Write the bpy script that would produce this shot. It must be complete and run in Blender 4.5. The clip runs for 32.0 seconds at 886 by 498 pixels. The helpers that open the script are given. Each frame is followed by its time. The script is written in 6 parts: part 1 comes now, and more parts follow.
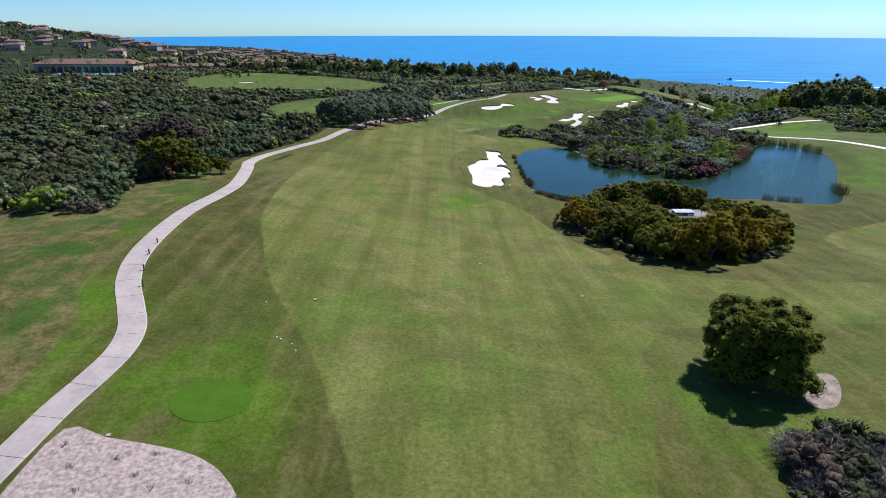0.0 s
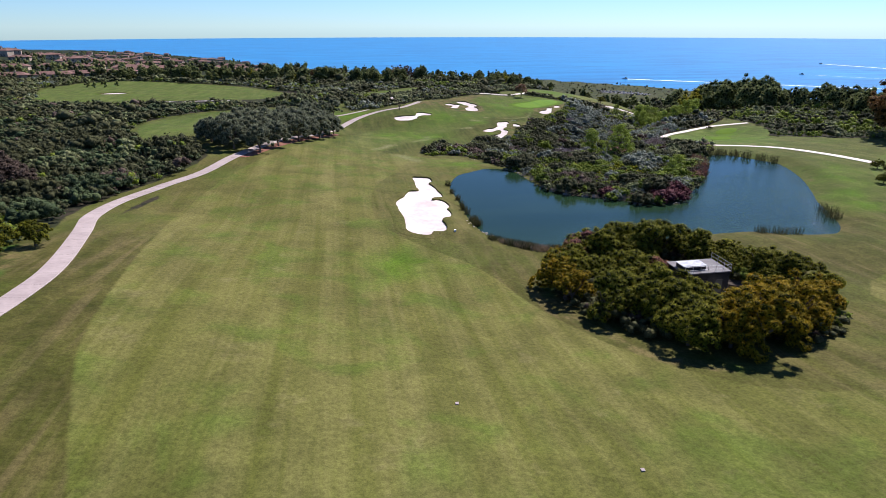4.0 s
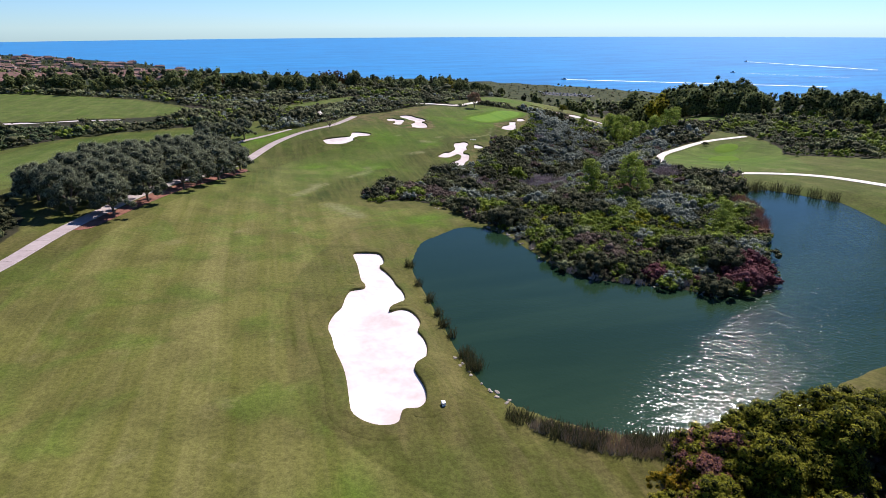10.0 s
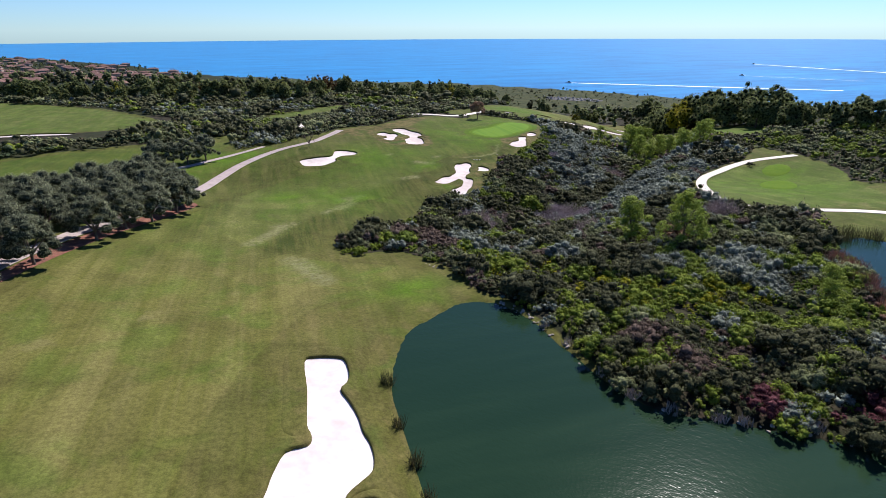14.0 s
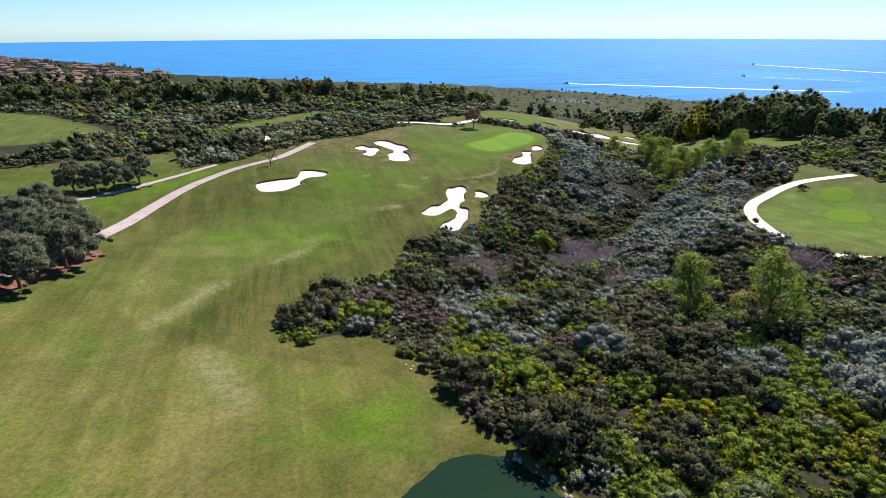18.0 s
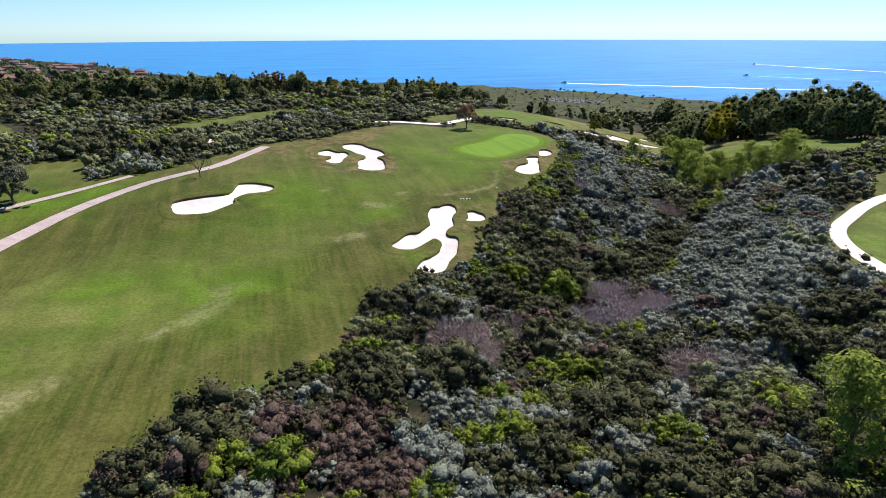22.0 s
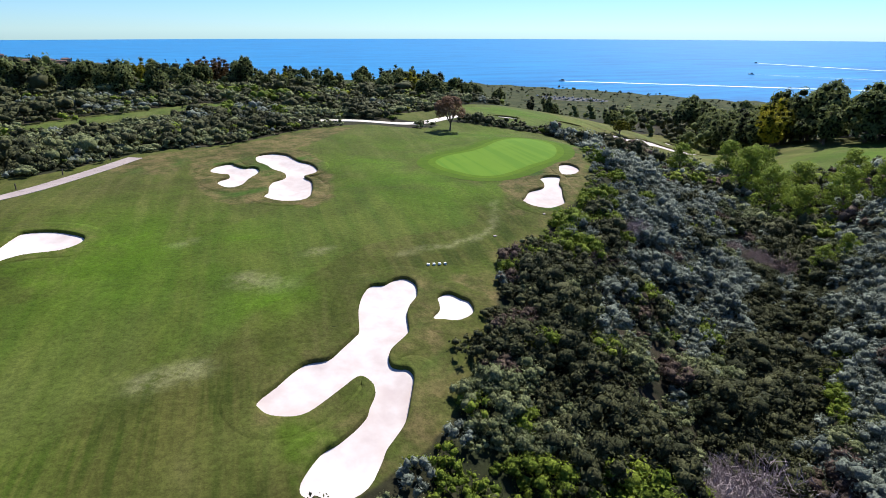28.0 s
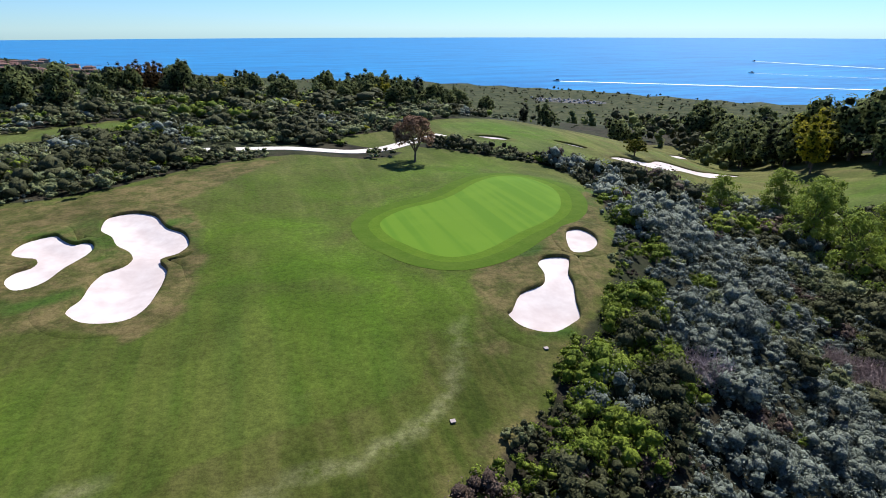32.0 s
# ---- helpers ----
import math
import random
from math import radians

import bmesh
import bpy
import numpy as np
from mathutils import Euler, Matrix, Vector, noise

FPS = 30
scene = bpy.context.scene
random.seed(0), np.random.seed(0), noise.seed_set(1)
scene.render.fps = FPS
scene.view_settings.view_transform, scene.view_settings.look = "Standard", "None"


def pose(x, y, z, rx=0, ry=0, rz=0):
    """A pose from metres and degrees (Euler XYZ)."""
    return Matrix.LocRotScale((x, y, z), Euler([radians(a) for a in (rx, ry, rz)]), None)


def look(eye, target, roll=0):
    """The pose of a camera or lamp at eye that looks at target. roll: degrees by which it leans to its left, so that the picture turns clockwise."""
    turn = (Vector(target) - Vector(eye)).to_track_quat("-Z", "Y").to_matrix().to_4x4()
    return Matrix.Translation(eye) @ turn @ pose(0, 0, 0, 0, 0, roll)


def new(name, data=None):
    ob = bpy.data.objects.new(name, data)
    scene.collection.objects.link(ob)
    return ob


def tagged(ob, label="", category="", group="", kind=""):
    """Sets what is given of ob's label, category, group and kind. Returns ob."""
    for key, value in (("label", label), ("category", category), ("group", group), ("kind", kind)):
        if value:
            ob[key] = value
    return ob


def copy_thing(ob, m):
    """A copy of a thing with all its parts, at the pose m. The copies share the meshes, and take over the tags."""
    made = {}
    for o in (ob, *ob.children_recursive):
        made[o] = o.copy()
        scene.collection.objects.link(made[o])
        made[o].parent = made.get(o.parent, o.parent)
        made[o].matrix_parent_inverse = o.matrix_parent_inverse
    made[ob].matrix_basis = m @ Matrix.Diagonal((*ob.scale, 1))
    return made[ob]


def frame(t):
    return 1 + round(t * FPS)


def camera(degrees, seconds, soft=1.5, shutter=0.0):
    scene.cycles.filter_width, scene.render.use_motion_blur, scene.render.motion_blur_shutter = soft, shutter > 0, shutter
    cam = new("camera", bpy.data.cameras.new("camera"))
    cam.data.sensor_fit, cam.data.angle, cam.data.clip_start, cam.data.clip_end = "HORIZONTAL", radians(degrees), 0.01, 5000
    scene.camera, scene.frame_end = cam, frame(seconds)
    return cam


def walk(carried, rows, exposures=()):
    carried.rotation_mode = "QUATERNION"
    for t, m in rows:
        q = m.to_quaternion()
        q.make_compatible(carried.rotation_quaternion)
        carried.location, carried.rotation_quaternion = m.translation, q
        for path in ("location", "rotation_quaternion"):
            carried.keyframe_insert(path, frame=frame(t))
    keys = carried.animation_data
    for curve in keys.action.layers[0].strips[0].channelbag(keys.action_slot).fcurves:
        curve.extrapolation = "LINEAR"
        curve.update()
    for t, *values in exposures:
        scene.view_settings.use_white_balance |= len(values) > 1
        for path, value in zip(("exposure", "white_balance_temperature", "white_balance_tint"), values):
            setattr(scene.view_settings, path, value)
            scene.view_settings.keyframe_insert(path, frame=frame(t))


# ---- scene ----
cam = camera(74.3, 32.0, soft=0.8)
PATH = [
    (0, (-0.008, -0.43, 36.191), (-0.004, 1.437, 35.474), -0.0),
    (0.5, (-0.804, 4.054, 36.149), (-0.752, 5.92, 35.432), -0.1),
    (1, (-1.483, 8.492, 35.988), (-1.387, 10.357, 35.272), -0.1),
    (1.5, (-2.1, 12.974, 35.948), (-1.966, 14.837, 35.232), -0.2),
    (2, (-2.526, 17.525, 35.711), (-2.358, 19.385, 34.996), -0.1),
    (2.5, (-2.938, 21.928, 35.754), (-2.739, 23.784, 35.038), -0.0),
    (3, (-3.214, 26.368, 35.736), (-2.983, 28.221, 35.021), -0.1),
    (3.5, (-3.25, 30.946, 35.538), (-2.978, 32.795, 34.824), -0.1),
    (5.5, (-2.583, 49.302, 35.487), (-2.148, 51.118, 34.772), -0.2),
    (6, (-2.351, 54.015, 35.464), (-1.876, 55.821, 34.747), -0.2),
    (6.5, (-2.029, 58.554, 35.338), (-1.516, 60.35, 34.623), -0.3),
    (7, (-1.808, 63.143, 35.539), (-1.264, 64.929, 34.822), -0.3),
    (7.5, (-1.161, 67.727, 35.404), (-0.627, 69.516, 34.688), -0.1),
    (8, (-0.398, 72.242, 35.377), (0.129, 74.034, 34.661), -0.1),
    (8.5, (0.313, 76.549, 35.524), (0.835, 78.342, 34.806), -0.0),
    (9, (1.237, 81.01, 35.354), (1.754, 82.805, 34.638), -0.1),
    (9.5, (2.182, 86.304, 34.562), (2.697, 88.1, 33.849), -0.5),
    (10, (3.016, 90.553, 34.626), (3.534, 92.349, 33.913), -0.3),
    (10.5, (4.321, 94.886, 34.289), (4.837, 96.683, 33.578), -0.6),
    (11, (5.744, 99.065, 33.937), (6.259, 100.864, 33.23), -0.7),
    (11.5, (7.039, 103.263, 33.976), (7.554, 105.061, 33.269), -0.7),
    (12, (8.259, 107.491, 33.969), (8.77, 109.29, 33.262), -0.5),
    (12.5, (9.315, 111.43, 34.168), (9.828, 113.228, 33.459), -0.4),
    (13, (10.506, 115.297, 34.219), (11.019, 117.096, 33.511), -0.3),
    (13.5, (11.803, 119.329, 34.03), (12.318, 121.127, 33.323), -0.3),
    (14, (13.119, 123.016, 34.041), (13.635, 124.814, 33.334), -0.3),
    (14.5, (14.439, 126.867, 34.143), (14.958, 128.664, 33.434), -0.3),
    (16.5, (19.694, 142.818, 34.25), (20.219, 144.612, 33.54), -0.3),
    (17, (21.006, 146.726, 33.91), (21.534, 148.52, 33.199), -0.3),
    (17.5, (22.226, 150.791, 33.097), (22.758, 152.584, 32.39), -0.1),
    (18, (23.778, 154.654, 32.652), (24.31, 156.447, 31.944), -0.2),
    (18.5, (25.319, 158.556, 32.146), (25.853, 160.348, 31.437), -0.1),
    (19, (26.931, 162.762, 31.343), (27.464, 164.554, 30.633), -0.2),
    (19.5, (28.358, 167.164, 30.558), (28.895, 168.955, 29.849), -0.1),
    (20, (29.917, 171.134, 29.656), (30.456, 172.926, 28.95), -0.3),
    (20.5, (31.517, 175.314, 28.844), (32.058, 177.106, 28.139), -0.3),
    (21, (33.277, 179.607, 28.186), (33.818, 181.398, 27.48), -0.2),
    (21.5, (34.819, 183.998, 27.404), (35.364, 185.789, 26.7), -0.2),
    (22, (36.405, 188.36, 26.528), (36.953, 190.151, 25.825), -0.2),
    (22.5, (38.08, 192.776, 25.716), (38.629, 194.566, 25.015), -0.3),
    (23, (39.464, 196.6, 25.298), (40.015, 198.389, 24.595), -0.2),
    (23.5, (41.091, 200.891, 24.599), (41.642, 202.679, 23.893), -0.3),
    (24, (42.534, 204.948, 24.099), (43.088, 206.735, 23.391), -0.1),
    (24.5, (44.102, 209.199, 23.26), (44.659, 210.985, 22.553), -0.2),
    (25, (45.794, 213.291, 22.37), (46.351, 215.078, 21.665), -0.2),
    (25.5, (47.379, 217.402, 21.549), (47.938, 219.189, 20.846), -0.3),
    (27.5, (53.819, 232.93, 19.324), (54.39, 234.712, 18.618), 0.4),
    (28, (55.667, 236.949, 18.701), (56.237, 238.732, 17.998), 0.1),
    (28.5, (57.435, 241.247, 18.486), (58.009, 243.029, 17.781), 0.3),
    (29, (59.419, 245.447, 18.403), (59.993, 247.228, 17.697), 0.2),
    (29.5, (61.192, 249.548, 18.335), (61.771, 251.327, 17.629), 0.3),
    (30, (63.195, 253.609, 18.198), (63.774, 255.389, 17.493), 0.2),
    (30.5, (65.103, 257.393, 18.333), (65.683, 259.173, 17.627), 0.0),
    (31, (67.096, 261.14, 18.294), (67.678, 262.919, 17.59), -0.0),
    (31.5, (69.175, 264.85, 18.355), (69.758, 266.628, 17.649), -0.1),
    (32, (71.232, 268.627, 18.319), (71.818, 270.404, 17.612), -0.1),
]
walk(cam, [(t, look(eye, target, roll)) for t, eye, target, roll in PATH], [(0, 0.75, 6050, 6), (2, 0.79, 6400, 14), (5, 0.8, 6500, 17), (10, 0.77, 6500, 17), (12, 0.7, 6400, 16), (14.5, 0.78, 6500, 16), (17, 1.0, 6800, 15), (25, 0.98, 6800, 15), (28, 0.85, 6450, 10), (32, 0.76, 6350, 11)])


# ---- light ----
SUN_AZIMUTH, SUN_HEIGHT = 44.0, 48.0
world = bpy.data.worlds.new("sky")
scene.world = world
world.use_nodes = True
sky = world.node_tree.nodes.new("ShaderNodeTexSky")
sky.sky_type, sky.sun_disc = "NISHITA", False
sky.sun_elevation, sky.sun_rotation = radians(SUN_HEIGHT), radians(SUN_AZIMUTH)
sky.altitude, sky.air_density, sky.dust_density, sky.ozone_density = 50, 0.9, 0.0, 2.5
tint = world.node_tree.nodes.new("ShaderNodeVectorMath")
tint.operation, tint.inputs[1].default_value = "MULTIPLY", (0.68, 1.02, 1.48)
world.node_tree.links.new(sky.outputs["Color"], tint.inputs[0])
world.node_tree.links.new(tint.outputs[0], world.node_tree.nodes["Background"].inputs["Color"])
world.node_tree.nodes["Background"].inputs["Strength"].default_value = 0.054
sun = new("sun", bpy.data.lights.new("sun", "SUN"))
sun.data.energy, sun.data.angle, sun.data.color = 5.0, radians(0.5), (1.0, 0.96, 0.9)
sun.matrix_basis = look((0, 0, 0), (-math.sin(radians(SUN_AZIMUTH)) * math.cos(radians(SUN_HEIGHT)),
                                    -math.cos(radians(SUN_AZIMUTH)) * math.cos(radians(SUN_HEIGHT)), -math.sin(radians(SUN_HEIGHT))))


# ---- materials ----
class Nodes:
    """A small helper for node materials."""

    def __init__(self, name, roughness=0.9, specular=0.2):
        self.mat = bpy.data.materials.new(name)
        self.mat.use_nodes = True
        self.tree = self.mat.node_tree
        self.shader = self.tree.nodes["Principled BSDF"]
        self.shader.inputs["Roughness"].default_value = roughness
        self.shader.inputs["Specular IOR Level"].default_value = specular
        self.coords = self.tree.nodes.new("ShaderNodeTexCoord").outputs["Object"]

    def link(self, a, b):
        self.tree.links.new(a, b)

    def put(self, socket, value):
        if isinstance(value, bpy.types.NodeSocket):
            self.link(value, socket)
        else:
            socket.default_value = value

    def world_coords(self):
        self.coords = self.tree.nodes.new("ShaderNodeNewGeometry").outputs["Position"]

    def noise(self, scale, detail=4.0, rough=0.55, stretch=None, turn=0.0, wobble=0.0, course=None):
        n = self.tree.nodes.new("ShaderNodeTexNoise")
        n.inputs["Scale"].default_value, n.inputs["Detail"].default_value = scale, detail
        n.inputs["Roughness"].default_value, n.inputs["Distortion"].default_value = rough, wobble
        source = self.coords
        if stretch:
            m = self.tree.nodes.new("ShaderNodeMapping")
            m.inputs["Scale"].default_value = stretch
            m.inputs["Rotation"].default_value = (0, 0, radians(turn))
            if course is not None:
                m.vector_type = "TEXTURE"
                m.inputs["Rotation"].default_value = (0, 0, radians(course))
            self.link(source, m.inputs["Vector"])
            source = m.outputs["Vector"]
        self.link(source, n.inputs["Vector"])
        return n.outputs["Fac"]

    def ramp(self, fac, low, high, a=0.0, b=1.0):
        r = self.tree.nodes.new("ShaderNodeMapRange")
        r.interpolation_type = "SMOOTHSTEP"
        for key, value in (("Value", fac), ("From Min", low), ("From Max", high), ("To Min", a), ("To Max", b)):
            self.put(r.inputs[key], value)
        return r.outputs["Result"]

    def math(self, op, a, b=0.0):
        m = self.tree.nodes.new("ShaderNodeMath")
        m.operation = op
        self.put(m.inputs[0], a)
        self.put(m.inputs[1], b)
        return m.outputs[0]

    def mix(self, fac, a, b):
        m = self.tree.nodes.new("ShaderNodeMix")
        m.data_type = "RGBA"
        self.put(m.inputs["Factor"], fac)
        for socket, value in ((m.inputs[6], a), (m.inputs[7], b)):
            self.put(socket, (*value, 1) if isinstance(value, tuple) else value)
        return m.outputs[2]

    def attribute(self, name):
        a = self.tree.nodes.new("ShaderNodeAttribute")
        a.attribute_name = name
        return a.outputs["Fac"]

    def random(self):
        return self.tree.nodes.new("ShaderNodeObjectInfo").outputs["Random"]

    def island(self):
        return self.tree.nodes.new("ShaderNodeNewGeometry").outputs["Random Per Island"]

    def bump(self, height, strength, distance):
        b = self.tree.nodes.new("ShaderNodeBump")
        b.inputs["Strength"].default_value, b.inputs["Distance"].default_value = strength, distance
        self.link(height, b.inputs["Height"])
        self.link(b.outputs["Normal"], self.shader.inputs["Normal"])

    def colour(self, value):
        self.put(self.shader.inputs["Base Color"], (*value, 1) if isinstance(value, tuple) else value)
        return self.mat


def plain(name, a, b, scale, roughness=0.9, bump=0.0, metallic=0.0, specular=0.2):
    n = Nodes(name, roughness, specular)
    n.shader.inputs["Metallic"].default_value = metallic
    fine, broad = n.noise(scale * 6, 3), n.noise(scale, 4)
    mixed = n.math("ADD", n.math("MULTIPLY", fine, 0.4), n.math("MULTIPLY", broad, 0.6))
    if bump:
        n.bump(fine, 0.6, bump)
    return n.colour(n.mix(n.ramp(mixed, 0.3, 0.7), a, b))


def ground_material():
    n = Nodes("ground", 0.95, 0.08)
    n.world_coords()
    mow, lush = n.attribute("mow"), n.attribute("lush")
    wild, dry = n.attribute("wild"), n.attribute("dry")
    fine, mid, broad, patch = n.noise(2.2, 5, 0.7), n.noise(0.35, 4, 0.6), n.noise(0.045, 4), n.noise(0.11, 3, wobble=0.6)
    stripes = n.noise(1.0, 3, 0.55, stretch=(0.28, 0.012, 0.1), turn=9.0)
    thin = n.noise(1.0, 2, 0.6, stretch=(1.5, 0.03, 0.1), turn=11.0)
    stripes = n.math("ADD", n.math("MULTIPLY", stripes, 0.7), n.math("MULTIPLY", thin, 0.3))
    cross = n.noise(1.0, 4, 0.6, stretch=(0.3, 0.03, 0.1), turn=-42.0, wobble=0.3)
    warm = n.attribute("warm")
    lay = n.mix(n.ramp(warm, 0.35, 0.75), n.math("ADD", n.math("MULTIPLY", cross, 0.75), 0.125), stripes)
    swirl = n.noise(1.0, 3, 0.55, stretch=(0.5, 0.05, 0.1), turn=-30.0, wobble=0.4)
    fair = n.mix(n.ramp(lay, 0.3, 0.74), (0.062, 0.092, 0.015), (0.112, 0.132, 0.036))
    fair = n.mix(n.math("MULTIPLY", warm, 0.8), fair, n.mix(n.ramp(lay, 0.3, 0.74), (0.1, 0.092, 0.021), (0.168, 0.143, 0.052)))
    fair = n.mix(n.ramp(patch, 0.46, 0.7, 0, 0.5), fair, (0.064, 0.116, 0.012))
    fair = n.mix(n.ramp(n.noise(0.16, 5, 0.65), 0.58, 0.74, 0, 0.5), fair, (0.18, 0.16, 0.068))
    rough = n.mix(n.ramp(mid, 0.3, 0.7), (0.042, 0.046, 0.008), (0.077, 0.07, 0.019))
    rough = n.mix(n.ramp(swirl, 0.45, 0.66, 0, 0.75), rough, (0.112, 0.088, 0.038))
    rough = n.mix(n.ramp(broad, 0.5, 0.7, 0, 0.45), rough, (0.045, 0.078, 0.008))
    edge = n.ramp(n.math("ADD", mow, n.math("MULTIPLY", n.math("SUBTRACT", mid, 0.5), 0.5)), -0.3, 0.25)
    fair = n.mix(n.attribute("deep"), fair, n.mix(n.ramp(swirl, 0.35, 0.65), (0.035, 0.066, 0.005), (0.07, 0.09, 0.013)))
    rough = n.mix(n.attribute("soft"), rough, fair)
    turf = n.mix(edge, rough, fair)
    trimmed = n.ramp(n.noise(1.0, 3, 0.6, stretch=(1.1, 0.06, 0.1), turn=-48.0, wobble=0.2), 0.36, 0.64)
    turf = n.mix(n.attribute("sweep"), turf, n.mix(trimmed, (0.03, 0.046, 0.006), (0.075, 0.076, 0.018)))
    turf = n.mix(n.math("MULTIPLY", n.attribute("pale"), n.ramp(n.noise(0.8, 5, 0.7), 0.3, 0.62)), turf, (0.165, 0.165, 0.075))
    turf = n.mix(n.math("MULTIPLY", lush, n.ramp(patch, 0.3, 0.6, 0.25, 0.8)), turf, (0.066, 0.135, 0.006))
    parched = n.mix(n.ramp(n.noise(0.45, 6, 0.7), 0.35, 0.65), (0.06, 0.068, 0.016), (0.145, 0.115, 0.048))
    parched = n.mix(n.ramp(patch, 0.5, 0.68), parched, (0.045, 0.085, 0.012))
    turf = n.mix(n.ramp(n.math("ADD", dry, n.math("MULTIPLY", n.math("SUBTRACT", mid, 0.5), 0.8)), 0.3, 0.7), turf, parched)
    # ground below shrubs near black: the shade between them put into the colour
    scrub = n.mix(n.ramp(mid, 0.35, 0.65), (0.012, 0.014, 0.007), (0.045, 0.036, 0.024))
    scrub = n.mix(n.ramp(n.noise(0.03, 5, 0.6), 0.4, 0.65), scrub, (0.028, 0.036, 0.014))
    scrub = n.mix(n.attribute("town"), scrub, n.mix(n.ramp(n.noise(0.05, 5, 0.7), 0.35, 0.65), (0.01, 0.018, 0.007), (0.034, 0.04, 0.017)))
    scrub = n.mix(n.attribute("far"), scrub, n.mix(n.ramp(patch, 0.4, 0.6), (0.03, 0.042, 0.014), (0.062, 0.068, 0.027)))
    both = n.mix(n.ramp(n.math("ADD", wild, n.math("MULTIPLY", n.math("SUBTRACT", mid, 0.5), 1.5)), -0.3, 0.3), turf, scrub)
    grain = n.ramp(n.math("ADD", n.math("MULTIPLY", fine, 0.6), n.math("MULTIPLY", n.noise(7.0, 3, 0.7), 0.4)), 0.32, 0.68, 0.52, 1.06)
    grain = n.math("MULTIPLY", grain, n.ramp(n.noise(0.14, 5, 0.6, wobble=0.8), 0.32, 0.68, 0.84, 1.16))
    v = n.tree.nodes.new("ShaderNodeVectorMath")
    v.operation = "SCALE"
    n.link(both, v.inputs[0])
    n.link(grain, v.inputs["Scale"])
    n.bump(n.math("ADD", fine, n.math("MULTIPLY", mid, 0.8)), 0.55, 0.12)
    return n.colour(v.outputs[0])


def leaf_material(name, a, b, c, through_light=0.3):
    """Leaves: a and b by plant, c on the odd leaf; the clumps' hearts carry inner shade as a darkened a."""
    n = Nodes(name, 0.75, 0.08)
    tone = n.attribute("tone")
    own = n.mix(n.ramp(n.math("ADD", tone, n.math("MULTIPLY", n.random(), 0.6)), 0.0, 1.3), a, b)
    own = n.mix(n.ramp(n.island(), 0.3, 1.0, 0, 0.4), own, c)
    # tone below zero: hearts near black, the crown's inner shade put into the colour
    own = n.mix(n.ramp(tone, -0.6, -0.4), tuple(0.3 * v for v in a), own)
    n.world_coords()
    # one noise raises the bump and darkens the colour in its hollows
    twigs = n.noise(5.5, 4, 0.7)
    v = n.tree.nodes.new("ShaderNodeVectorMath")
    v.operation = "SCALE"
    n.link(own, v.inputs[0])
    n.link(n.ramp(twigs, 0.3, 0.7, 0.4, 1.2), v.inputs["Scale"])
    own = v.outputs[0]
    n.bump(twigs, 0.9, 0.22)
    n.colour(own)
    t = n.tree.nodes.new("ShaderNodeBsdfTranslucent")
    n.put(t.inputs["Color"], own)
    m = n.tree.nodes.new("ShaderNodeMixShader")
    m.inputs["Fac"].default_value = through_light
    n.link(n.shader.outputs[0], m.inputs[1])
    n.link(t.outputs[0], m.inputs[2])
    n.link(m.outputs[0], n.tree.nodes["Material Output"].inputs["Surface"])
    return n.mat


def water_material(name, deep, shallow, scale, height, roughness, gloss=0.3):
    n = Nodes(name, roughness, gloss)
    n.world_coords()
    n.shader.inputs["IOR"].default_value = 1.33
    split = n.tree.nodes.new("ShaderNodeSeparateXYZ")
    n.link(n.coords, split.inputs[0])
    lee = n.math("ADD", n.math("SUBTRACT", split.outputs["Y"], n.math("MULTIPLY", split.outputs["X"], 0.62)), n.math("MULTIPLY", n.noise(0.12, 2), 8.0))
    calm = n.math("ADD", n.ramp(lee, 112, 122, 1.0, 0.22), n.ramp(lee, 101, 107, 0.15, 0.0))
    waves = n.math("ADD", n.noise(scale, 1, 0.5, stretch=(1, 2.2, 1), course=46), n.math("MULTIPLY", n.noise(scale * 2.6, 0, 0.5, stretch=(1, 1.8, 1), course=30), 0.35))
    n.bump(n.math("MULTIPLY", waves, calm), 1.0, height)
    chop = n.noise(1.0, 5, 0.62, stretch=(0.004, 0.03, 0.1), turn=4.0)
    fleck = n.noise(1.0, 3, 0.7, stretch=(0.03, 0.16, 0.1), turn=4.0)
    both = n.math("ADD", n.math("MULTIPLY", chop, 0.6), n.math("MULTIPLY", fleck, 0.4))
    return n.colour(n.mix(n.ramp(both, 0.36, 0.64), deep, shallow))


GROUND = ground_material()
SAND = plain("bunker_sand", (0.44, 0.37, 0.355), (0.6, 0.55, 0.53), 0.12, 0.95, 0.02, specular=0.1)
CONCRETE = plain("path_concrete", (0.25, 0.205, 0.2), (0.34, 0.285, 0.275), 0.3, 0.85, 0.006)
PALE_CONCRETE = plain("pale_concrete", (0.52, 0.46, 0.42), (0.64, 0.575, 0.53), 0.3, 0.85, 0.006)
EDGING = plain("path_edge", (0.3, 0.25, 0.235), (0.4, 0.345, 0.32), 1.0, 0.85)
GRAVEL = plain("gravel", (0.14, 0.105, 0.1), (0.42, 0.325, 0.305), 3.0, 0.95, 0.06)
# darkened so that the yard's shadow is already in its colour
EARTH = plain("shaded_earth", (0.035, 0.028, 0.022), (0.07, 0.055, 0.045), 0.8, 0.95, 0.04)
# reddish mulch, darkened to include the olive trees' shade
MULCH = plain("bark_mulch", (0.1, 0.042, 0.03), (0.22, 0.095, 0.066), 1.2, 0.95, 0.05)
BARK = plain("bark", (0.075, 0.055, 0.04), (0.17, 0.13, 0.1), 1.5, 0.9, 0.03)
TWIG = plain("twig", (0.2, 0.155, 0.14), (0.34, 0.27, 0.25), 2.0, 0.9)
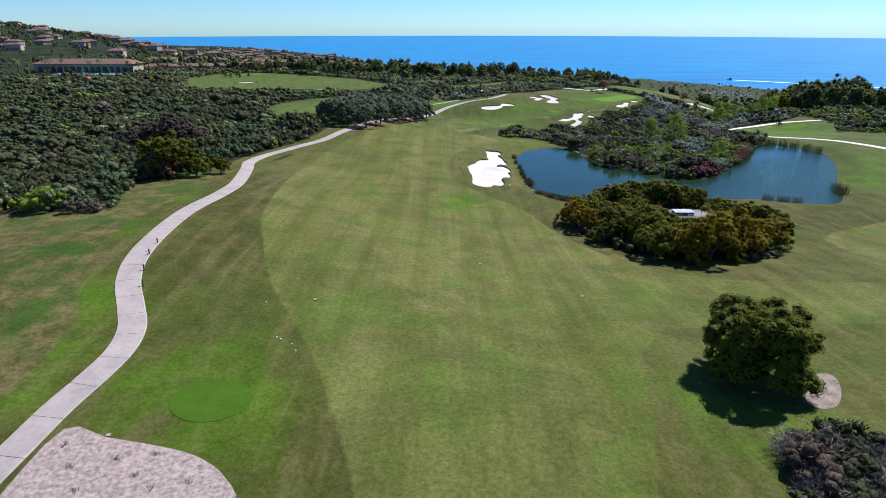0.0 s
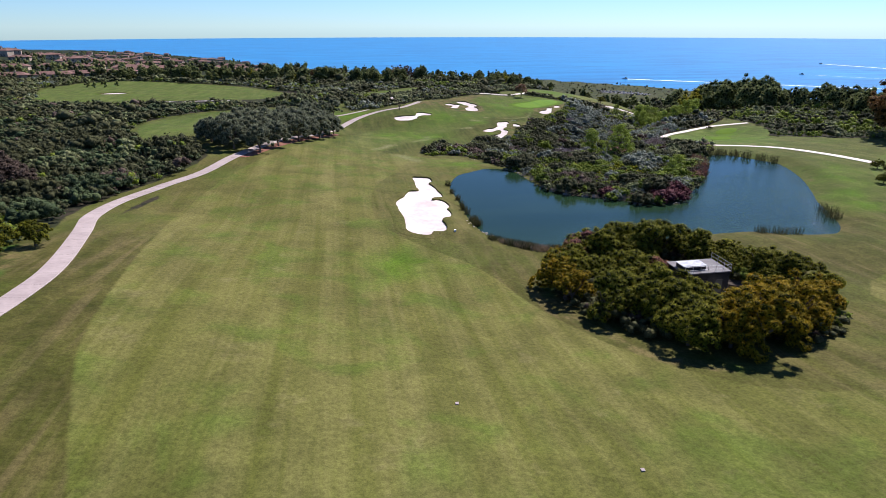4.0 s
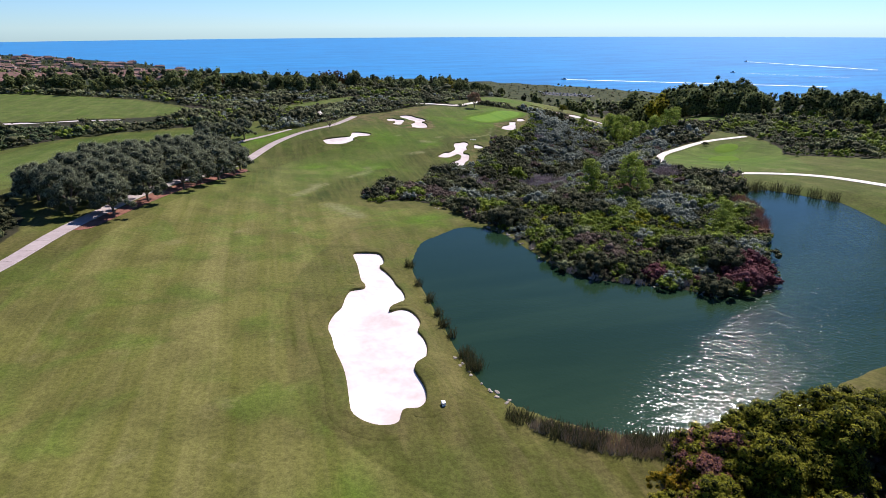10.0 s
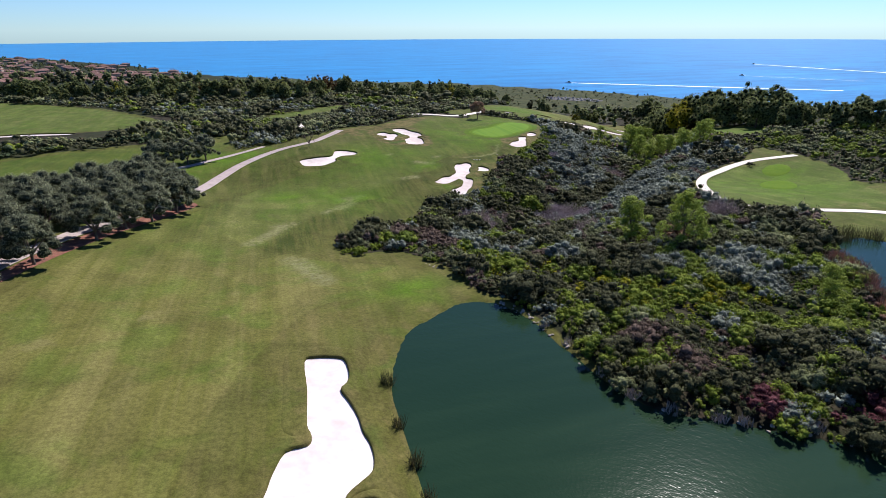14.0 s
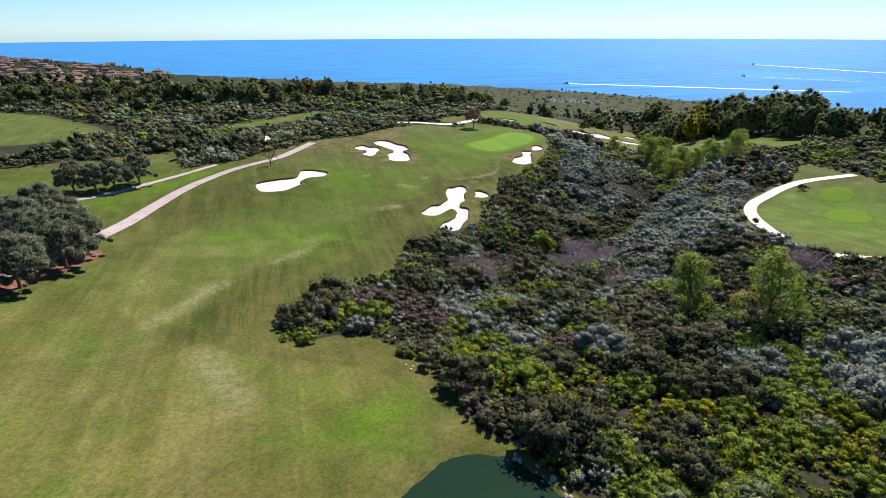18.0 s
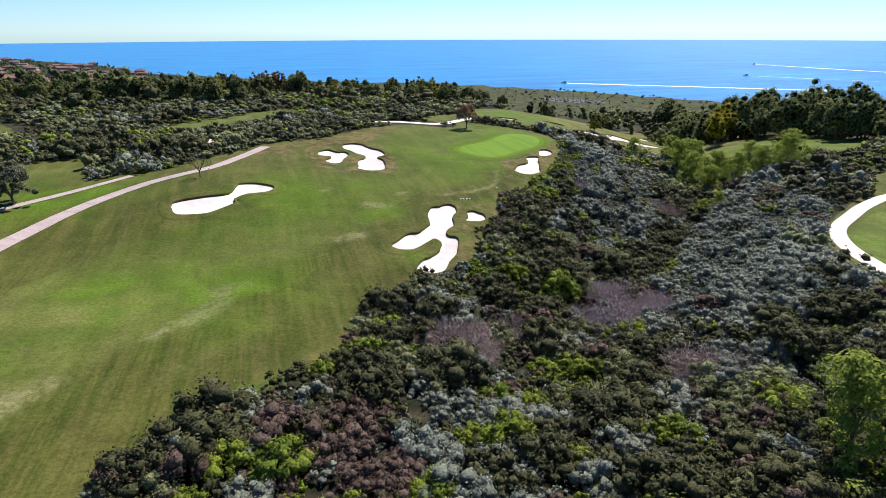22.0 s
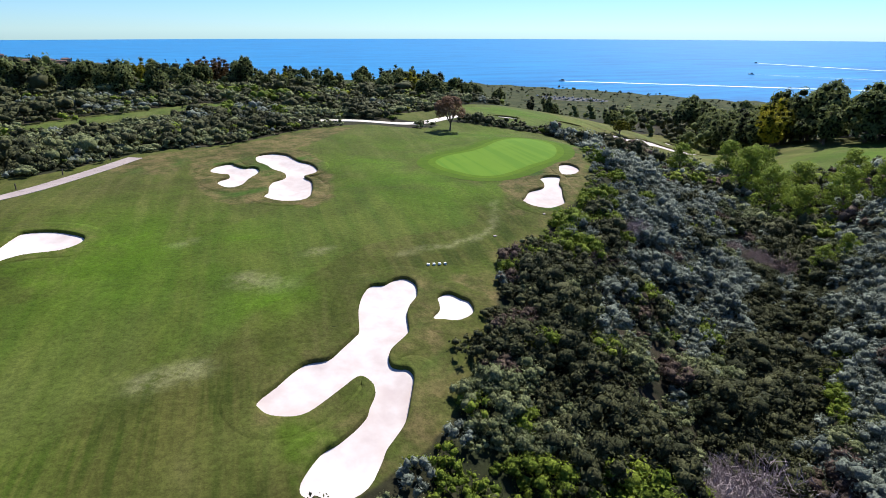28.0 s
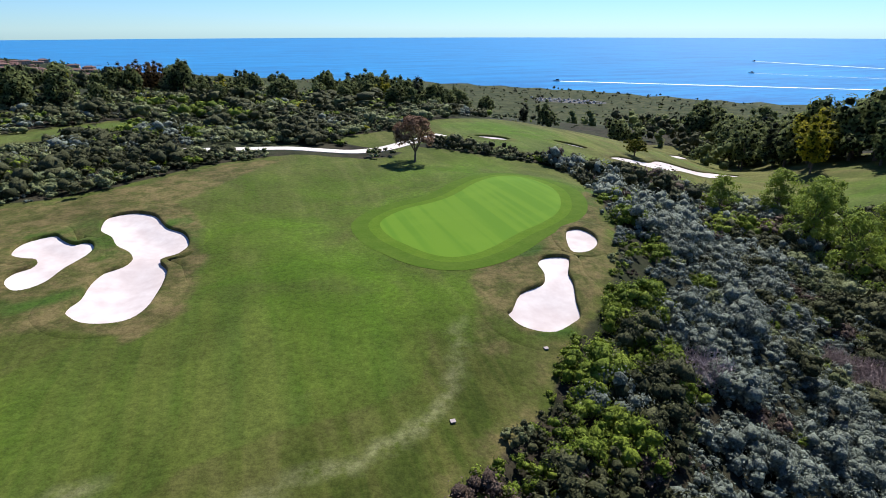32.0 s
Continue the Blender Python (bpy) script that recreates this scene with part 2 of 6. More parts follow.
PURPLE_TWIG = plain("purple_twig", (0.2, 0.162, 0.165), (0.37, 0.31, 0.318), 2.0, 0.9)
STUCCO = plain("stucco", (0.3, 0.24, 0.19), (0.42, 0.34, 0.27), 0.4, 0.9)
TILE = plain("roof_tile", (0.11, 0.062, 0.052), (0.2, 0.11, 0.092), 0.6, 0.85)
DARK = plain("dark_opening", (0.02, 0.022, 0.025), (0.04, 0.04, 0.045), 1.0, 0.4, specular=0.5)
POOL = plain("pool_water", (0.06, 0.38, 0.45), (0.09, 0.46, 0.52), 0.2, 0.08, specular=0.5)
LID = plain("mottled_lid", (0.14, 0.15, 0.18), (0.5, 0.52, 0.57), 1.4, 0.45)
WHITE = plain("white_paint", (0.74, 0.74, 0.72), (0.82, 0.82, 0.8), 1.0, 0.35)
STEEL = plain("galvanised_steel", (0.42, 0.43, 0.45), (0.55, 0.56, 0.58), 2.0, 0.45, metallic=0.8)
DECK = plain("deck_concrete", (0.12, 0.115, 0.125), (0.18, 0.175, 0.18), 0.6, 0.85)
BLACK = plain("black_panel", (0.015, 0.016, 0.02), (0.03, 0.03, 0.036), 1.5, 0.35)
FOAM = plain("foam", (0.8, 0.84, 0.86), (0.9, 0.92, 0.93), 0.05, 0.9)
POND_WATER = water_material("pond_water", (0.009, 0.024, 0.012), (0.015, 0.034, 0.017), 2.8, 0.066, 0.1, 0.24)
SEA_WATER = water_material("sea_water", (0.001, 0.078, 0.235), (0.003, 0.205, 0.45), 0.12, 0.6, 0.28, 0.14)
LEAF_BROAD = leaf_material("broad_leaves", (0.065, 0.085, 0.008), (0.19, 0.19, 0.014), (0.36, 0.32, 0.02), 0.15)
LEAF_LONE = leaf_material("tree_leaves", (0.05, 0.07, 0.007), (0.14, 0.155, 0.012), (0.27, 0.26, 0.02), 0.1)
LEAF_SCRUB = leaf_material("grey_scrub_leaves", (0.1, 0.12, 0.05), (0.22, 0.245, 0.11), (0.35, 0.37, 0.19), 0.15)
LEAF_GOLD = leaf_material("golden_leaves", (0.19, 0.17, 0.01), (0.36, 0.25, 0.012), (0.55, 0.28, 0.012), 0.22)
LEAF_OLIVE = leaf_material("olive_leaves", (0.2, 0.225, 0.125), (0.33, 0.355, 0.21), (0.45, 0.47, 0.31), 0.18)
LEAF_DARK = leaf_material("dark_leaves", (0.03, 0.036, 0.016), (0.08, 0.085, 0.037), (0.15, 0.152, 0.07), 0.1)
LEAF_EUC = leaf_material("eucalyptus_leaves", (0.09, 0.12, 0.045), (0.23, 0.27, 0.1), (0.38, 0.4, 0.13), 0.4)
LEAF_LIGHT = leaf_material("light_leaves", (0.17, 0.25, 0.03), (0.27, 0.35, 0.05), (0.4, 0.46, 0.12), 0.35)
LEAF_YELLOW = leaf_material("yellow_leaves", (0.2, 0.21, 0.018), (0.4, 0.36, 0.024), (0.58, 0.5, 0.05), 0.34)
LEAF_RUST = leaf_material("rust_leaves", (0.17, 0.075, 0.085), (0.26, 0.12, 0.12), (0.7, 0.32, 0.03), 0.22)
LEAF_UMBER = leaf_material("umber_leaves", (0.12, 0.075, 0.03), (0.22, 0.12, 0.04), (0.34, 0.17, 0.06), 0.2)
LEAF_PINK = leaf_material("pink_leaves", (0.16, 0.09, 0.055), (0.28, 0.165, 0.1), (0.4, 0.26, 0.18), 0.28)
LEAF_RED = leaf_material("red_leaves", (0.075, 0.026, 0.032), (0.14, 0.046, 0.055), (0.25, 0.1, 0.11), 0.18)
LEAF_SAGE = leaf_material("sage_leaves", (0.136, 0.158, 0.123), (0.227, 0.26, 0.206), (0.345, 0.38, 0.312), 0.14)
LEAF_GREEN = leaf_material("scrub_leaves", (0.092, 0.142, 0.018), (0.195, 0.256, 0.028), (0.32, 0.375, 0.055), 0.2)
LEAF_BROWN = leaf_material("brown_scrub_leaves", (0.085, 0.06, 0.046), (0.145, 0.105, 0.082), (0.22, 0.16, 0.13), 0.15)
LEAF_WEST = leaf_material("coastal_scrub_leaves", (0.028, 0.048, 0.022), (0.085, 0.12, 0.052), (0.15, 0.185, 0.08), 0.12)
FLOWER = leaf_material("yellow_flowers", (0.12, 0.17, 0.015), (0.27, 0.28, 0.015), (0.68, 0.52, 0.012), 0.28)
REED = leaf_material("reed_leaves", (0.03, 0.045, 0.018), (0.07, 0.075, 0.03), (0.2, 0.15, 0.09))


# ---- the lie of the land ----
from mathutils import geometry


def ease(a, b, x):
    t = np.clip((x - a) / (b - a), 0, 1)
    return t * t * (3 - 2 * t)


# centre x, y, radius, height
HILLS = [(-45, 50, 55, 5.0), (-45, 105, 55, 7.7), (-45, 160, 55, -1.9), (-45, 215, 55, 5.2), (-45, 270, 55, 1.9), (15, 50, 55, 2.5),
         (15, 105, 55, -4.9), (15, 160, 55, 2.6), (15, 215, 55, -3.3), (15, 270, 55, -3.6), (15, 325, 55, -1.2), (75, 50, 55, 3.6)]
HILLS_EAST = [(75, 105, 55, -0.1), (75, 160, 55, -1.8), (75, 215, 55, -0.8), (75, 270, 55, -0.9), (75, 325, 55, 1.2), (135, 50, 55, -3.2),
              (135, 105, 55, -1.2), (135, 160, 55, 1.8), (135, 215, 55, -0.9), (135, 270, 55, -4.8), (135, 325, 55, -1.7),
              (190, 350, 60, -7.1), (240, 430, 80, -11.6), (380, 530, 120, -5.6), (195, 470, 60, -5), (-1050, 1100, 480, 56), (-500, 1000, 260, 12)]
KNOLLS = [(-46, 140, 18, 1.4), (-33, 145, 18, -2.0), (-21, 62, 18, -1.0), (105, 234, 18, 1.7), (25, 310, 18, 1.6), (8, 279, 18, -0.9),
          (20, 297, 18, 0.5), (104, 310, 18, 2.0), (60, 322, 18, -1.1), (76, 297, 18, -0.2), (38, 199, 18, 0.7), (52, 334, 18, 0.3),
          (64, 255, 18, -1.5), (96, 250, 18, -0.4), (-100, 100, 18, 2.3), (16, 182, 18, -0.3), (96, 357, 18, -0.9), (24, 46, 18, 0.5), (150, 250, 18, -1.8)]
VALLEY = [(70, 238), (92, 262), (122, 305), (160, 352), (205, 400), (270, 470)]
# the gully's bed at the bottom of the valley: x, y, depth
RAVINE = [(70, 240, 0.5), (80, 252, 2.5), (90, 264, 4.0), (107, 279, 5.5), (129, 298, 5.5), (150, 315, 7.0), (168, 331, 6.0), (186, 352, 3.0), (210, 390, 0.5)]
WATER, SEA = -2.3, -50.0


def line_distance(x, y, line):
    d = np.full(np.shape(x), 1e9)
    for (ax, ay), (bx, by) in zip(line, line[1:]):
        t = np.clip(((x - ax) * (bx - ax) + (y - ay) * (by - ay)) / ((bx - ax) ** 2 + (by - ay) ** 2 + 1e-9), 0, 1)
        d = np.minimum(d, np.hypot(x - ax - t * (bx - ax), y - ay - t * (by - ay)))
    return d


def gully(x, y):
    """How deep the gully cuts into the valley."""
    near, deep = np.full(np.shape(x), 1e9), np.zeros(np.shape(x))
    for (ax, ay, az), (bx, by, bz) in zip(RAVINE, RAVINE[1:]):
        t = np.clip(((x - ax) * (bx - ax) + (y - ay) * (by - ay)) / ((bx - ax) ** 2 + (by - ay) ** 2), 0, 1)
        d = np.hypot(x - ax - t * (bx - ax), y - ay - t * (by - ay))
        deep = np.where(d < near, az + t * (bz - az), deep)
        near = np.minimum(near, d)
    return deep * np.exp(-((near / 10) ** 2))


def land(x, y):
    """The height of the ground without pond, coast and bunkers."""
    z = -45 * ease(390, 740, 0.55 * x + 0.83 * y) - 6.0 * np.exp(-((line_distance(x, y, VALLEY) / 20) ** 2)) - gully(x, y)
    for cx, cy, r, h in HILLS + HILLS_EAST + KNOLLS:
        z = z + h * np.exp(-((x - cx) ** 2 + (y - cy) ** 2) / (r * r))
    level = np.exp(-(np.hypot((x - 96) / 24.0, (y - 331) / 22.0) ** 4))
    return z * (1 - level) + (-1.9 + 0.035 * (x - 95)) * level


def rounded(line, steps=4, closed=True):
    """A smooth curve through the corners of a line."""
    p, out = np.array(line, float), []
    n = len(p)
    for i in range(n if closed else n - 1):
        q = [p[(i + k) % n] if closed else p[min(max(i + k, 0), n - 1)] for k in (-1, 0, 1, 2)]
        for s in range(steps):
            t = s / steps
            out.append(0.5 * (2 * q[1] + (q[2] - q[0]) * t + (2 * q[0] - 5 * q[1] + 4 * q[2] - q[3]) * t * t + (3 * q[1] - q[0] - 3 * q[2] + q[3]) * t ** 3))
    if not closed:
        out.append(p[-1])
    return [tuple(v) for v in out]


def signed(x, y, ring, reach=30.0):
    """The distance from a closed ring, below zero inside it; cut off at reach."""
    x, y = np.asarray(x, float), np.asarray(y, float)
    r = np.array(ring)
    near = (x > r[:, 0].min() - reach) & (x < r[:, 0].max() + reach) & (y > r[:, 1].min() - reach) & (y < r[:, 1].max() + reach)
    out = np.full(x.shape, reach)
    px, py = x[near], y[near]
    d, odd = np.full(px.shape, 1e9), np.zeros(px.shape, bool)
    for (ax, ay), (bx, by) in zip(ring, ring[1:] + ring[:1]):
        t = np.clip(((px - ax) * (bx - ax) + (py - ay) * (by - ay)) / ((bx - ax) ** 2 + (by - ay) ** 2 + 1e-12), 0, 1)
        d = np.minimum(d, np.hypot(px - ax - t * (bx - ax), py - ay - t * (by - ay)))
        odd ^= ((ay > py) != (by > py)) & (px < (bx - ax) * (py - ay) / (by - ay + 1e-12) + ax)
    out[near] = np.where(odd, -d, np.minimum(d, reach))
    return out


POND = rounded([(26.4, 187.6), (30.5, 190.8), (33.1, 192.7), (35.9, 194.2), (39, 193.7), (41.2, 192.4), (43.2, 188.5), (44, 184), (44.9, 176), (46.6, 167), (51, 162.7), (58, 158), (64, 153.8), (71.3, 152.5),
                (79.7, 161.8), (88.7, 172.6), (98.3, 186.1), (107.7, 198.4), (114.8, 199), (120.8, 188.4), (121.8, 183.4), (116.2, 168.8), (107.9, 154.8),
                (103.6, 148.2), (99, 139.2), (96.2, 134), (93.3, 130.2), (89.6, 128), (81.1, 129), (72.8, 132.1), (60, 130.5), (48, 127), (37.1, 128.5),
                (32.4, 130), (27.3, 133.6), (23.5, 138.3), (22, 142.5), (21.4, 148.6), (21.5, 156.5), (21.8, 167), (22.4, 177.5)], 3)
SHORE = [(-4000, -900), (-4000, 2600), (-1200, 2650), (-796, 2413), (-556, 2116), (-420, 1899), (-259, 1652), (-181, 1420), (-36, 1268), (140, 1120), (313, 995), (425, 863),
         (487, 739), (564, 647), (600, 566), (660, 440), (760, 200), (900, -200), (1100, -900)]


def terrain(x, y):
    x, y = np.asarray(x, float), np.asarray(y, float)
    z = land(x, y)
    z = z + 0.9 * np.sin(x * 0.013 + 1.3) * np.sin(y * 0.011) * ease(380, 520, np.hypot(x - 40, y - 190))
    d = signed(x, y, POND, 8.0)
    bank = WATER + 0.12 + 0.1 * np.clip(d, 0, 6)
    z = np.where(d > 0, bank + (z - bank) * ease(0, 6, d), WATER + 0.12 - 1.6 * ease(0, 3, -d))
    z = z - 2.0 * ease(1.4, -0.2, np.maximum(np.abs(x - 48) - 5.6, np.abs(y - 103.6) - 3.6))
    s = signed(x, y, SHORE, 60.0)
    return np.where(s > -60, z + (SEA - 8 - z) * ease(-12, 30, s), z)


def height(x, y):
    return float(terrain(np.array([x]), np.array([y]))[0])


BUNKERS = {
    "A": [(13.7, 182.4), (14.9, 183.2), (17.0, 182.8), (18.3, 181.9), (18.5, 179.1), (18.0, 176.9), (17.2, 175.6), (17.8, 173.4), (18.3, 170.7), (18.4, 168.5), (18.8, 166.8), (18.8, 164.7), (18.3, 162.8), (17.1, 161.3), (15.9, 160.0), (15.4, 158.8), (16.0, 159.1), (17.1, 159.7), (18.2, 159.7), (18.9, 158.7), (19.1, 156.9), (18.6, 155.2), (18.0, 153.6), (18.3, 152.3), (18.3, 150.4), (17.8, 148.3), (17.2, 146.9), (16.0, 145.7), (15.4, 144.6), (15.4, 143.5), (15.6, 141.9), (15.6, 140.5), (15.3, 139.0), (14.7, 137.9), (13.9, 137.4), (12.8, 137.5), (12.3, 137.1), (11.9, 136.0), (11.3, 135.4), (10.4, 135.3), (9.3, 135.6), (8.1, 136.6), (7.4, 138.0), (7.4, 139.9), (7.6, 143.3), (7.6, 145.8), (7.3, 148.6), (7.1, 150.6), (7.1, 152.7), (6.9, 155.0), (7.2, 157.1), (8.2, 159.5), (9.3, 161.4), (10.1, 164.2), (11.2, 166.6), (13.1, 167.1), (13.5, 168.3), (13.2, 170.2), (13.6, 176.4)],
    "C": [(20.0, 295.0), (19.5, 298.4), (21.3, 299.6), (25.3, 300.4), (29.1, 301.1), (30.2, 304.4), (31.1, 306.4), (34.2, 306.5), (37.1, 304.8), (37.3, 302.8), (35.7, 301.0), (32.5, 300.3), (30.2, 298.1), (30.4, 296.4), (28.2, 294.3), (25.9, 292.7), (23.3, 292.7), (21.0, 293.3)],
    "D": [(64.4, 287.0), (65.7, 287.0), (66.9, 287.8), (68.1, 287.9), (68.8, 286.9), (68.8, 285.7), (68.3, 284.0), (67.3, 282.6), (66.7, 281.3), (66.3, 279.1), (65.9, 278.3), (65.1, 277.5), (64.2, 276.6), (63.8, 275.7), (63.8, 274.9), (64.2, 274.6), (64.9, 274.4), (65.2, 273.7), (65.0, 272.8), (64.2, 270.8), (63.6, 269.4), (63.1, 268.6), (62.4, 267.8), (61.6, 266.9), (61.1, 266.0), (59.9, 264.3), (58.2, 263.6), (56.2, 264.1), (55.8, 265.2), (56.4, 266.4), (57.4, 267.6), (58.5, 268.2), (59.7, 269.1), (60.7, 270.1), (61.1, 271.0), (61.7, 272.1), (61.8, 272.9), (61.4, 273.7), (60.9, 273.8), (59.9, 273.0), (58.9, 272.2), (57.9, 271.4), (56.9, 270.8), (55.9, 270.7), (54.6, 271.1), (53.9, 271.9), (53.7, 272.9), (55.1, 274.3), (56.4, 275.7), (57.6, 276.5), (59.1, 276.6), (60.2, 277.7), (61.5, 279.1), (62.0, 279.9), (62.5, 283.0), (63.3, 285.4)],
    "D2": [(69.9, 283.7), (70.8, 284.4), (71.7, 284.4), (72.4, 283.5), (73.0, 282.9), (73.0, 281.6), (72.5, 280.6), (71.7, 280.0), (70.6, 279.6), (69.4, 279.9), (68.6, 280.1), (68.7, 280.8), (69.5, 281.7), (69.8, 282.6)],
    "E1": [(49.8, 323.7), (50.8, 322.0), (51.9, 321.7), (53.2, 322.9), (54.1, 325.5), (55.3, 327.7), (55.8, 329.5), (55.4, 331.2), (54.5, 331.8), (53.6, 331.6), (52.4, 333.0),
           (51.5, 334.3), (50.1, 333.9), (48.9, 332.9), (48.4, 331.2), (48.8, 329.5), (50.1, 328.5), (51.2, 328.0), (51.0, 326.8), (50.1, 326.1), (49.6, 325.0)],
    "E2": [(55.2, 335.4), (55.3, 337.8), (56.3, 338.8), (58.2, 339.2), (60.4, 337.7), (61.3, 335.5), (62.1, 333.7), (63.6, 332.1), (64.3, 330.1), (64.4, 328.0), (63.5, 326.2),
           (62.1, 325.3), (62.9, 323.2), (62.8, 320.3), (62.5, 318.2), (62.0, 315.8), (61.0, 314.2), (59.5, 313.9), (57.4, 314.7), (55.9, 316.7), (55.8, 318.0), (56.4, 319.5),
           (56.6, 322.1), (57.3, 324.2), (58.7, 325.2), (59.3, 326.7), (58.8, 328.1), (57.6, 329.7), (56.8, 332.0), (55.6, 333.7)],
    "F": [(88.9, 306.4), (89.6, 307.0), (91.4, 309.2), (93.8, 310.1), (94.8, 311.5), (95.2, 313.7), (96.4, 314.9), (98.0, 314.9), (99.0, 314.1), (97.5, 311.5), (97.0, 309.7),
          (95.9, 307.3), (95.1, 305.2), (93.8, 304.3), (91.9, 303.5), (90.3, 303.8), (89.2, 304.8)],
    "F2": [(101.9, 320.3), (103.0, 321.0), (104.2, 320.7), (104.6, 318.6), (103.7, 316.6), (101.7, 314.9), (99.8, 314.9), (100.3, 317.2)],
    "G": [(141, 371), (146, 375), (155, 377), (164, 384), (180, 389), (195, 399), (207, 405), (208, 402), (192, 392), (178, 382), (165, 378), (156, 372), (148, 371)],
    "H": [(115, 381.5), (118, 382.5), (122, 381), (122, 378.5), (118, 378)],
    "I": [(133.5, 382), (137, 381), (140, 378), (138, 376.5), (134.5, 379.5)],
    "J": [(166, 402), (177, 411), (188, 419), (189, 415), (178, 406), (169, 399)],
    "K": [(212, 441), (221, 449), (229, 454), (230, 449), (222, 444), (214, 437)],
    "L": [(-137, 403), (-131, 408), (-123, 404), (-122, 400), (-130, 398), (-136, 400)],
    "M": [(-101, 359), (-92, 361), (-84, 358), (-72, 361), (-56, 359), (-55, 355), (-70, 355), (-85, 354), (-99, 354)],
}
BUNKERS = {k: rounded(v, 3) for k, v in BUNKERS.items()}
GREEN = rounded([(83.9, 329.4), (85.3, 332.1), (88.3, 334.4), (92.3, 335.7), (95.7, 337.8), (100.1, 342.1), (104.8, 345.1), (107.9, 344.0), (108.9, 339.0), (108.3, 333.9),
                 (106.2, 329.0), (103.8, 325.6), (100.7, 323.2), (97.1, 321.3), (93.4, 318.8), (90.5, 317.4), (88.2, 317.4), (86.5, 319.0), (85.1, 322.2), (84.1, 325.3)], 3)
FAIRWAYS = [rounded(r, 3) for r in (
    [(-2, 0), (-4, 20), (-6.1, 31.7), (-9, 40), (-12.1, 48.3), (-16.1, 56.2), (-21.1, 65.6), (-26, 79.5), (-28.9, 89.7), (-31.1, 106.2), (-33.3, 128.5), (-35, 150), (-31, 175),
     (-24, 200), (-15, 226), (-4, 252), (8, 276), (22, 288), (38, 292), (52, 306), (66, 318), (76, 321), (82, 312), (80, 300), (66, 296), (54, 284), (44, 268), (30, 252),
     (18, 236), (15, 221), (24, 216), (33, 210), (34, 202), (24, 199), (15, 196), (4, 172), (2, 145), (8, 131), (17, 120), (22, 104), (30, 88), (44, 78), (80, 78), (130, 90), (150, 84), (110, 62),
     (60, 62), (30, 60), (23.5, 56.2), (20, 50), (18, 40), (15.8, 32.4), (13, 10)],
    [(-155, 372), (-180, 441), (-153, 483), (-106, 462), (-62, 425), (-30, 374), (-50, 362), (-77, 362), (-112, 350)],
    [(-71, 250), (-70, 274), (-62, 298), (-46, 316), (-20, 328), (-6, 332), (-1, 329), (-4, 319), (-10, 311), (-20, 306), (-40, 281), (-46, 248), (-50, 224), (-60, 219)],
    [(111, 238), (122, 250), (134, 260), (146, 267), (157, 267), (170, 265), (169, 249), (160, 240), (150, 222), (141, 211), (128, 217), (117, 223), (109, 228)],
    [(111, 392), (124, 402), (140, 400), (160, 410), (190, 440), (240, 470), (262, 452), (225, 412), (204, 359), (215, 330), (205, 315), (184, 345), (172, 358), (154, 364), (137, 362), (126, 363), (118, 370), (113, 378)],
    [(10, 380), (25, 393), (40, 405), (52, 408), (40, 395), (27, 385), (12, 371)],
    [(80, 78), (130, 70), (200, 90), (210, 150), (170, 185), (140, 172), (122, 150), (112, 128), (90, 112), (70, 100)],
)]
PATHS = {
    "west": ([(-33, 26), (-32, 34.1), (-31.5, 39.5), (-30.8, 44.1), (-30.6, 48.2), (-31.5, 52.3), (-33.8, 56.8), (-36.5, 61.8), (-38.5, 67.8), (-39.5, 75.4), (-40, 87.3), (-39.3, 99.5),
              (-40, 111), (-44, 129.2), (-47.6, 143), (-48, 157), (-43.2, 169.8), (-37, 181), (-32.8, 196), (-28.4, 209), (-25.2, 219.7), (-19.8, 235.4), (-13, 250), (-5.8, 273),
              (-1.5, 288), (4.2, 300.6), (13, 311), (24, 320), (30.5, 331), (37, 342)], 2.7, CONCRETE),
    "east": ([(140, 172), (139.5, 179.3), (138.7, 189.3), (136.3, 203.2), (130, 212), (119.5, 217.5), (111, 222), (108, 227), (112.5, 236), (117, 243), (125.5, 255), (133, 262.5),
              (142, 267.5), (151, 271.5), (161, 273.5), (174, 271)], 2.7, PALE_CONCRETE),
    "north": ([(60, 371), (70, 369.5), (77.4, 369), (82, 367.4), (87.5, 366.3), (93, 368.5), (98, 372.5), (108, 381)], 2.6, PALE_CONCRETE),
    "link": ([(23.3, 343.4), (24.0, 358.6), (25.8, 361.5)], 2.2, PALE_CONCRETE),
    "spur": ([(-22, 287), (-12.3, 296.5), (-5.9, 304.5), (2.2, 313), (10, 321)], 1.8, CONCRETE),
}
PATHS = {k: (rounded(v[0], 6, False), *v[1:]) for k, v in PATHS.items()}
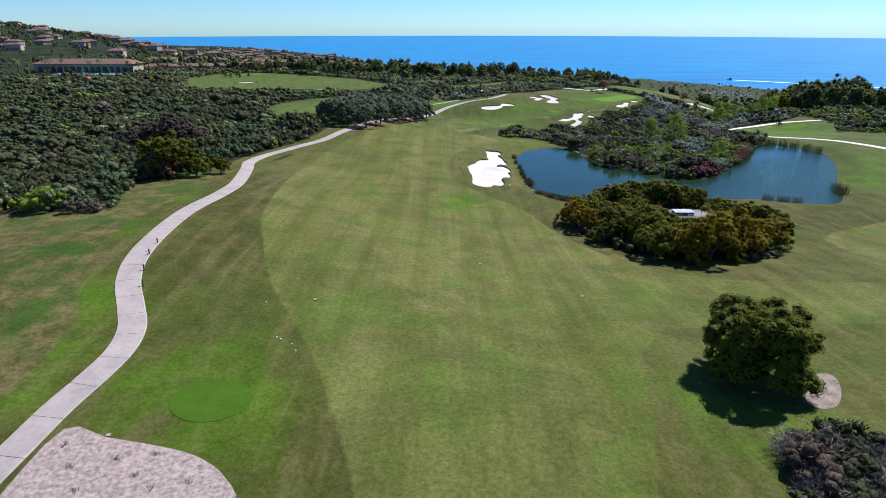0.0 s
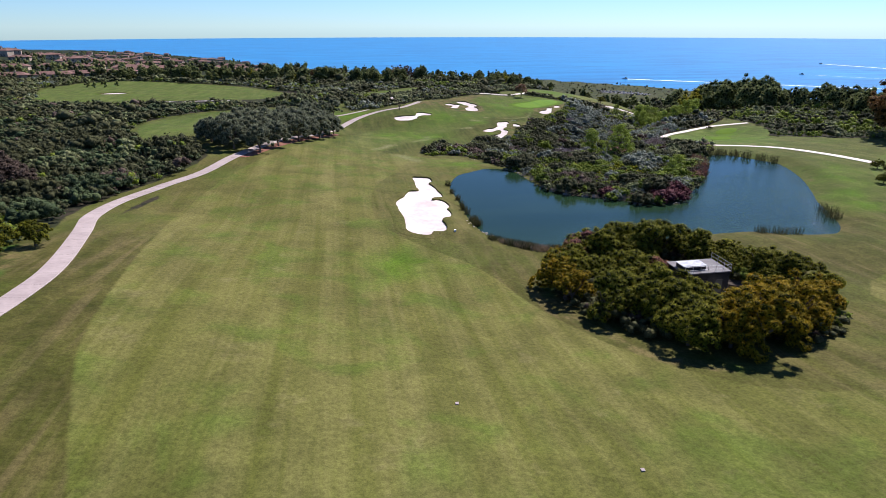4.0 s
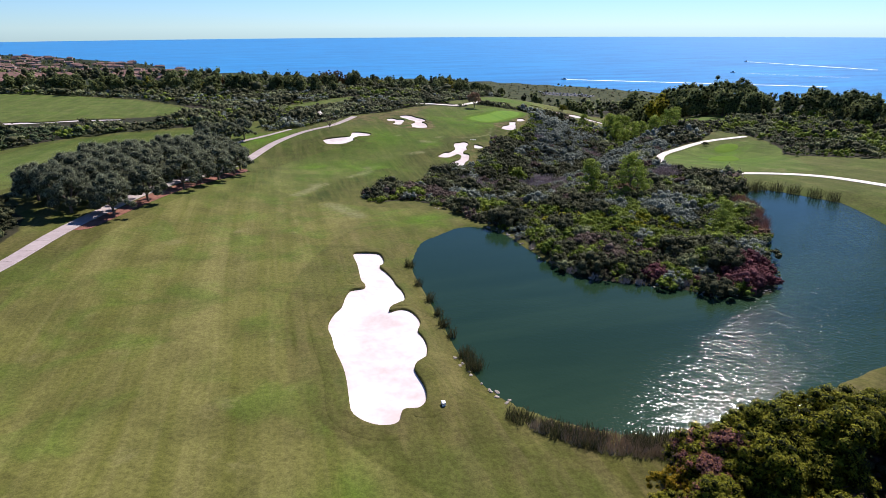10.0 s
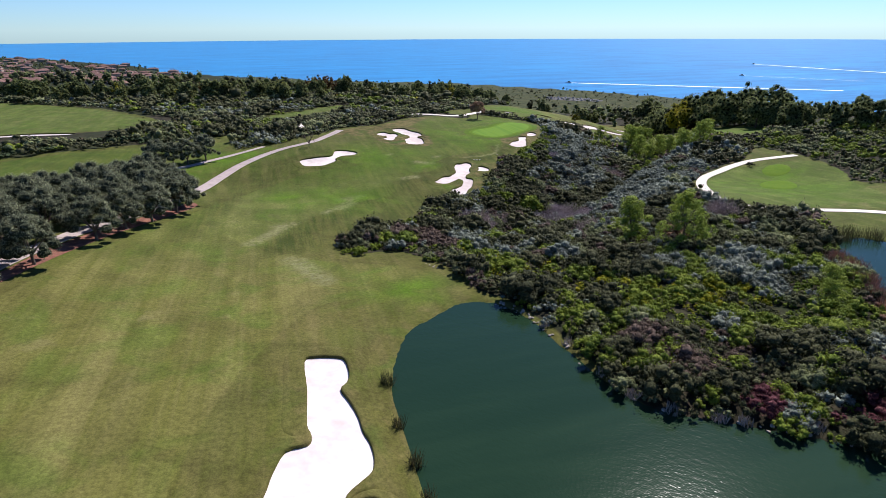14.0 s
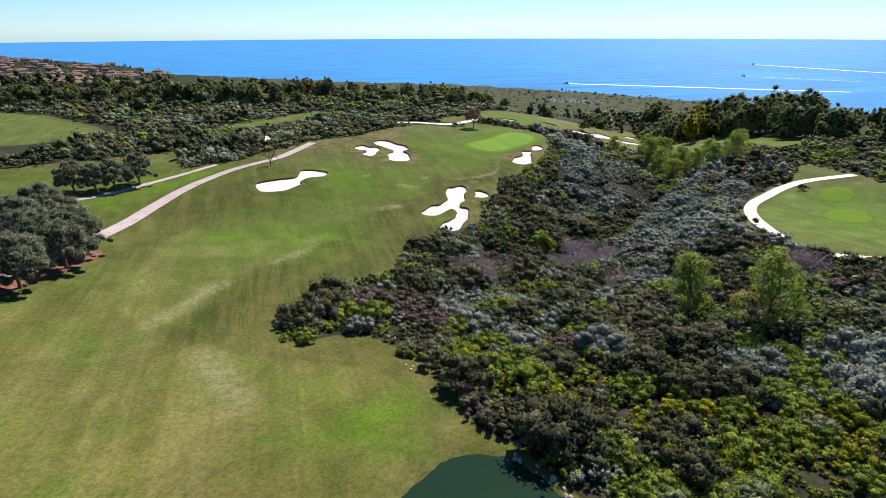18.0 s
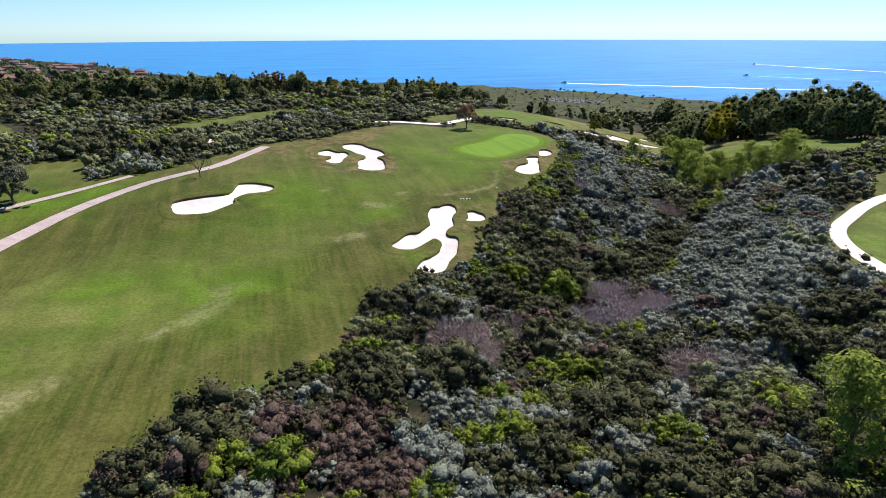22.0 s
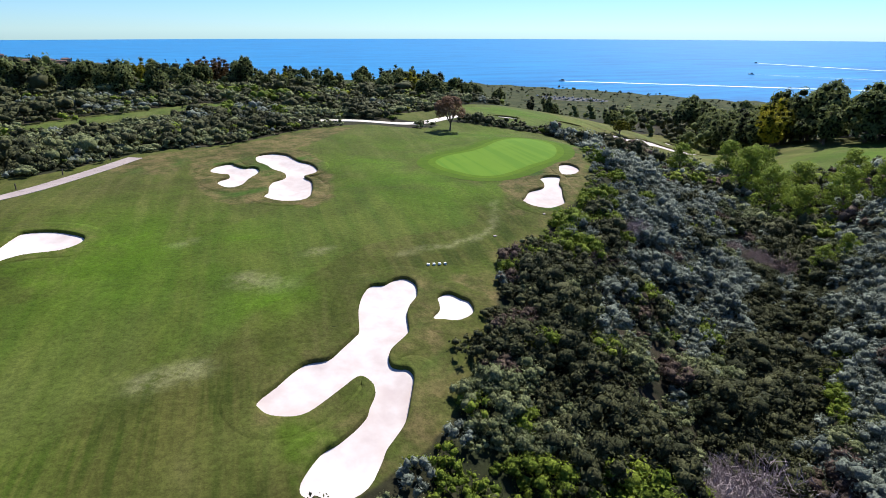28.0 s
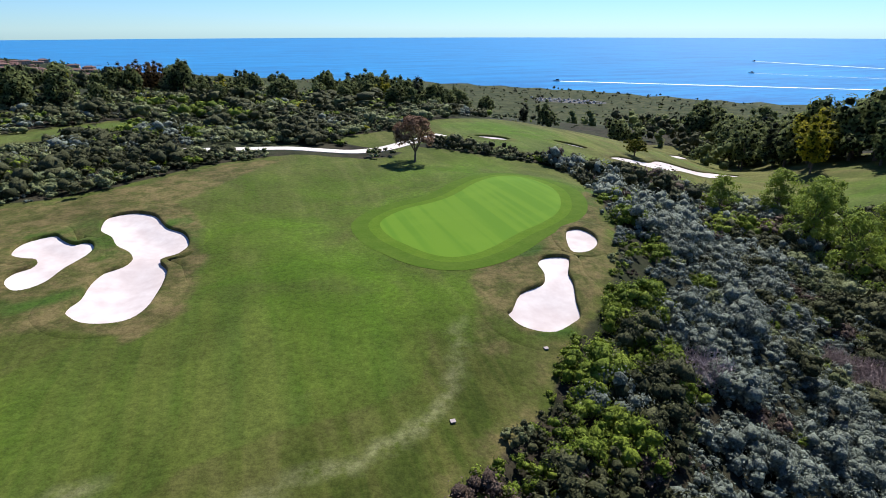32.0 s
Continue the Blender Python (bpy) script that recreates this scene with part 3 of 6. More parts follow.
SCRUB = {
    "ravine": [(39.3, 197), (40, 201), (39.6, 206), (38, 210.5), (36, 216.5), (32, 221.5), (27, 221), (23.6, 221.6), (22.6, 226), (28, 233.5), (41, 243), (51, 258.5), (57.5, 263), (65.5, 267.5), (70.5, 274.5), (75.5, 282),
               (79.5, 290), (86.5, 295.5), (91.5, 301), (98.5, 307), (105.5, 315.5), (110.5, 326), (118, 341), (121, 351), (118, 360), (128, 361), (140, 361), (156, 363), (172, 356),
               (183, 343), (190, 320), (170, 285), (150, 274), (136, 266.5), (124, 257), (113.5, 243.5), (105.5, 229), (108, 221), (116, 215.5), (112, 203), (106, 199.5), (97, 187.5),
               (88, 174), (79, 163), (71, 153.7), (64, 155), (58, 159.3), (51.5, 164), (47.5, 168), (45.6, 176), (44.8, 185), (42.5, 192.5)],
    "west": [(-71, 89), (-59, 87), (-52, 89), (-61, 110), (-51, 124), (-55, 143), (-52, 160), (-45, 176), (-40, 190), (-40, 204), (-50, 214), (-62, 215), (-74, 250), (-74, 276), (-66, 302),
             (-48, 320), (-22, 334), (-4, 344), (8, 352), (-28, 368), (-52, 357), (-78, 354), (-112, 345), (-160, 366), (-190, 430), (-300, 420), (-330, 200), (-200, 90), (-110, 84)],
    "east": [(176, 274), (172, 258), (166, 246), (160, 236), (170, 215), (200, 210), (250, 240), (260, 300), (215, 318), (190, 312), (178, 292)],
    "north": [(38, 346), (46, 346), (54, 349), (63, 357), (74, 363), (80, 364), (88, 361.5), (96, 366), (84, 376), (100, 386), (108, 396), (60, 402), (52, 392), (28, 376), (12, 366), (14, 350), (22, 334), (29, 338)],
    "strip": [(99, 371), (106, 374), (118, 364), (126, 358.5), (122, 356), (113, 361.5), (105, 368)],
}
SCRUB_RINGS = {k: rounded(v, 2) for k, v in SCRUB.items()}
DRY = [rounded(r, 3) for r in (
    [(-40, 30), (-60, 60), (-90, 70), (-110, 84), (-71, 89), (-52, 88), (-61, 112), (-48, 124), (-45, 118), (-44, 100), (-45, 80), (-43, 66), (-38, 55), (-36, 44)],
    [(50.5, 314.5), (47, 322), (44.8, 336), (47, 340), (52.4, 342), (60.8, 342.2), (65.5, 336), (66, 328.2), (65.7, 319), (65, 313.5), (61, 311.2), (55.5, 313.4)],
    [(87.2, 306.3), (89.2, 312.5), (94.8, 318.6), (104.0, 323.6), (108, 321), (98.5, 307.8), (94.1, 302.8), (89.5, 302.8)],
    [(38, 343), (46, 345), (54, 348), (63, 356), (76, 362), (72, 354), (66, 345), (62, 341), (54, 341.5), (46, 338), (44, 330), (38, 330), (33, 334)],
)]
LUSH = [(190, 412, 12), (128, 392, 14), (205, 345, 18), (-36.5, 48, 3.5), (-36.5, 44, 3), (-35.5, 41, 3), (-36, 53, 2.5), (117, 160, 7), (112, 148, 6), (108, 140, 5), (124, 169, 6), (10, 316.5, 3), (6, 313, 3), (-4, 304, 4), (-20, 42, 9), (95, 331, 24), (88, 312, 9), (30, 200, 6), (40, 300, 12), (6, 120, 7), (24.5, 43.5, 3.5), (23.5, 39, 3), (29, 41.5, 3), (32, 39.5, 3), (56, 286, 4), (54, 302, 5), (24.6, 266.9, 7), (14.3, 267.8, 5), (57, 268.5, 2.5), (-44, 50, 8), (-38, 58, 5), (80, 318, 13), (76, 336, 14), (101, 352, 11), (138, 243, 17), (152, 256, 11), (-24, 47, 4), (-27, 44, 3), (-21, 49, 3), (-46, 78, 5), (-47, 96, 6), (-5, 300, 6), (-12, 290, 7), (4, 310, 6), (-8, 296, 6), (30, 262, 10), (-2, 306, 9)]
# pale worn streaks: from, to, half width
SCARS = [(12.0, 241.0, 14.7, 243.4, 1.0), (53.3, 290.8, 56.5, 288.6, 1.1), (59.8, 295.3, 61.4, 295.7, 0.5), (46.1, 300.3, 47.6, 301.6, 0.5), (75.0, 294.3, 78.7, 295.9, 0.35), (78.7, 295.9, 81.1, 297.9, 0.35), (81.1, 297.9, 83.2, 301.5, 0.35), (83.2, 301.5, 84.7, 306.0, 0.35), (69.2, 293.2, 75.0, 294.3, 0.35),
         (6.9, 228.8, 14.6, 243.4, 0.9), (22.3, 251.6, 32.4, 264.4, 0.7), (46.5, 276.6, 49.7, 277.2, 0.9), (28.0, 262.2, 31.5, 263.8, 1.2), (26.0, 254.7, 28.8, 258.7, 1.2), (18.4, 207.4, 14.2, 219.0, 1.3)]
# dark sweeps of longer turf: line, half width, strength
SWEEPS = [([(13, 226), (15.4, 233.1), (18.5, 240.7), (24.5, 249.4), (33.2, 259.1), (41.8, 267.8), (50.2, 274.1)], 4.4, 0.85), ([(19.3, 229.4), (26, 237.1), (34.9, 247), (46.3, 256.8), (53, 264)], 4.4, 0.7),
          ([(-7, 222.5), (-3, 239.7), (0, 258), (3, 276.2), (15.5, 298.1)], 3.0, 0.5), ([(86.5, 306), (85, 300), (82, 295.5), (76, 291.8), (69, 290.5)], 1.8, 0.7), ([(33, 205), (37, 202)], 3.0, 0.4), ([(22.6, 40.3), (24.2, 35.5)], 1.6, 0.4)]
# tan worn edges of the rough: line, half width
DRY_EDGES = [([(86.5, 303), (88, 306.5), (89.2, 311.5), (93, 316), (97, 319.5), (102.5, 323.5)], 1.9), ([(99, 305), (101.5, 312), (104.5, 318), (107.5, 325), (113, 333), (121, 340), (128, 345)], 1.7), ([(50.5, 338), (54, 331), (57.5, 324)], 2.2), ([(66, 325), (64, 318), (61.5, 311)], 1.3), ([(33, 123), (26.5, 115), (24.8, 108), (25.5, 101), (27.5, 95), (31, 88.5), (38, 84)], 1.5), ([(68.5, 286), (68.2, 281.9), (67.7, 277.3), (66.6, 272.4), (63.4, 266.7), (59, 261)], 1.6), ([(74, 279), (76, 284), (73.5, 287)], 1.5)]
BARE_PATCH = rounded([(36.6, 48.8), (38.6, 49), (37.8, 46.4), (35.6, 43.6), (33.6, 43.2), (33.4, 44.8)], 3)
GRAVEL_BED = rounded([(-30.2, 20), (-30.3, 30), (-29.6, 37.3), (-25.9, 36.6), (-20.7, 35.7), (-17.8, 34.7), (-15.5, 32.9), (-14, 30), (-14, 20)], 3)


# ---- mesh helpers ----
def mesh_of(name, verts, faces, material, smooth=False):
    me = bpy.data.meshes.new(name)
    me.from_pydata([tuple(map(float, v)) for v in verts], [], [tuple(map(int, f)) for f in faces])
    me.materials.append(material)
    if smooth:
        me.shade_smooth()
    return me


def quads_mesh(name, verts, quads, material, smooth=False, **attributes):
    """A mesh from arrays of corners and four-sided faces, quickly."""
    me = bpy.data.meshes.new(name)
    me.vertices.add(len(verts))
    me.vertices.foreach_set("co", np.asarray(verts, np.float32).ravel())
    me.loops.add(4 * len(quads))
    me.loops.foreach_set("vertex_index", np.asarray(quads, np.int32).ravel())
    me.polygons.add(len(quads))
    me.polygons.foreach_set("loop_start", np.arange(0, 4 * len(quads), 4, dtype=np.int32))
    me.polygons.foreach_set("use_smooth", np.full(len(quads), smooth))
    me.update(calc_edges=True)
    for key, values in attributes.items():
        me.attributes.new(key, "FLOAT", "POINT").data.foreach_set("value", np.asarray(values, np.float32))
    me.materials.append(material)
    return me


def child(name, me, parent, label=""):
    ob = new(name, me)
    ob.parent = parent
    return tagged(ob, label)


def part(name, bm, material, parent, label=""):
    me = bpy.data.meshes.new(name)
    bm.to_mesh(me)
    bm.free()
    me.materials.append(material)
    return child(name, me, parent, label)


def box(bm, x0, y0, z0, x1, y1, z1, bevel=0.0):
    made = bmesh.ops.create_cube(bm, size=1)["verts"]
    bmesh.ops.scale(bm, verts=made, vec=(x1 - x0, y1 - y0, z1 - z0))
    bmesh.ops.translate(bm, verts=made, vec=((x0 + x1) / 2, (y0 + y1) / 2, (z0 + z1) / 2))
    if bevel:
        bmesh.ops.bevel(bm, geom=list({e for v in made for e in v.link_edges}), offset=bevel, segments=2, affect="EDGES")


def rod(bm, a, b, r0, r1, sides=8):
    a, b = Vector(a), Vector(b)
    made = bmesh.ops.create_cone(bm, cap_ends=True, segments=sides, radius1=r0, radius2=r1, depth=(b - a).length)["verts"]
    turn = (b - a).to_track_quat("Z", "Y").to_matrix().to_4x4()
    bmesh.ops.transform(bm, matrix=Matrix.Translation((a + b) / 2) @ turn, verts=made)


def fill(ring, step, lift):
    """A sheet over the inside of a ring, lift(x, y, distance inside) high."""
    r = np.array(ring)
    gx, gy = np.meshgrid(np.arange(r[:, 0].min(), r[:, 0].max(), step), np.arange(r[:, 1].min(), r[:, 1].max(), step))
    d = signed(gx.ravel(), gy.ravel(), ring)
    keep = d < -0.35 * step
    points = [Vector(p) for p in ring] + [Vector(p) for p in zip(gx.ravel()[keep], gy.ravel()[keep])]
    n = len(ring)
    flat, _, faces, *_ = geometry.delaunay_2d_cdt(points, [(i, (i + 1) % n) for i in range(n)], [], 1, 1e-4)
    x, y = np.array([p.x for p in flat]), np.array([p.y for p in flat])
    inside = np.maximum(0, -signed(x, y, ring))
    return np.stack([x, y, lift(x, y, inside)], 1), faces


def outward(ring):
    p = np.array(ring)
    t = np.roll(p, -1, 0) - np.roll(p, 1, 0)
    n = np.stack([t[:, 1], -t[:, 0]], 1) / (np.linalg.norm(t, axis=1, keepdims=True) + 1e-9)
    area = np.sum(p[:, 0] * np.roll(p[:, 1], -1) - np.roll(p[:, 0], -1) * p[:, 1])
    return n if area > 0 else -n


def band(ring, rows):
    """A closed strip along a ring; rows of (distance outward, height above the ground)."""
    p, n = np.array(ring), outward(ring)
    for _ in range(4):
        n = np.roll(n, 1, 0) + n + np.roll(n, -1, 0)
        n /= np.linalg.norm(n, axis=1, keepdims=True) + 1e-9
    verts, faces, k = [], [], len(ring)
    ground = terrain(p[:, 0], p[:, 1])
    near = [r for r in (*BUNKERS.values(), GREEN) if r is not ring and np.min(np.abs(signed(p[:, 0], p[:, 1], r, 9.0))) < 6]
    reach = np.full(k, 0.3)
    for out in np.arange(0.4, 3.3, 0.1):
        q = p + n * out
        free = (signed(q[:, 0], q[:, 1], ring, 4.0) > 0.8 * out) & (reach > out - 0.15)
        for other in near:
            free &= signed(q[:, 0], q[:, 1], other, 4.0) > 0.35
        reach = np.where(free, out, reach)
    for _ in range(6):
        reach = np.minimum(reach, np.minimum(np.roll(reach, 1), np.roll(reach, -1)) + 0.25)
    for _ in range(8):
        reach = np.minimum(reach, (np.roll(reach, 1) + reach + np.roll(reach, -1)) / 3)
    widest = max(out for out, up in rows)
    squeeze = np.minimum(1.0, reach / widest)
    for out, up in rows:
        q = p + n * (out * (squeeze if out > 0 else 1.0) * np.ones(k))[:, None]
        own = terrain(q[:, 0], q[:, 1]) if out > 0 else ground
        verts += [(q[i, 0], q[i, 1], own[i] + up) for i in range(k)]
    for a in range(len(rows) - 1):
        faces += [(a * k + i, a * k + (i + 1) % k, (a + 1) * k + (i + 1) % k, (a + 1) * k + i) for i in range(k)]
    return verts, faces


# ---- ground, sea and pond ----
def axis(low, fine_low, fine_high, high, step, growth, most):
    out = list(np.arange(fine_low, fine_high + 0.01, step))
    for sign, end in ((1, high), (-1, low)):
        p, s = (fine_high if sign > 0 else fine_low), step
        while sign * p < sign * end:
            s = min(s * growth, most)
            p += sign * s
            out.append(p)
    return np.array(sorted(out))


def turf_of(x, y):
    """What grows at a place, and how dark the fairway is: the layers of the ground's material."""
    beside = np.full(x.shape, 9.0)
    for ring in BUNKERS.values():
        beside = np.minimum(beside, signed(x, y, ring, 9.0))
    mow = np.full(x.shape, -3.0)
    for ring in FAIRWAYS:
        mow = np.maximum(mow, -signed(x, y, ring, 3.0))
    mow = np.minimum(mow, (beside - 1.4) * 0.8)
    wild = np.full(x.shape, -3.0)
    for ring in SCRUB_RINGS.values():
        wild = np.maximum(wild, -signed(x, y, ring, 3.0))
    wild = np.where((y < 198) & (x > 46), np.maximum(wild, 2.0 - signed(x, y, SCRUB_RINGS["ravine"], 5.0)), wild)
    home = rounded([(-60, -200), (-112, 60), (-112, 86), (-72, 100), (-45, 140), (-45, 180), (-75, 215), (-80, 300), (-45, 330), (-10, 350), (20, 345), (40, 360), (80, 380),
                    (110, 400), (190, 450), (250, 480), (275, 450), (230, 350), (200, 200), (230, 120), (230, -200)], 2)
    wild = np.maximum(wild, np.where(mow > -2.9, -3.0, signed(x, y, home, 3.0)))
    for key in ("west", "spur"):
        wild = np.minimum(wild, line_distance(x, y, PATHS[key][0][::4]) - 4.0)
    dry = np.zeros(x.shape)
    for ring in DRY:
        dry = np.maximum(dry, ease(1.5, -2.5, signed(x, y, ring, 4.0)))
    dry = np.maximum(dry, 0.42 * ease(3.5, 0.5, beside))
    dry = np.maximum(dry, 0.36 * ease(4.5, 1.5, signed(x, y, POND, 6.0)))
    rim = signed(x, y, SCRUB_RINGS["ravine"], 5.0)
    dry = np.maximum(dry, 0.5 * ease(4.0, 1.0, rim) * ease(222, 240, y) * ease(360, 335, y))
    lush = np.zeros(x.shape)
    for cx, cy, r in LUSH:
        lush = np.maximum(lush, np.exp(-((x - cx) ** 2 + (y - cy) ** 2) / (r * r)))
    warm = (0.3 + 0.3 * ease(110, 60, y) + 0.6 * ease(250, 200, y) * ease(50, 115, y)) * ease(350, 320, y) * ease(-60, -38, x) * ease(110, 90, x)
    warm = np.maximum(warm, 0.75 * ease(352, 366, y) * ease(128, 145, x) * ease(330, 280, x))
    soft = 0.1 + 0.45 * ease(115, 150, y) + 0.35 * ease(12, 20, x) * ease(110, 80, y)
    # fairway mixed to a darker green, mostly between y 262 and 345
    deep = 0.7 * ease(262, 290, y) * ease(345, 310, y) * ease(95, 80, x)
    pale = np.zeros(x.shape)
    for ax, ay, bx, by, half in SCARS:
        pale = np.maximum(pale, ease(half * 2.2, half * 0.4, line_distance(x, y, [(ax, ay), (bx, by)])))
    sweep = np.zeros(x.shape)
    for line, half, strength in SWEEPS:
        sweep = np.maximum(sweep, strength * ease(half * 1.5, half * 0.4, line_distance(x, y, line)))
    for line, half in DRY_EDGES:
        dry = np.maximum(dry, 0.62 * ease(half * 1.6, half * 0.3, line_distance(x, y, line)))
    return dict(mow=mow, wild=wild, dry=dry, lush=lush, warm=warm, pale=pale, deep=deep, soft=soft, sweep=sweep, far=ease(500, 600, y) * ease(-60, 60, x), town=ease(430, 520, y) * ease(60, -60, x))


def build_ground():
    xs, ys = axis(-3000, -70, 160, 1300, 1.0, 1.07, 45), axis(-600, 24, 385, 2900, 1.0, 1.07, 45)
    gx, gy = np.meshgrid(xs, ys)
    x, y = gx.ravel(), gy.ravel()
    z = terrain(x, y)
    for ring in BUNKERS.values():
        d = signed(x, y, ring, 3.0)
        z = np.where(d < 0.8, z - 1.7 * ease(0.8, -0.3, d), z)
    z = z - 0.25 * ease(0.3, -0.8, signed(x, y, GREEN, 3.0))
    n, m = len(xs), len(ys)
    i = (np.arange(m - 1)[:, None] * n + np.arange(n - 1)[None]).ravel()
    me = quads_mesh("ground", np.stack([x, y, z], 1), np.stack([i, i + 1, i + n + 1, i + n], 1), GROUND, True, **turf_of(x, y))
    return tagged(new("ground", me), "mown golf course turf with dry rough and chaparral slopes", "ground", kind="structure")


ground = build_ground()
rings = [0, 40, 120, 300, 700, 1400, 2400, 3600, 4950]
sides = 96
sea_verts = [(r * math.cos(2 * math.pi * k / sides), 140 + r * math.sin(2 * math.pi * k / sides), SEA) for r in rings[1:] for k in range(sides)]
sea_faces = [tuple(range(sides))] + [(a * sides + k, a * sides + (k + 1) % sides, (a + 1) * sides + (k + 1) % sides, (a + 1) * sides + k) for a in range(len(rings) - 2) for k in range(sides)]
tagged(new("water", mesh_of("sea", sea_verts, sea_faces, SEA_WATER)), "bright blue open ocean under a clear sky", "ocean", kind="structure")
verts, faces = fill(POND, 6.0, lambda x, y, d: np.full(x.shape, WATER))
tagged(new("water", mesh_of("pond", verts, faces, POND_WATER)), "dark green rippled pond water with sun glitter", "pond", kind="structure")


# ---- bunkers, green, paths ----
def bunker(ring):
    hole = tagged(new("sand_bunker"), "white sand bunker with a scalloped grass lip cut into the turf", "sand bunker", "bunkers of the course")
    v, f = fill(ring, 1.2, lambda x, y, d: terrain(x, y) - 0.3 - 0.45 * ease(0, 3.5, d))
    child("sand", mesh_of("sand", v, f, SAND, True), hole, "raked bright white sand")
    v, f = band(ring, [(2.7, -0.25), (2.2, 0.012), (1.5, 0.02), (0.8, 0.025), (0.3, 0.06), (0.02, 0.05), (-0.1, -0.02), (-0.18, -0.6)])
    child("grass_lip", quads_mesh("grass_lip", v, f, GROUND, True, **turf_of(np.array([p[0] for p in v]), np.array([p[1] for p in v]))), hole, "shaggy brown-green grass lip")


for ring in BUNKERS.values():
    bunker(ring)

putting = tagged(new("putting_green"), "smooth bright green putting green with a darker mown collar", "putting green", kind="structure")


def green_material():
    n = Nodes("putting_turf", 0.9, 0.1)
    n.world_coords()
    lanes = n.noise(1.0, 1, 0.3, stretch=(0.9, 0.02, 0.1), turn=-20)
    base = n.mix(n.ramp(lanes, 0.42, 0.58), (0.068, 0.146, 0.006), (0.084, 0.163, 0.008))
    n.bump(n.noise(6, 2), 0.2, 0.02)
    return n.colour(n.mix(n.ramp(n.noise(0.2, 4), 0.45, 0.75, 0, 0.5), base, (0.098, 0.182, 0.011)))


verts, faces = fill(GREEN, 1.5, lambda x, y, d: terrain(x, y) + 0.05)
child("green_surface", mesh_of("green_surface", verts, faces, green_material(), True), putting)
COLLAR = plain("collar_turf", (0.045, 0.088, 0.007), (0.066, 0.108, 0.012), 0.6, 0.95, 0.04, specular=0.05)
FRINGE = plain("fringe_turf", (0.058, 0.112, 0.008), (0.08, 0.13, 0.012), 0.6, 0.95, 0.04, specular=0.05)
verts, faces = band(GREEN, [(0.0, 0.05), (0.7, 0.045), (1.3, 0.04)])
child("fringe", mesh_of("fringe", verts, faces, FRINGE, True), putting, "light fringe ring")
verts, faces = band(GREEN, [(1.3, 0.04), (2.2, 0.035), (3.2, 0.02)])
child("collar", mesh_of("collar", verts, faces, COLLAR, True), putting, "darker collar ring")


def cart_path(line, width, material):
    """Concrete slabs laid end to end along a line."""
    p = np.array(line)
    t = np.gradient(p, axis=0)
    t /= np.linalg.norm(t, axis=1, keepdims=True)
    s = np.stack([t[:, 1], -t[:, 0]], 1)
    path = tagged(new("pavement"), "narrow pinkish concrete cart path in jointed slabs", "cart path", kind="structure")
    along = np.r_[0, np.cumsum(np.linalg.norm(np.diff(p, axis=0), axis=1))]
    cuts = np.arange(0, along[-1] - 1, 4.2)
    for a in cuts:
        d = np.linspace(a + 0.02, min(a + 4.18, along[-1]), 5)
        c = np.stack([np.interp(d, along, p[:, k]) for k in (0, 1)], 1)
        n = np.stack([np.interp(d, along, s[:, k]) for k in (0, 1)], 1)
        verts, faces = [], []
        for k in range(5):
            w = width / 2
            q = [c[k] + n[k] * o for o in (-w, -w + 0.1, 0, w - 0.1, w)]
            z = [height(*v) for v in q]
            top = [max(z[1], z[0]) + 0.07, z[1] + 0.09, max(z[2], (z[1] + z[3]) / 2) + 0.09, z[3] + 0.09, max(z[3], z[4]) + 0.07]
            verts += [(q[0][0], q[0][1], z[0] - 0.2)] + [(*q[j], top[j]) for j in range(5)] + [(q[4][0], q[4][1], z[4] - 0.2)]
        for k in range(4):
            faces += [(7 * k + j, 7 * k + j + 1, 7 * k + 8 + j, 7 * k + 7 + j) for j in range(6)]
        me = mesh_of("slab", verts, faces, material)
        me.materials.append(EDGING)
        for f in me.polygons:
            f.material_index = 1 if f.index % 6 in (1, 4) else 0
        child("slab", me, path)


for line, width, material in PATHS.values():
    cart_path(line, width, material)

verts, faces = fill(GRAVEL_BED, 1.5, lambda x, y, d: terrain(x, y) + 0.04)
tagged(new("gravel_bed", mesh_of("gravel_bed", verts, faces, GRAVEL)), "pinkish crushed gravel bed beside the cart path", "gravel", kind="structure")
verts, faces = fill(BARE_PATCH, 1.0, lambda x, y, d: terrain(x, y) + 0.03)
tagged(new("gravel_patch", mesh_of("gravel_patch", verts, faces, plain("bare_earth", (0.1, 0.075, 0.06), (0.28, 0.22, 0.19), 0.8, 0.95, 0.05))), "bare pinkish gravel patch beside the big tree", "gravel", kind="structure")
OLIVE_BED = rounded([(-31.5, 199), (-28.5, 198), (-24, 209), (-20.5, 219), (-15, 233), (-8, 248), (-4.6, 257), (-6.5, 259), (-10, 251), (-17, 237), (-22.8, 222), (-26.2, 210)], 3)
verts, faces = fill(OLIVE_BED, 2.0, lambda x, y, d: terrain(x, y) + 0.04)
tagged(new("mulch_bed", mesh_of("mulch_bed", verts, faces, MULCH)), "reddish bark mulch bed under the olive trees", "mulch", kind="structure")


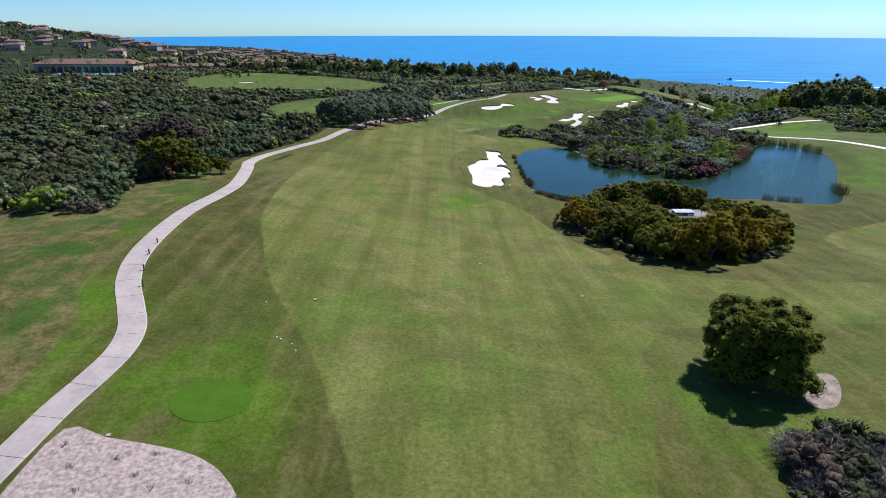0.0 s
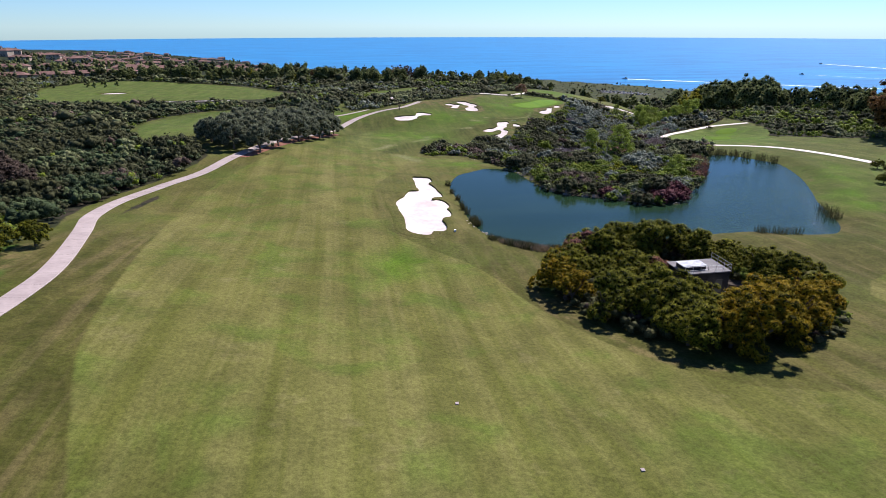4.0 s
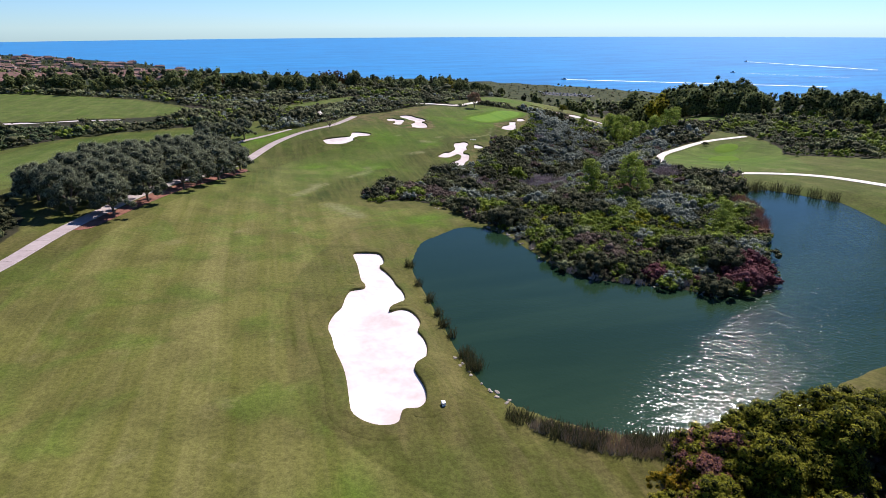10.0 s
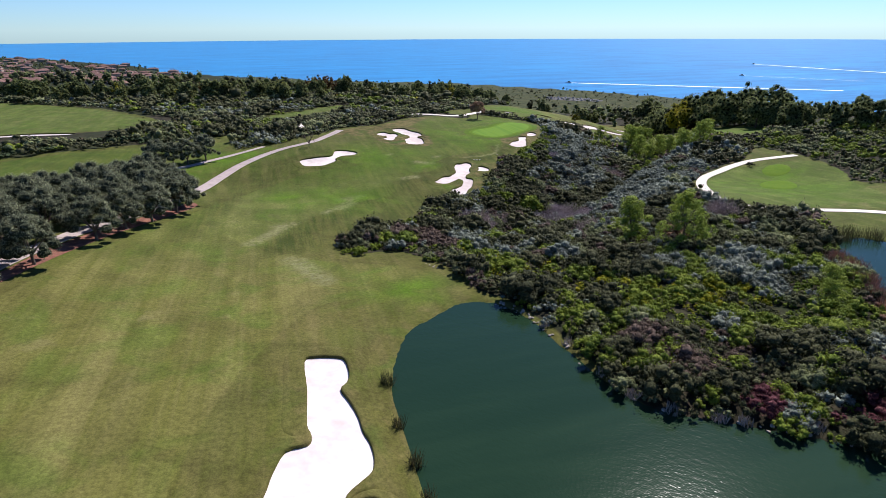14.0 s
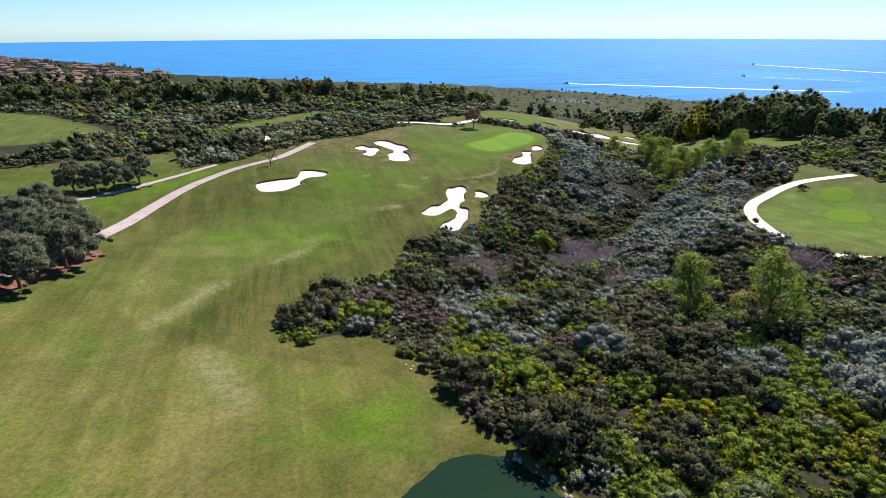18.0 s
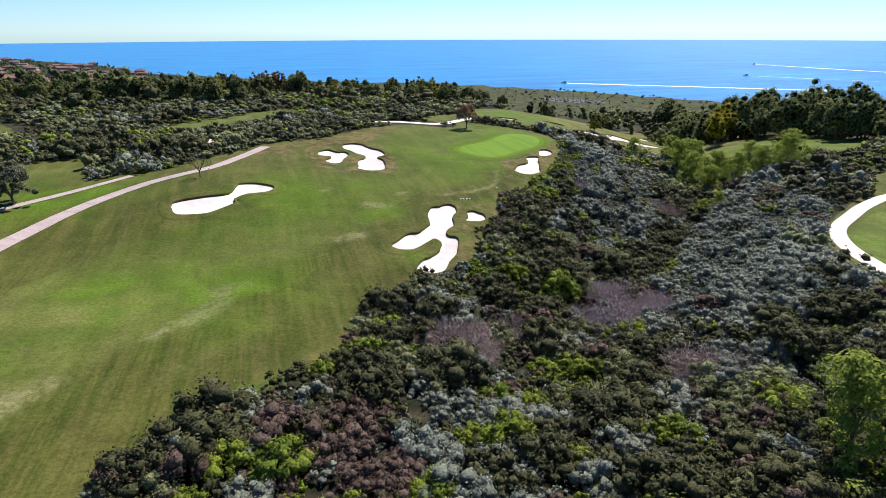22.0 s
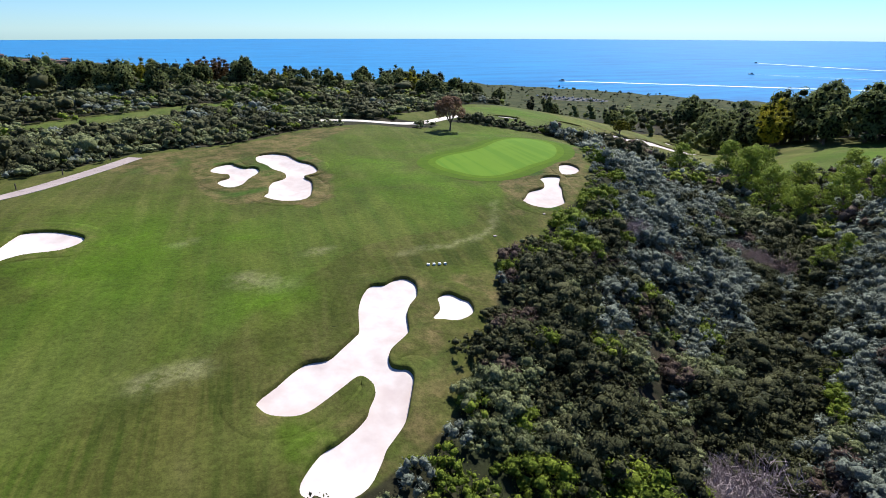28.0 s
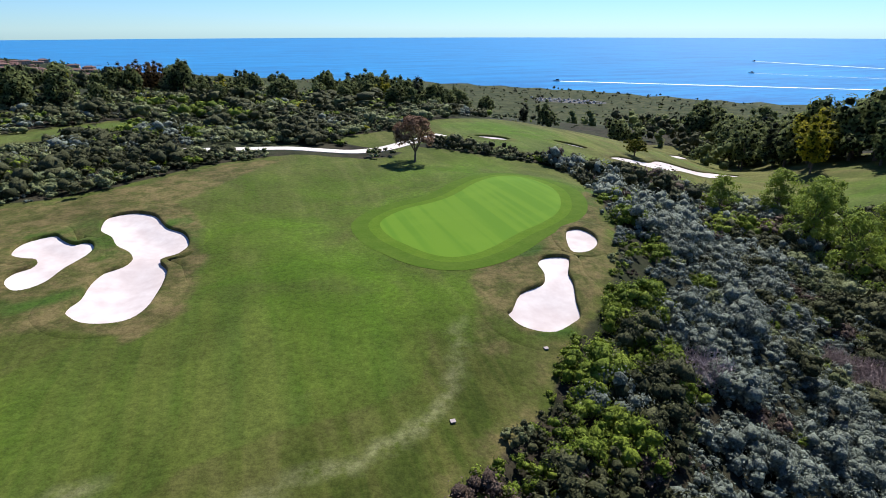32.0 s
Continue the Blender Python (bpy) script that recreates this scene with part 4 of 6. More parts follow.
# ---- plants ----
def sphere_quads():
    """A small ball of 24 four-sided faces."""
    pts, faces = {}, []
    for ax in range(3):
        for s in (-1, 1):
            for i in range(2):
                for j in range(2):
                    f = []
                    for u, v in ((i, j), (i + 1, j), (i + 1, j + 1), (i, j + 1)):
                        p = [0, 0, 0]
                        p[ax], p[(ax + 1) % 3], p[(ax + 2) % 3] = s, u - 1, v - 1
                        f.append(pts.setdefault(tuple(p), len(pts)))
                    faces.append(f if s > 0 else f[::-1])
    v = np.array(list(pts), float)
    return v / np.linalg.norm(v, axis=1, keepdims=True), np.array(faces)


BALL_V, BALL_F = sphere_quads()


# the same with twelve faces, for plants far off
CUBE_V = np.array([(a, b, c) for a in (-1, 1) for b in (-1, 1) for c in (-1, 1)], float) * 0.6
ROUND_V = np.r_[CUBE_V, np.array([(1, 0, 0), (-1, 0, 0), (0, 1, 0), (0, -1, 0), (0, 0, 1), (0, 0, -1)], float)]
ROUND_F = []
for i in range(8):
    for j in range(i + 1, 8):
        if np.isclose(np.abs(CUBE_V[i] - CUBE_V[j]).sum(), 1.2):
            mid_edge = (CUBE_V[i] + CUBE_V[j]) / 2
            tips = [8 + k for k in range(6) if ROUND_V[8 + k] @ mid_edge > 0.5]
            quad = [i, tips[0], j, tips[1]]
            p = ROUND_V[quad]
            ROUND_F.append(quad if np.cross(p[1] - p[0], p[2] - p[0]) @ mid_edge > 0 else quad[::-1])
ROUND_F = np.array(ROUND_F)


def leafy_lumps(rng, centres, radii, per, leaf, ball=(BALL_V, BALL_F), flat=0.9):
    """Rounded leafy billows: uneven solid lumps with small leaves standing out of them."""
    centres, radii = np.asarray(centres, float), np.asarray(radii, float)
    n, (bv, bf) = len(centres), ball
    k = len(bv)
    v, f, tone = leaf_quads(rng, centres, radii, per, leaf, flat, 0.0, 0.3, 0.16)
    lumps = (centres[:, None] + bv[None] * (radii[:, None] * rng.uniform(0.45, 0.92, (n, k)))[..., None] * (1, 1, flat)).reshape(-1, 3)
    more = (bf[None] + (np.arange(n) * k)[:, None, None] + len(v)).reshape(-1, 4)
    # lumps take half the leaves' tone, nearer the darker colour
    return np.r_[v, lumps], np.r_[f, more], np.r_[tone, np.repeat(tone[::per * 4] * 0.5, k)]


def leaf_quads(rng, centres, radii, per, leaf, flat=0.85, core=0.72, droop=0.0, loose=0.0):
    """Clumps of small leaves round solid dark hearts: corners, faces and the tone of each clump."""
    centres, radii = np.asarray(centres, float), np.asarray(radii, float)
    n = len(centres)
    d = rng.normal(size=(n, per, 3))
    d[..., 2] += 0.35
    d /= np.linalg.norm(d, axis=-1, keepdims=True)
    at = centres[:, None] + d * (radii[:, None] * rng.uniform(0.8 - 0.4 * loose, 1.12 + 0.9 * loose, (n, per)))[..., None] * (1, 1, flat)
    nrm = d + rng.normal(scale=0.24 + loose, size=d.shape) + (0, 0, 0.25)
    nrm /= np.linalg.norm(nrm, axis=-1, keepdims=True)
    t = np.cross(nrm, rng.normal(size=d.shape))
    t[..., 2] -= droop
    t /= np.linalg.norm(t, axis=-1, keepdims=True)
    b = np.cross(nrm, t)
    size = leaf * rng.uniform(0.6, 1.4, (n, per, 1))
    wide = size * (0.62 - 0.3 * min(droop, 1))
    quad = np.stack([at - t * size, at - b * wide, at + t * size, at + b * wide], 2).reshape(-1, 3)
    tone = np.repeat(rng.uniform(0, 1, n), per * 4)
    faces = np.arange(len(quad)).reshape(-1, 4)
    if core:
        # balls of tone -1, added to paint the shade inside the crown
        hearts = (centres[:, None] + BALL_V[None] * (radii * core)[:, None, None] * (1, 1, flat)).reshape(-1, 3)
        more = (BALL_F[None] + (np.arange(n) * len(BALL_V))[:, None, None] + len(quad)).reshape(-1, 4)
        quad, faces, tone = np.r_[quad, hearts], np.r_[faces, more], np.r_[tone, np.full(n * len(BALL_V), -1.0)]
    return quad, faces, tone


def strip_quads(rng, starts, ends, width):
    """Thin flat twigs or blades."""
    a, b = np.asarray(starts, float), np.asarray(ends, float)
    side = np.cross(b - a, rng.normal(size=a.shape))
    side /= np.linalg.norm(side, axis=1, keepdims=True) + 1e-9
    v = np.stack([a - side * width, a + side * width, b + side * width * 0.35, b - side * width * 0.35], 1).reshape(-1, 3)
    return v, np.arange(len(v)).reshape(-1, 4), np.repeat(rng.uniform(0, 1, len(a)), 4)


def dome_clumps(rng, count, radius, top, low, size):
    """Clump centres over a dome, with gaps, and their radii."""
    out, radii = [], []
    for k in range(count):
        turn, up = rng.uniform(0, 2 * math.pi), rng.uniform(0.0, 1.0) ** 0.8
        r = radius * math.sqrt(max(0.02, 1 - up * up)) * rng.uniform(0.72, 1.06)
        out.append((r * math.cos(turn), r * math.sin(turn), low + (top - low) * up * rng.uniform(0.86, 1.06)))
        radii.append(size * rng.uniform(0.65, 1.35))
    return out, radii


def lobed_clumps(rng, lobes, radius, top, low, lobe, each, size):
    """Billows: clumps over the upper side of a few large lobes."""
    out, radii = [], []
    middles, sizes = dome_clumps(rng, lobes, radius, top, low, lobe)
    for (cx, cy, cz), r in zip(middles, sizes):
        for k in range(each):
            t, up = rng.uniform(0, 2 * math.pi), rng.uniform(-0.35, 1.0)
            f = r * math.sqrt(1 - min(up * up, 1))
            out.append((cx + f * math.cos(t), cy + f * math.sin(t), max(0.3, cz + r * up * 0.9)))
            radii.append(size * rng.uniform(0.7, 1.3))
    return out, radii


def tree_template(name, seed, label, category, group, leaf, bark, clumps, per, leaf_size, trunk, flat=0.85, core=0.58, droop=0.0):
    """A tree as an Empty with trunk and crown. trunk: rows of (from, to, thick, thin)."""
    rng = np.random.default_rng(seed)
    top = tagged(new(name), label, category, group)
    for k, (a, b, r0, r1) in enumerate(trunk):
        bm = bmesh.new()
        rod(bm, a, b, r0, r1, 7)
        part("limb" if k else "trunk", bm, bark, top)
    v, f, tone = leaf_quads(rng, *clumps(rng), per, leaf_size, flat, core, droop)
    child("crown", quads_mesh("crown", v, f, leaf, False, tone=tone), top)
    return top


def limbs(rng, base, tall, spread, count, thick):
    rows = [((0, 0, -0.4), (0.1, 0, base), thick, thick * 0.75)]
    for k in range(count):
        t = 2 * math.pi * (k + rng.uniform(0, 0.6)) / count
        rows.append(((0.1, 0, base * rng.uniform(0.7, 1.0)), (spread * math.cos(t), spread * math.sin(t), tall * rng.uniform(0.85, 1.1)), thick * 0.55, thick * 0.15))
    return rows


def place(tree, spots, rng, low=0.85, high=1.15):
    """The template stands on the first spot, copies on the rest; spots of (x, y) or (x, y, scale)."""
    for k, spot in enumerate(spots):
        s = spot[2] if len(spot) > 2 else rng.uniform(low, high)
        m = pose(spot[0], spot[1], height(spot[0], spot[1]) - 0.05, 0, 0, rng.uniform(0, 360)) @ Matrix.Diagonal((s, s * rng.uniform(0.93, 1.07), s * rng.uniform(0.93, 1.07), 1))
        if k:
            copy_thing(tree, m)
        else:
            first = m
    tree.matrix_basis = first


def deal(spots, count):
    return [spots[k::count] for k in range(count)]


R = np.random.default_rng(7)
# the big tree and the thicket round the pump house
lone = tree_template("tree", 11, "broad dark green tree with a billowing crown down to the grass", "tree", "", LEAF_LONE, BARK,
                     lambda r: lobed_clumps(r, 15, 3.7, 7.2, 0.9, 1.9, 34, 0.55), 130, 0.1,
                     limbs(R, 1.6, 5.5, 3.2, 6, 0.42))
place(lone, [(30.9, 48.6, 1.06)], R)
THICKET = [(27.5, 106.5), (30.5, 101), (34, 97), (38, 93.5), (42.5, 91.5), (47.5, 90.5), (52.5, 92), (57, 95), (61, 99), (29, 112), (31, 117.5), (35.5, 121.5), (41, 123.5), (46.5, 123),
           (52, 121.5), (34, 104), (36.5, 99.5), (41.5, 97), (47, 95.8), (33, 111), (37, 116), (42.5, 118), (38.5, 106), (38.8, 111.5), (52.5, 97), (57, 116), (60, 110), (62, 105), (26.8, 110.5)]
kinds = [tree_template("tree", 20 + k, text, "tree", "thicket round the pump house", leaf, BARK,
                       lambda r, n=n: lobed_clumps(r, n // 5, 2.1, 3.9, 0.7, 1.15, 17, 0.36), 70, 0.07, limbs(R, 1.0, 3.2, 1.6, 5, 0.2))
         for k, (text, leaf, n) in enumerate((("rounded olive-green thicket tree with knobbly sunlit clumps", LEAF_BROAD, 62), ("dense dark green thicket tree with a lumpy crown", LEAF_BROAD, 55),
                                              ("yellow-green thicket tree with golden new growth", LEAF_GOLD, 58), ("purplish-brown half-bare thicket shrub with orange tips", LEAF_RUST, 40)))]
golden = [p for p in THICKET if p[1] < 96 and p[0] > 44 or p[0] < 28]
FRONT = [(41.5, 97), (47, 95.8), (52.5, 97), (36.5, 99.5)]
plain_ones = [p for p in THICKET if p not in golden]
place(kinds[0], [p for p in plain_ones[::2] if p not in FRONT] + [(36, 91, 1.35), (53, 118.5, 1.35), (41.6, 98, 1.25), (45.6, 96.6, 0.85), (37.5, 96, 1.35), (33.5, 101.5, 1.45), (38.5, 119, 1.5), (45, 120.5, 1.75), (49, 121.5, 1.6), (42, 121.5, 1.5)], R, 1.05, 1.35)
place(kinds[3], [(35.6, 121.8, 1.15), (32.7, 119.7, 1.0), (43.5, 113.5, 0.8), (38.8, 109.5, 0.75), (-55.5, 114.3, 1.1)], R)
place(kinds[1], [p for p in plain_ones[1::2] if p not in FRONT] + [(37, 99.5, 1.5), (-50.5, 117.5, 1.1), (-47, 121.5, 0.8), (-55, 116.5, 1.9), (-58.5, 119, 1.6), (153, 379, 0.9), (58.5, 106, 0.75), (55.8, 112.5, 0.7), (57.5, 115.5, 0.85), (60.5, 118.5, 0.8), (56.5, 119.5, 0.8), (63.5, 113.5, 0.7), (60.5, 114.5, 0.75), (60, 111.5, 0.8), (54.5, 95, 0.45), (57, 96.5, 0.4), (55.8, 98, 0.4)], R, 1.05, 1.35)
place(kinds[2], golden + [(30.6, 120.8, 0.7), (44.5, 89.5, 1.8), (49.5, 91.5, 1.5), (40.5, 89.5, 1.3), (47.6, 93.6, 0.6), (53.5, 95.5, 0.6), (38.5, 114.5, 0.8)], R, 0.95, 1.2)

west_bush = tree_template("tree", 29, "large brown half-dry bush among the western chaparral", "tree", "", LEAF_BROWN, BARK,
                          lambda r: lobed_clumps(r, 12, 2.4, 3.9, 0.7, 1.3, 14, 0.45), 70, 0.09, limbs(R, 1.0, 3.2, 1.6, 6, 0.18))
place(west_bush, [(-80, 172, 2.0), (-86, 174, 1.7), (-74, 170, 1.6), (-90, 170, 1.3)], R)

# olive row along the cart path
olives = [tree_template("olive_tree", 30 + k, "grey-green olive tree with drooping foliage above reddish mulch", "olive tree", "olive row along the cart path", LEAF_OLIVE, BARK,
                        lambda r: dome_clumps(r, 62, 2.9, 5.2, 1.6, 0.72), 130, 0.085, limbs(R, 1.5, 3.9, 2.0, 5, 0.2), core=0.7, droop=0.9) for k in range(3)]
row = [(-33.5, 207), (-37, 212), (-30.5, 214.5), (-34, 220), (-28, 222), (-31.5, 228), (-24.5, 229.5), (-28.5, 236), (-21.5, 238), (-25, 244), (-17.5, 245), (-20.5, 252), (-13, 253), (-16, 259.5),
       (-9, 259), (-11.5, 265), (-26.3, 205.5), (-22.3, 215.5), (-17.3, 228), (-11, 241.5), (-7.8, 250, 1.35), (-14.3, 235.5, 1.3), (-6.5, 257, 1.2), (-38.5, 219, 0.8), (-43, 217.5, 0.9), (-18.4, 297.5, 1.25), (-14.5, 299, 1.2), (-11, 300.5, 1.25), (-6.6, 305, 1.3), (-41, 215), (-38, 225), (-35.5, 232), (-32.5, 240), (-29, 248), (-24.5, 256), (-20, 263), (-15.5, 268.5), (-44.5, 222, 0.9)]
for tree, spots in zip(olives, deal(row, 3)):
    place(tree, [p if len(p) > 2 else (*p, R.uniform(1.3, 1.55)) for p in spots], R)

# single trees near the green
rosy = tree_template("tree", 41, "small tree with sparse pinkish-brown blossom on bare branches", "tree", "", LEAF_PINK, BARK,
                     lambda r: dome_clumps(r, 46, 2.6, 5.6, 2.4, 0.6), 110, 0.13, limbs(R, 1.6, 4.6, 1.9, 7, 0.16), core=0.0)
place(rosy, [(96.4, 359.5, 1.25)], R)
bare = tree_template("tree", 42, "small leafless tree with thin grey twigs beside the bunker", "tree", "", LEAF_BROWN, BARK,
                     lambda r: dome_clumps(r, 18, 1.5, 3.0, 1.2, 0.4), 16, 0.07, limbs(R, 0.9, 2.8, 1.3, 9, 0.09), core=0.0)
place(bare, [(23.5, 312.5, 1.4)], R)

# light green young trees in the ravine
light = [tree_template("sycamore", 50 + k, "slender light green young sycamore among grey scrub", "tree", "young trees of the ravine", LEAF_LIGHT, BARK,
                       lambda r: ([(r.normal() * (2.0 - 0.22 * z), r.normal() * (2.0 - 0.22 * z), z) for z in np.linspace(1.0, 6.6, 60)], r.uniform(0.4, 0.85, 60)), 90, 0.12,
                       limbs(R, 2.5, 5.5, 1.0, 5, 0.13), core=0.0) for k in range(2)]
spots = [(76.4, 214, 1.4), (82.3, 206.5, 1.5), (155, 334, 1.5), (154, 326, 1.55), (153, 318, 1.3), (158, 314, 1.35), (160, 308, 1.3), (164, 304, 1.45), (163.5, 349, 1.4), (163, 341, 1.5), (148, 347, 1.1), (168, 343, 1.35), (166, 330, 1.5),
         (132, 295, 0.7), (136.5, 295.5, 0.6), (84, 178, 0.6), (87.5, 181, 0.7), (171, 323, 1.4), (174, 314, 1.45)]
for tree, own in zip(light, deal(spots, 2)):
    place(tree, own, R, 0.9, 1.1)


# tall trees: eucalyptus belts
def tall_clumps(r, spires=7, tall=12.0, spread=2.8):
    out, radii = [], []
    for k in range(spires):
        t, far = r.uniform(0, 2 * math.pi), spread * math.sqrt(r.uniform(0.05, 1))
        peak = tall * r.uniform(0.62, 1.0) * (1.05 - 0.2 * far / spread)
        for j in range(6):
            u = j / 5
            out.append((far * math.cos(t) * (0.5 + 0.7 * u) + r.normal() * 0.5, far * math.sin(t) * (0.5 + 0.7 * u) + r.normal() * 0.5, tall * 0.26 + (peak - tall * 0.26) * u))
            radii.append(r.uniform(0.75, 1.45))
    return out, radii


def tall_tree(seed, text, leaf, tall=12.0, spread=2.8, spires=7):
    return tree_template("eucalyptus", seed, text, "eucalyptus tree", "tree belts towards the sea", leaf, BARK, lambda r: tall_clumps(r, spires, tall, spread), 34, 0.36,
                         [((0, 0, -0.5), (0.2, 0.1, tall * 0.75), 0.3, 0.12)], 0.9, 0.6)


tall = [tall_tree(60, "tall dark eucalyptus with an open ragged crown", LEAF_EUC), tall_tree(61, "dark grey-green eucalyptus in a windbreak", LEAF_EUC, 13.5, 3.0, 8),
        tall_tree(62, "broad eucalyptus with a dense dark crown", LEAF_EUC, 10.5, 3.8, 9), tall_tree(63, "slim dark pine in a windbreak", LEAF_DARK, 14.0, 1.8, 5)]
yellow = tall_tree(64, "tall eucalyptus with yellow-green flowering crown", LEAF_YELLOW, 15.0, 3.6, 9)
rust = tall_tree(65, "wide umbrella-shaped tree with a rust-brown crown", LEAF_UMBER, 17.0, 6.5, 18)


def along_line(line, count, scatter, rng):
    p = np.array(line, float)
    s = np.r_[0, np.cumsum(np.linalg.norm(np.diff(p, axis=0), axis=1))]
    out = []
    for u in np.sort(rng.uniform(0, s[-1], count)):
        out.append((np.interp(u, s, p[:, 0]) + rng.normal() * scatter, np.interp(u, s, p[:, 1]) + abs(rng.normal()) * scatter))
    return out


broad = [tree_template("eucalyptus", 66 + k, text, "eucalyptus tree", "tree belts towards the sea", leaf, BARK,
                       lambda r: lobed_clumps(r, 15, 3.3, 8.6, 1.8, 1.7, 9, 0.85), 30, 0.27, [((0, 0, -0.5), (0.2, 0.1, 6.0), 0.32, 0.12)], 0.95, 0.6)
         for k, (text, leaf) in enumerate((("broad dark eucalyptus with a dense rounded crown", LEAF_EUC), ("broad grey-green eucalyptus in a windbreak", LEAF_EUC), ("rounded dark tree in a windbreak", LEAF_EUC)))]
windbreak = along_line([(-170, 500), (-80, 466), (-20, 446), (20, 436), (60, 428), (92, 426), (116, 426), (128, 440), (146, 462)], 74, 6, R)
windbreak += along_line([(-60, 478), (20, 462), (80, 452), (120, 450)], 24, 6, R)
windbreak = [(x, y, R.uniform(0.6, 1.0) if x < 60 else R.uniform(0.5, 0.8)) for x, y in windbreak]
belt = along_line([(-150, 500), (-60, 470), (0, 468), (40, 480), (80, 474), (110, 466), (140, 470)], 60, 9, R)
belt += [(196, 450, 0.85), (201, 454, 0.9), (206, 452, 0.8), (186, 486, 0.85), (192, 490, 0.8), (180, 492, 0.7)]
east = along_line([(262, 492), (272, 470), (252, 446), (236, 420), (232, 395), (226, 372), (222, 340), (220, 305), (222, 275), (214, 240)], 92, 6, R)
east = [(x + 8, y, R.uniform(1.1, 1.5) if y > 350 else R.uniform(0.7, 1.0)) for x, y in east]
belt += [(R.uniform(92, 142), R.uniform(460, 480), R.uniform(0.65, 0.9)) for _ in range(22)]
windbreak += [p if len(p) > 2 else (*p, R.uniform(0.55, 0.8)) for p in belt[1::3]] + [(x, y, k * 1.2) for x, y, k in east[::2]] + [(x, y, k * 1.15) for x, y, k in east[1::6]]
for tree, own in zip(broad, deal(windbreak, 3)):
    place(tree, own, R)
every = belt[::3] + belt[2::3] + [p for k, p in enumerate(east) if k % 2 and k % 6 != 1]
for tree, own in zip(tall, deal(every, 4)):
    place(tree, own, R, 0.46, 0.68)
place(yellow, [(222, 392, 1.25), (213, 384, 1.1), (233, 402, 1.3), (228, 396, 1.1), (241, 405, 1.0), (112, 452, 0.6), (20, 470, 0.7), (-30, 452, 0.55), (-62, 466, 0.6), (66, 434, 0.5), (-108, 480, 0.6)], R)
place(rust, [(182, 208, 1.15), (178, 198, 1.05), (190, 216, 1.1), (193, 204, 1.0), (44, 474, 0.66), (38, 478, 0.6), (50, 476, 0.55), (-20, 470, 0.5)], R)


# woods among the houses of the town, too many to count
def woods(name, spots, leaf, seed):
    rng = np.random.default_rng(seed)
    shapes = []
    for k in range(5):
        c = [(rng.normal() * 1.5, rng.normal() * 1.5, h) for h in np.linspace(2.5, 7.5, 6)]
        shapes.append(leafy_lumps(rng, c, rng.uniform(1.3, 2.3, 6), 9, 0.55, (ROUND_V, ROUND_F), 1.0))
    allv, allf, allt, base = [], [], [], 0
    z = terrain(np.array([p[0] for p in spots]), np.array([p[1] for p in spots]))
    for k, (x, y, scale) in enumerate(spots):
        v, f, t = shapes[k % 5]
        allv.append(v * scale + (x, y, z[k] - 1.5 * scale))
        allf.append(f + base)
        allt.append(t)
        base += len(v)
    me = quads_mesh(name, np.concatenate(allv), np.concatenate(allf), leaf, True, tone=np.concatenate(allt))
    tagged(new(name, me), "dark green garden trees among the houses of the town", "woods", kind="stuff")


town = []
while len(town) < 420:
    x, y = R.uniform(-700, -40), R.uniform(540, 1700)
    if -0.62 * y < x < -0.09 * y:
        town.append((x, y, R.uniform(0.5, 0.95)))
town += [(R.uniform(-420, -150), R.uniform(500, 640), R.uniform(0.5, 0.8)) for _ in range(90)] + [(R.uniform(-1350, -600), R.uniform(800, 1400), R.uniform(0.5, 0.9)) for _ in range(700)]
town += [(R.uniform(-160, 60), R.uniform(540, 640), R.uniform(0.9, 1.4)) for _ in range(80)] + [(R.uniform(-160, 20), R.uniform(690, 800), R.uniform(1.0, 1.6)) for _ in range(60)]
town += [(R.uniform(225, 330), R.uniform(430, 560), R.uniform(0.9, 1.4)) for _ in range(60)] + [(R.uniform(235, 300), R.uniform(230, 430), R.uniform(0.8, 1.2)) for _ in range(60)]
town += [(R.uniform(-330, -130), R.uniform(436, 470), R.uniform(0.35, 0.6)) for _ in range(40)] + [(R.uniform(-330, -110), R.uniform(496, 640), R.uniform(0.7, 1.1)) for _ in range(150)]
coast = [(R.uniform(-1500, -480), R.uniform(640, 1500)) for _ in range(1700)]
while len(coast) < 4100:
    x, y = R.uniform(-1500, -120), R.uniform(640, 2300)
    if x < -0.1 * y:
        coast.append((x, y))
ashore = signed(np.array([p[0] for p in coast]), np.array([p[1] for p in coast]), SHORE, 60.0) < -45
town += [(x, y, R.uniform(0.5, 1.0)) for (x, y), ok in zip(coast, ashore) if ok]
town = [p for p in town if p[0] > -600 or R.uniform() < 0.8]
woods("woods", town[::2], LEAF_EUC, 301)
woods("woods", town[1::2], LEAF_DARK, 302)

# shrubs: one mesh a kind and shape, scattered
SPECIES = {}
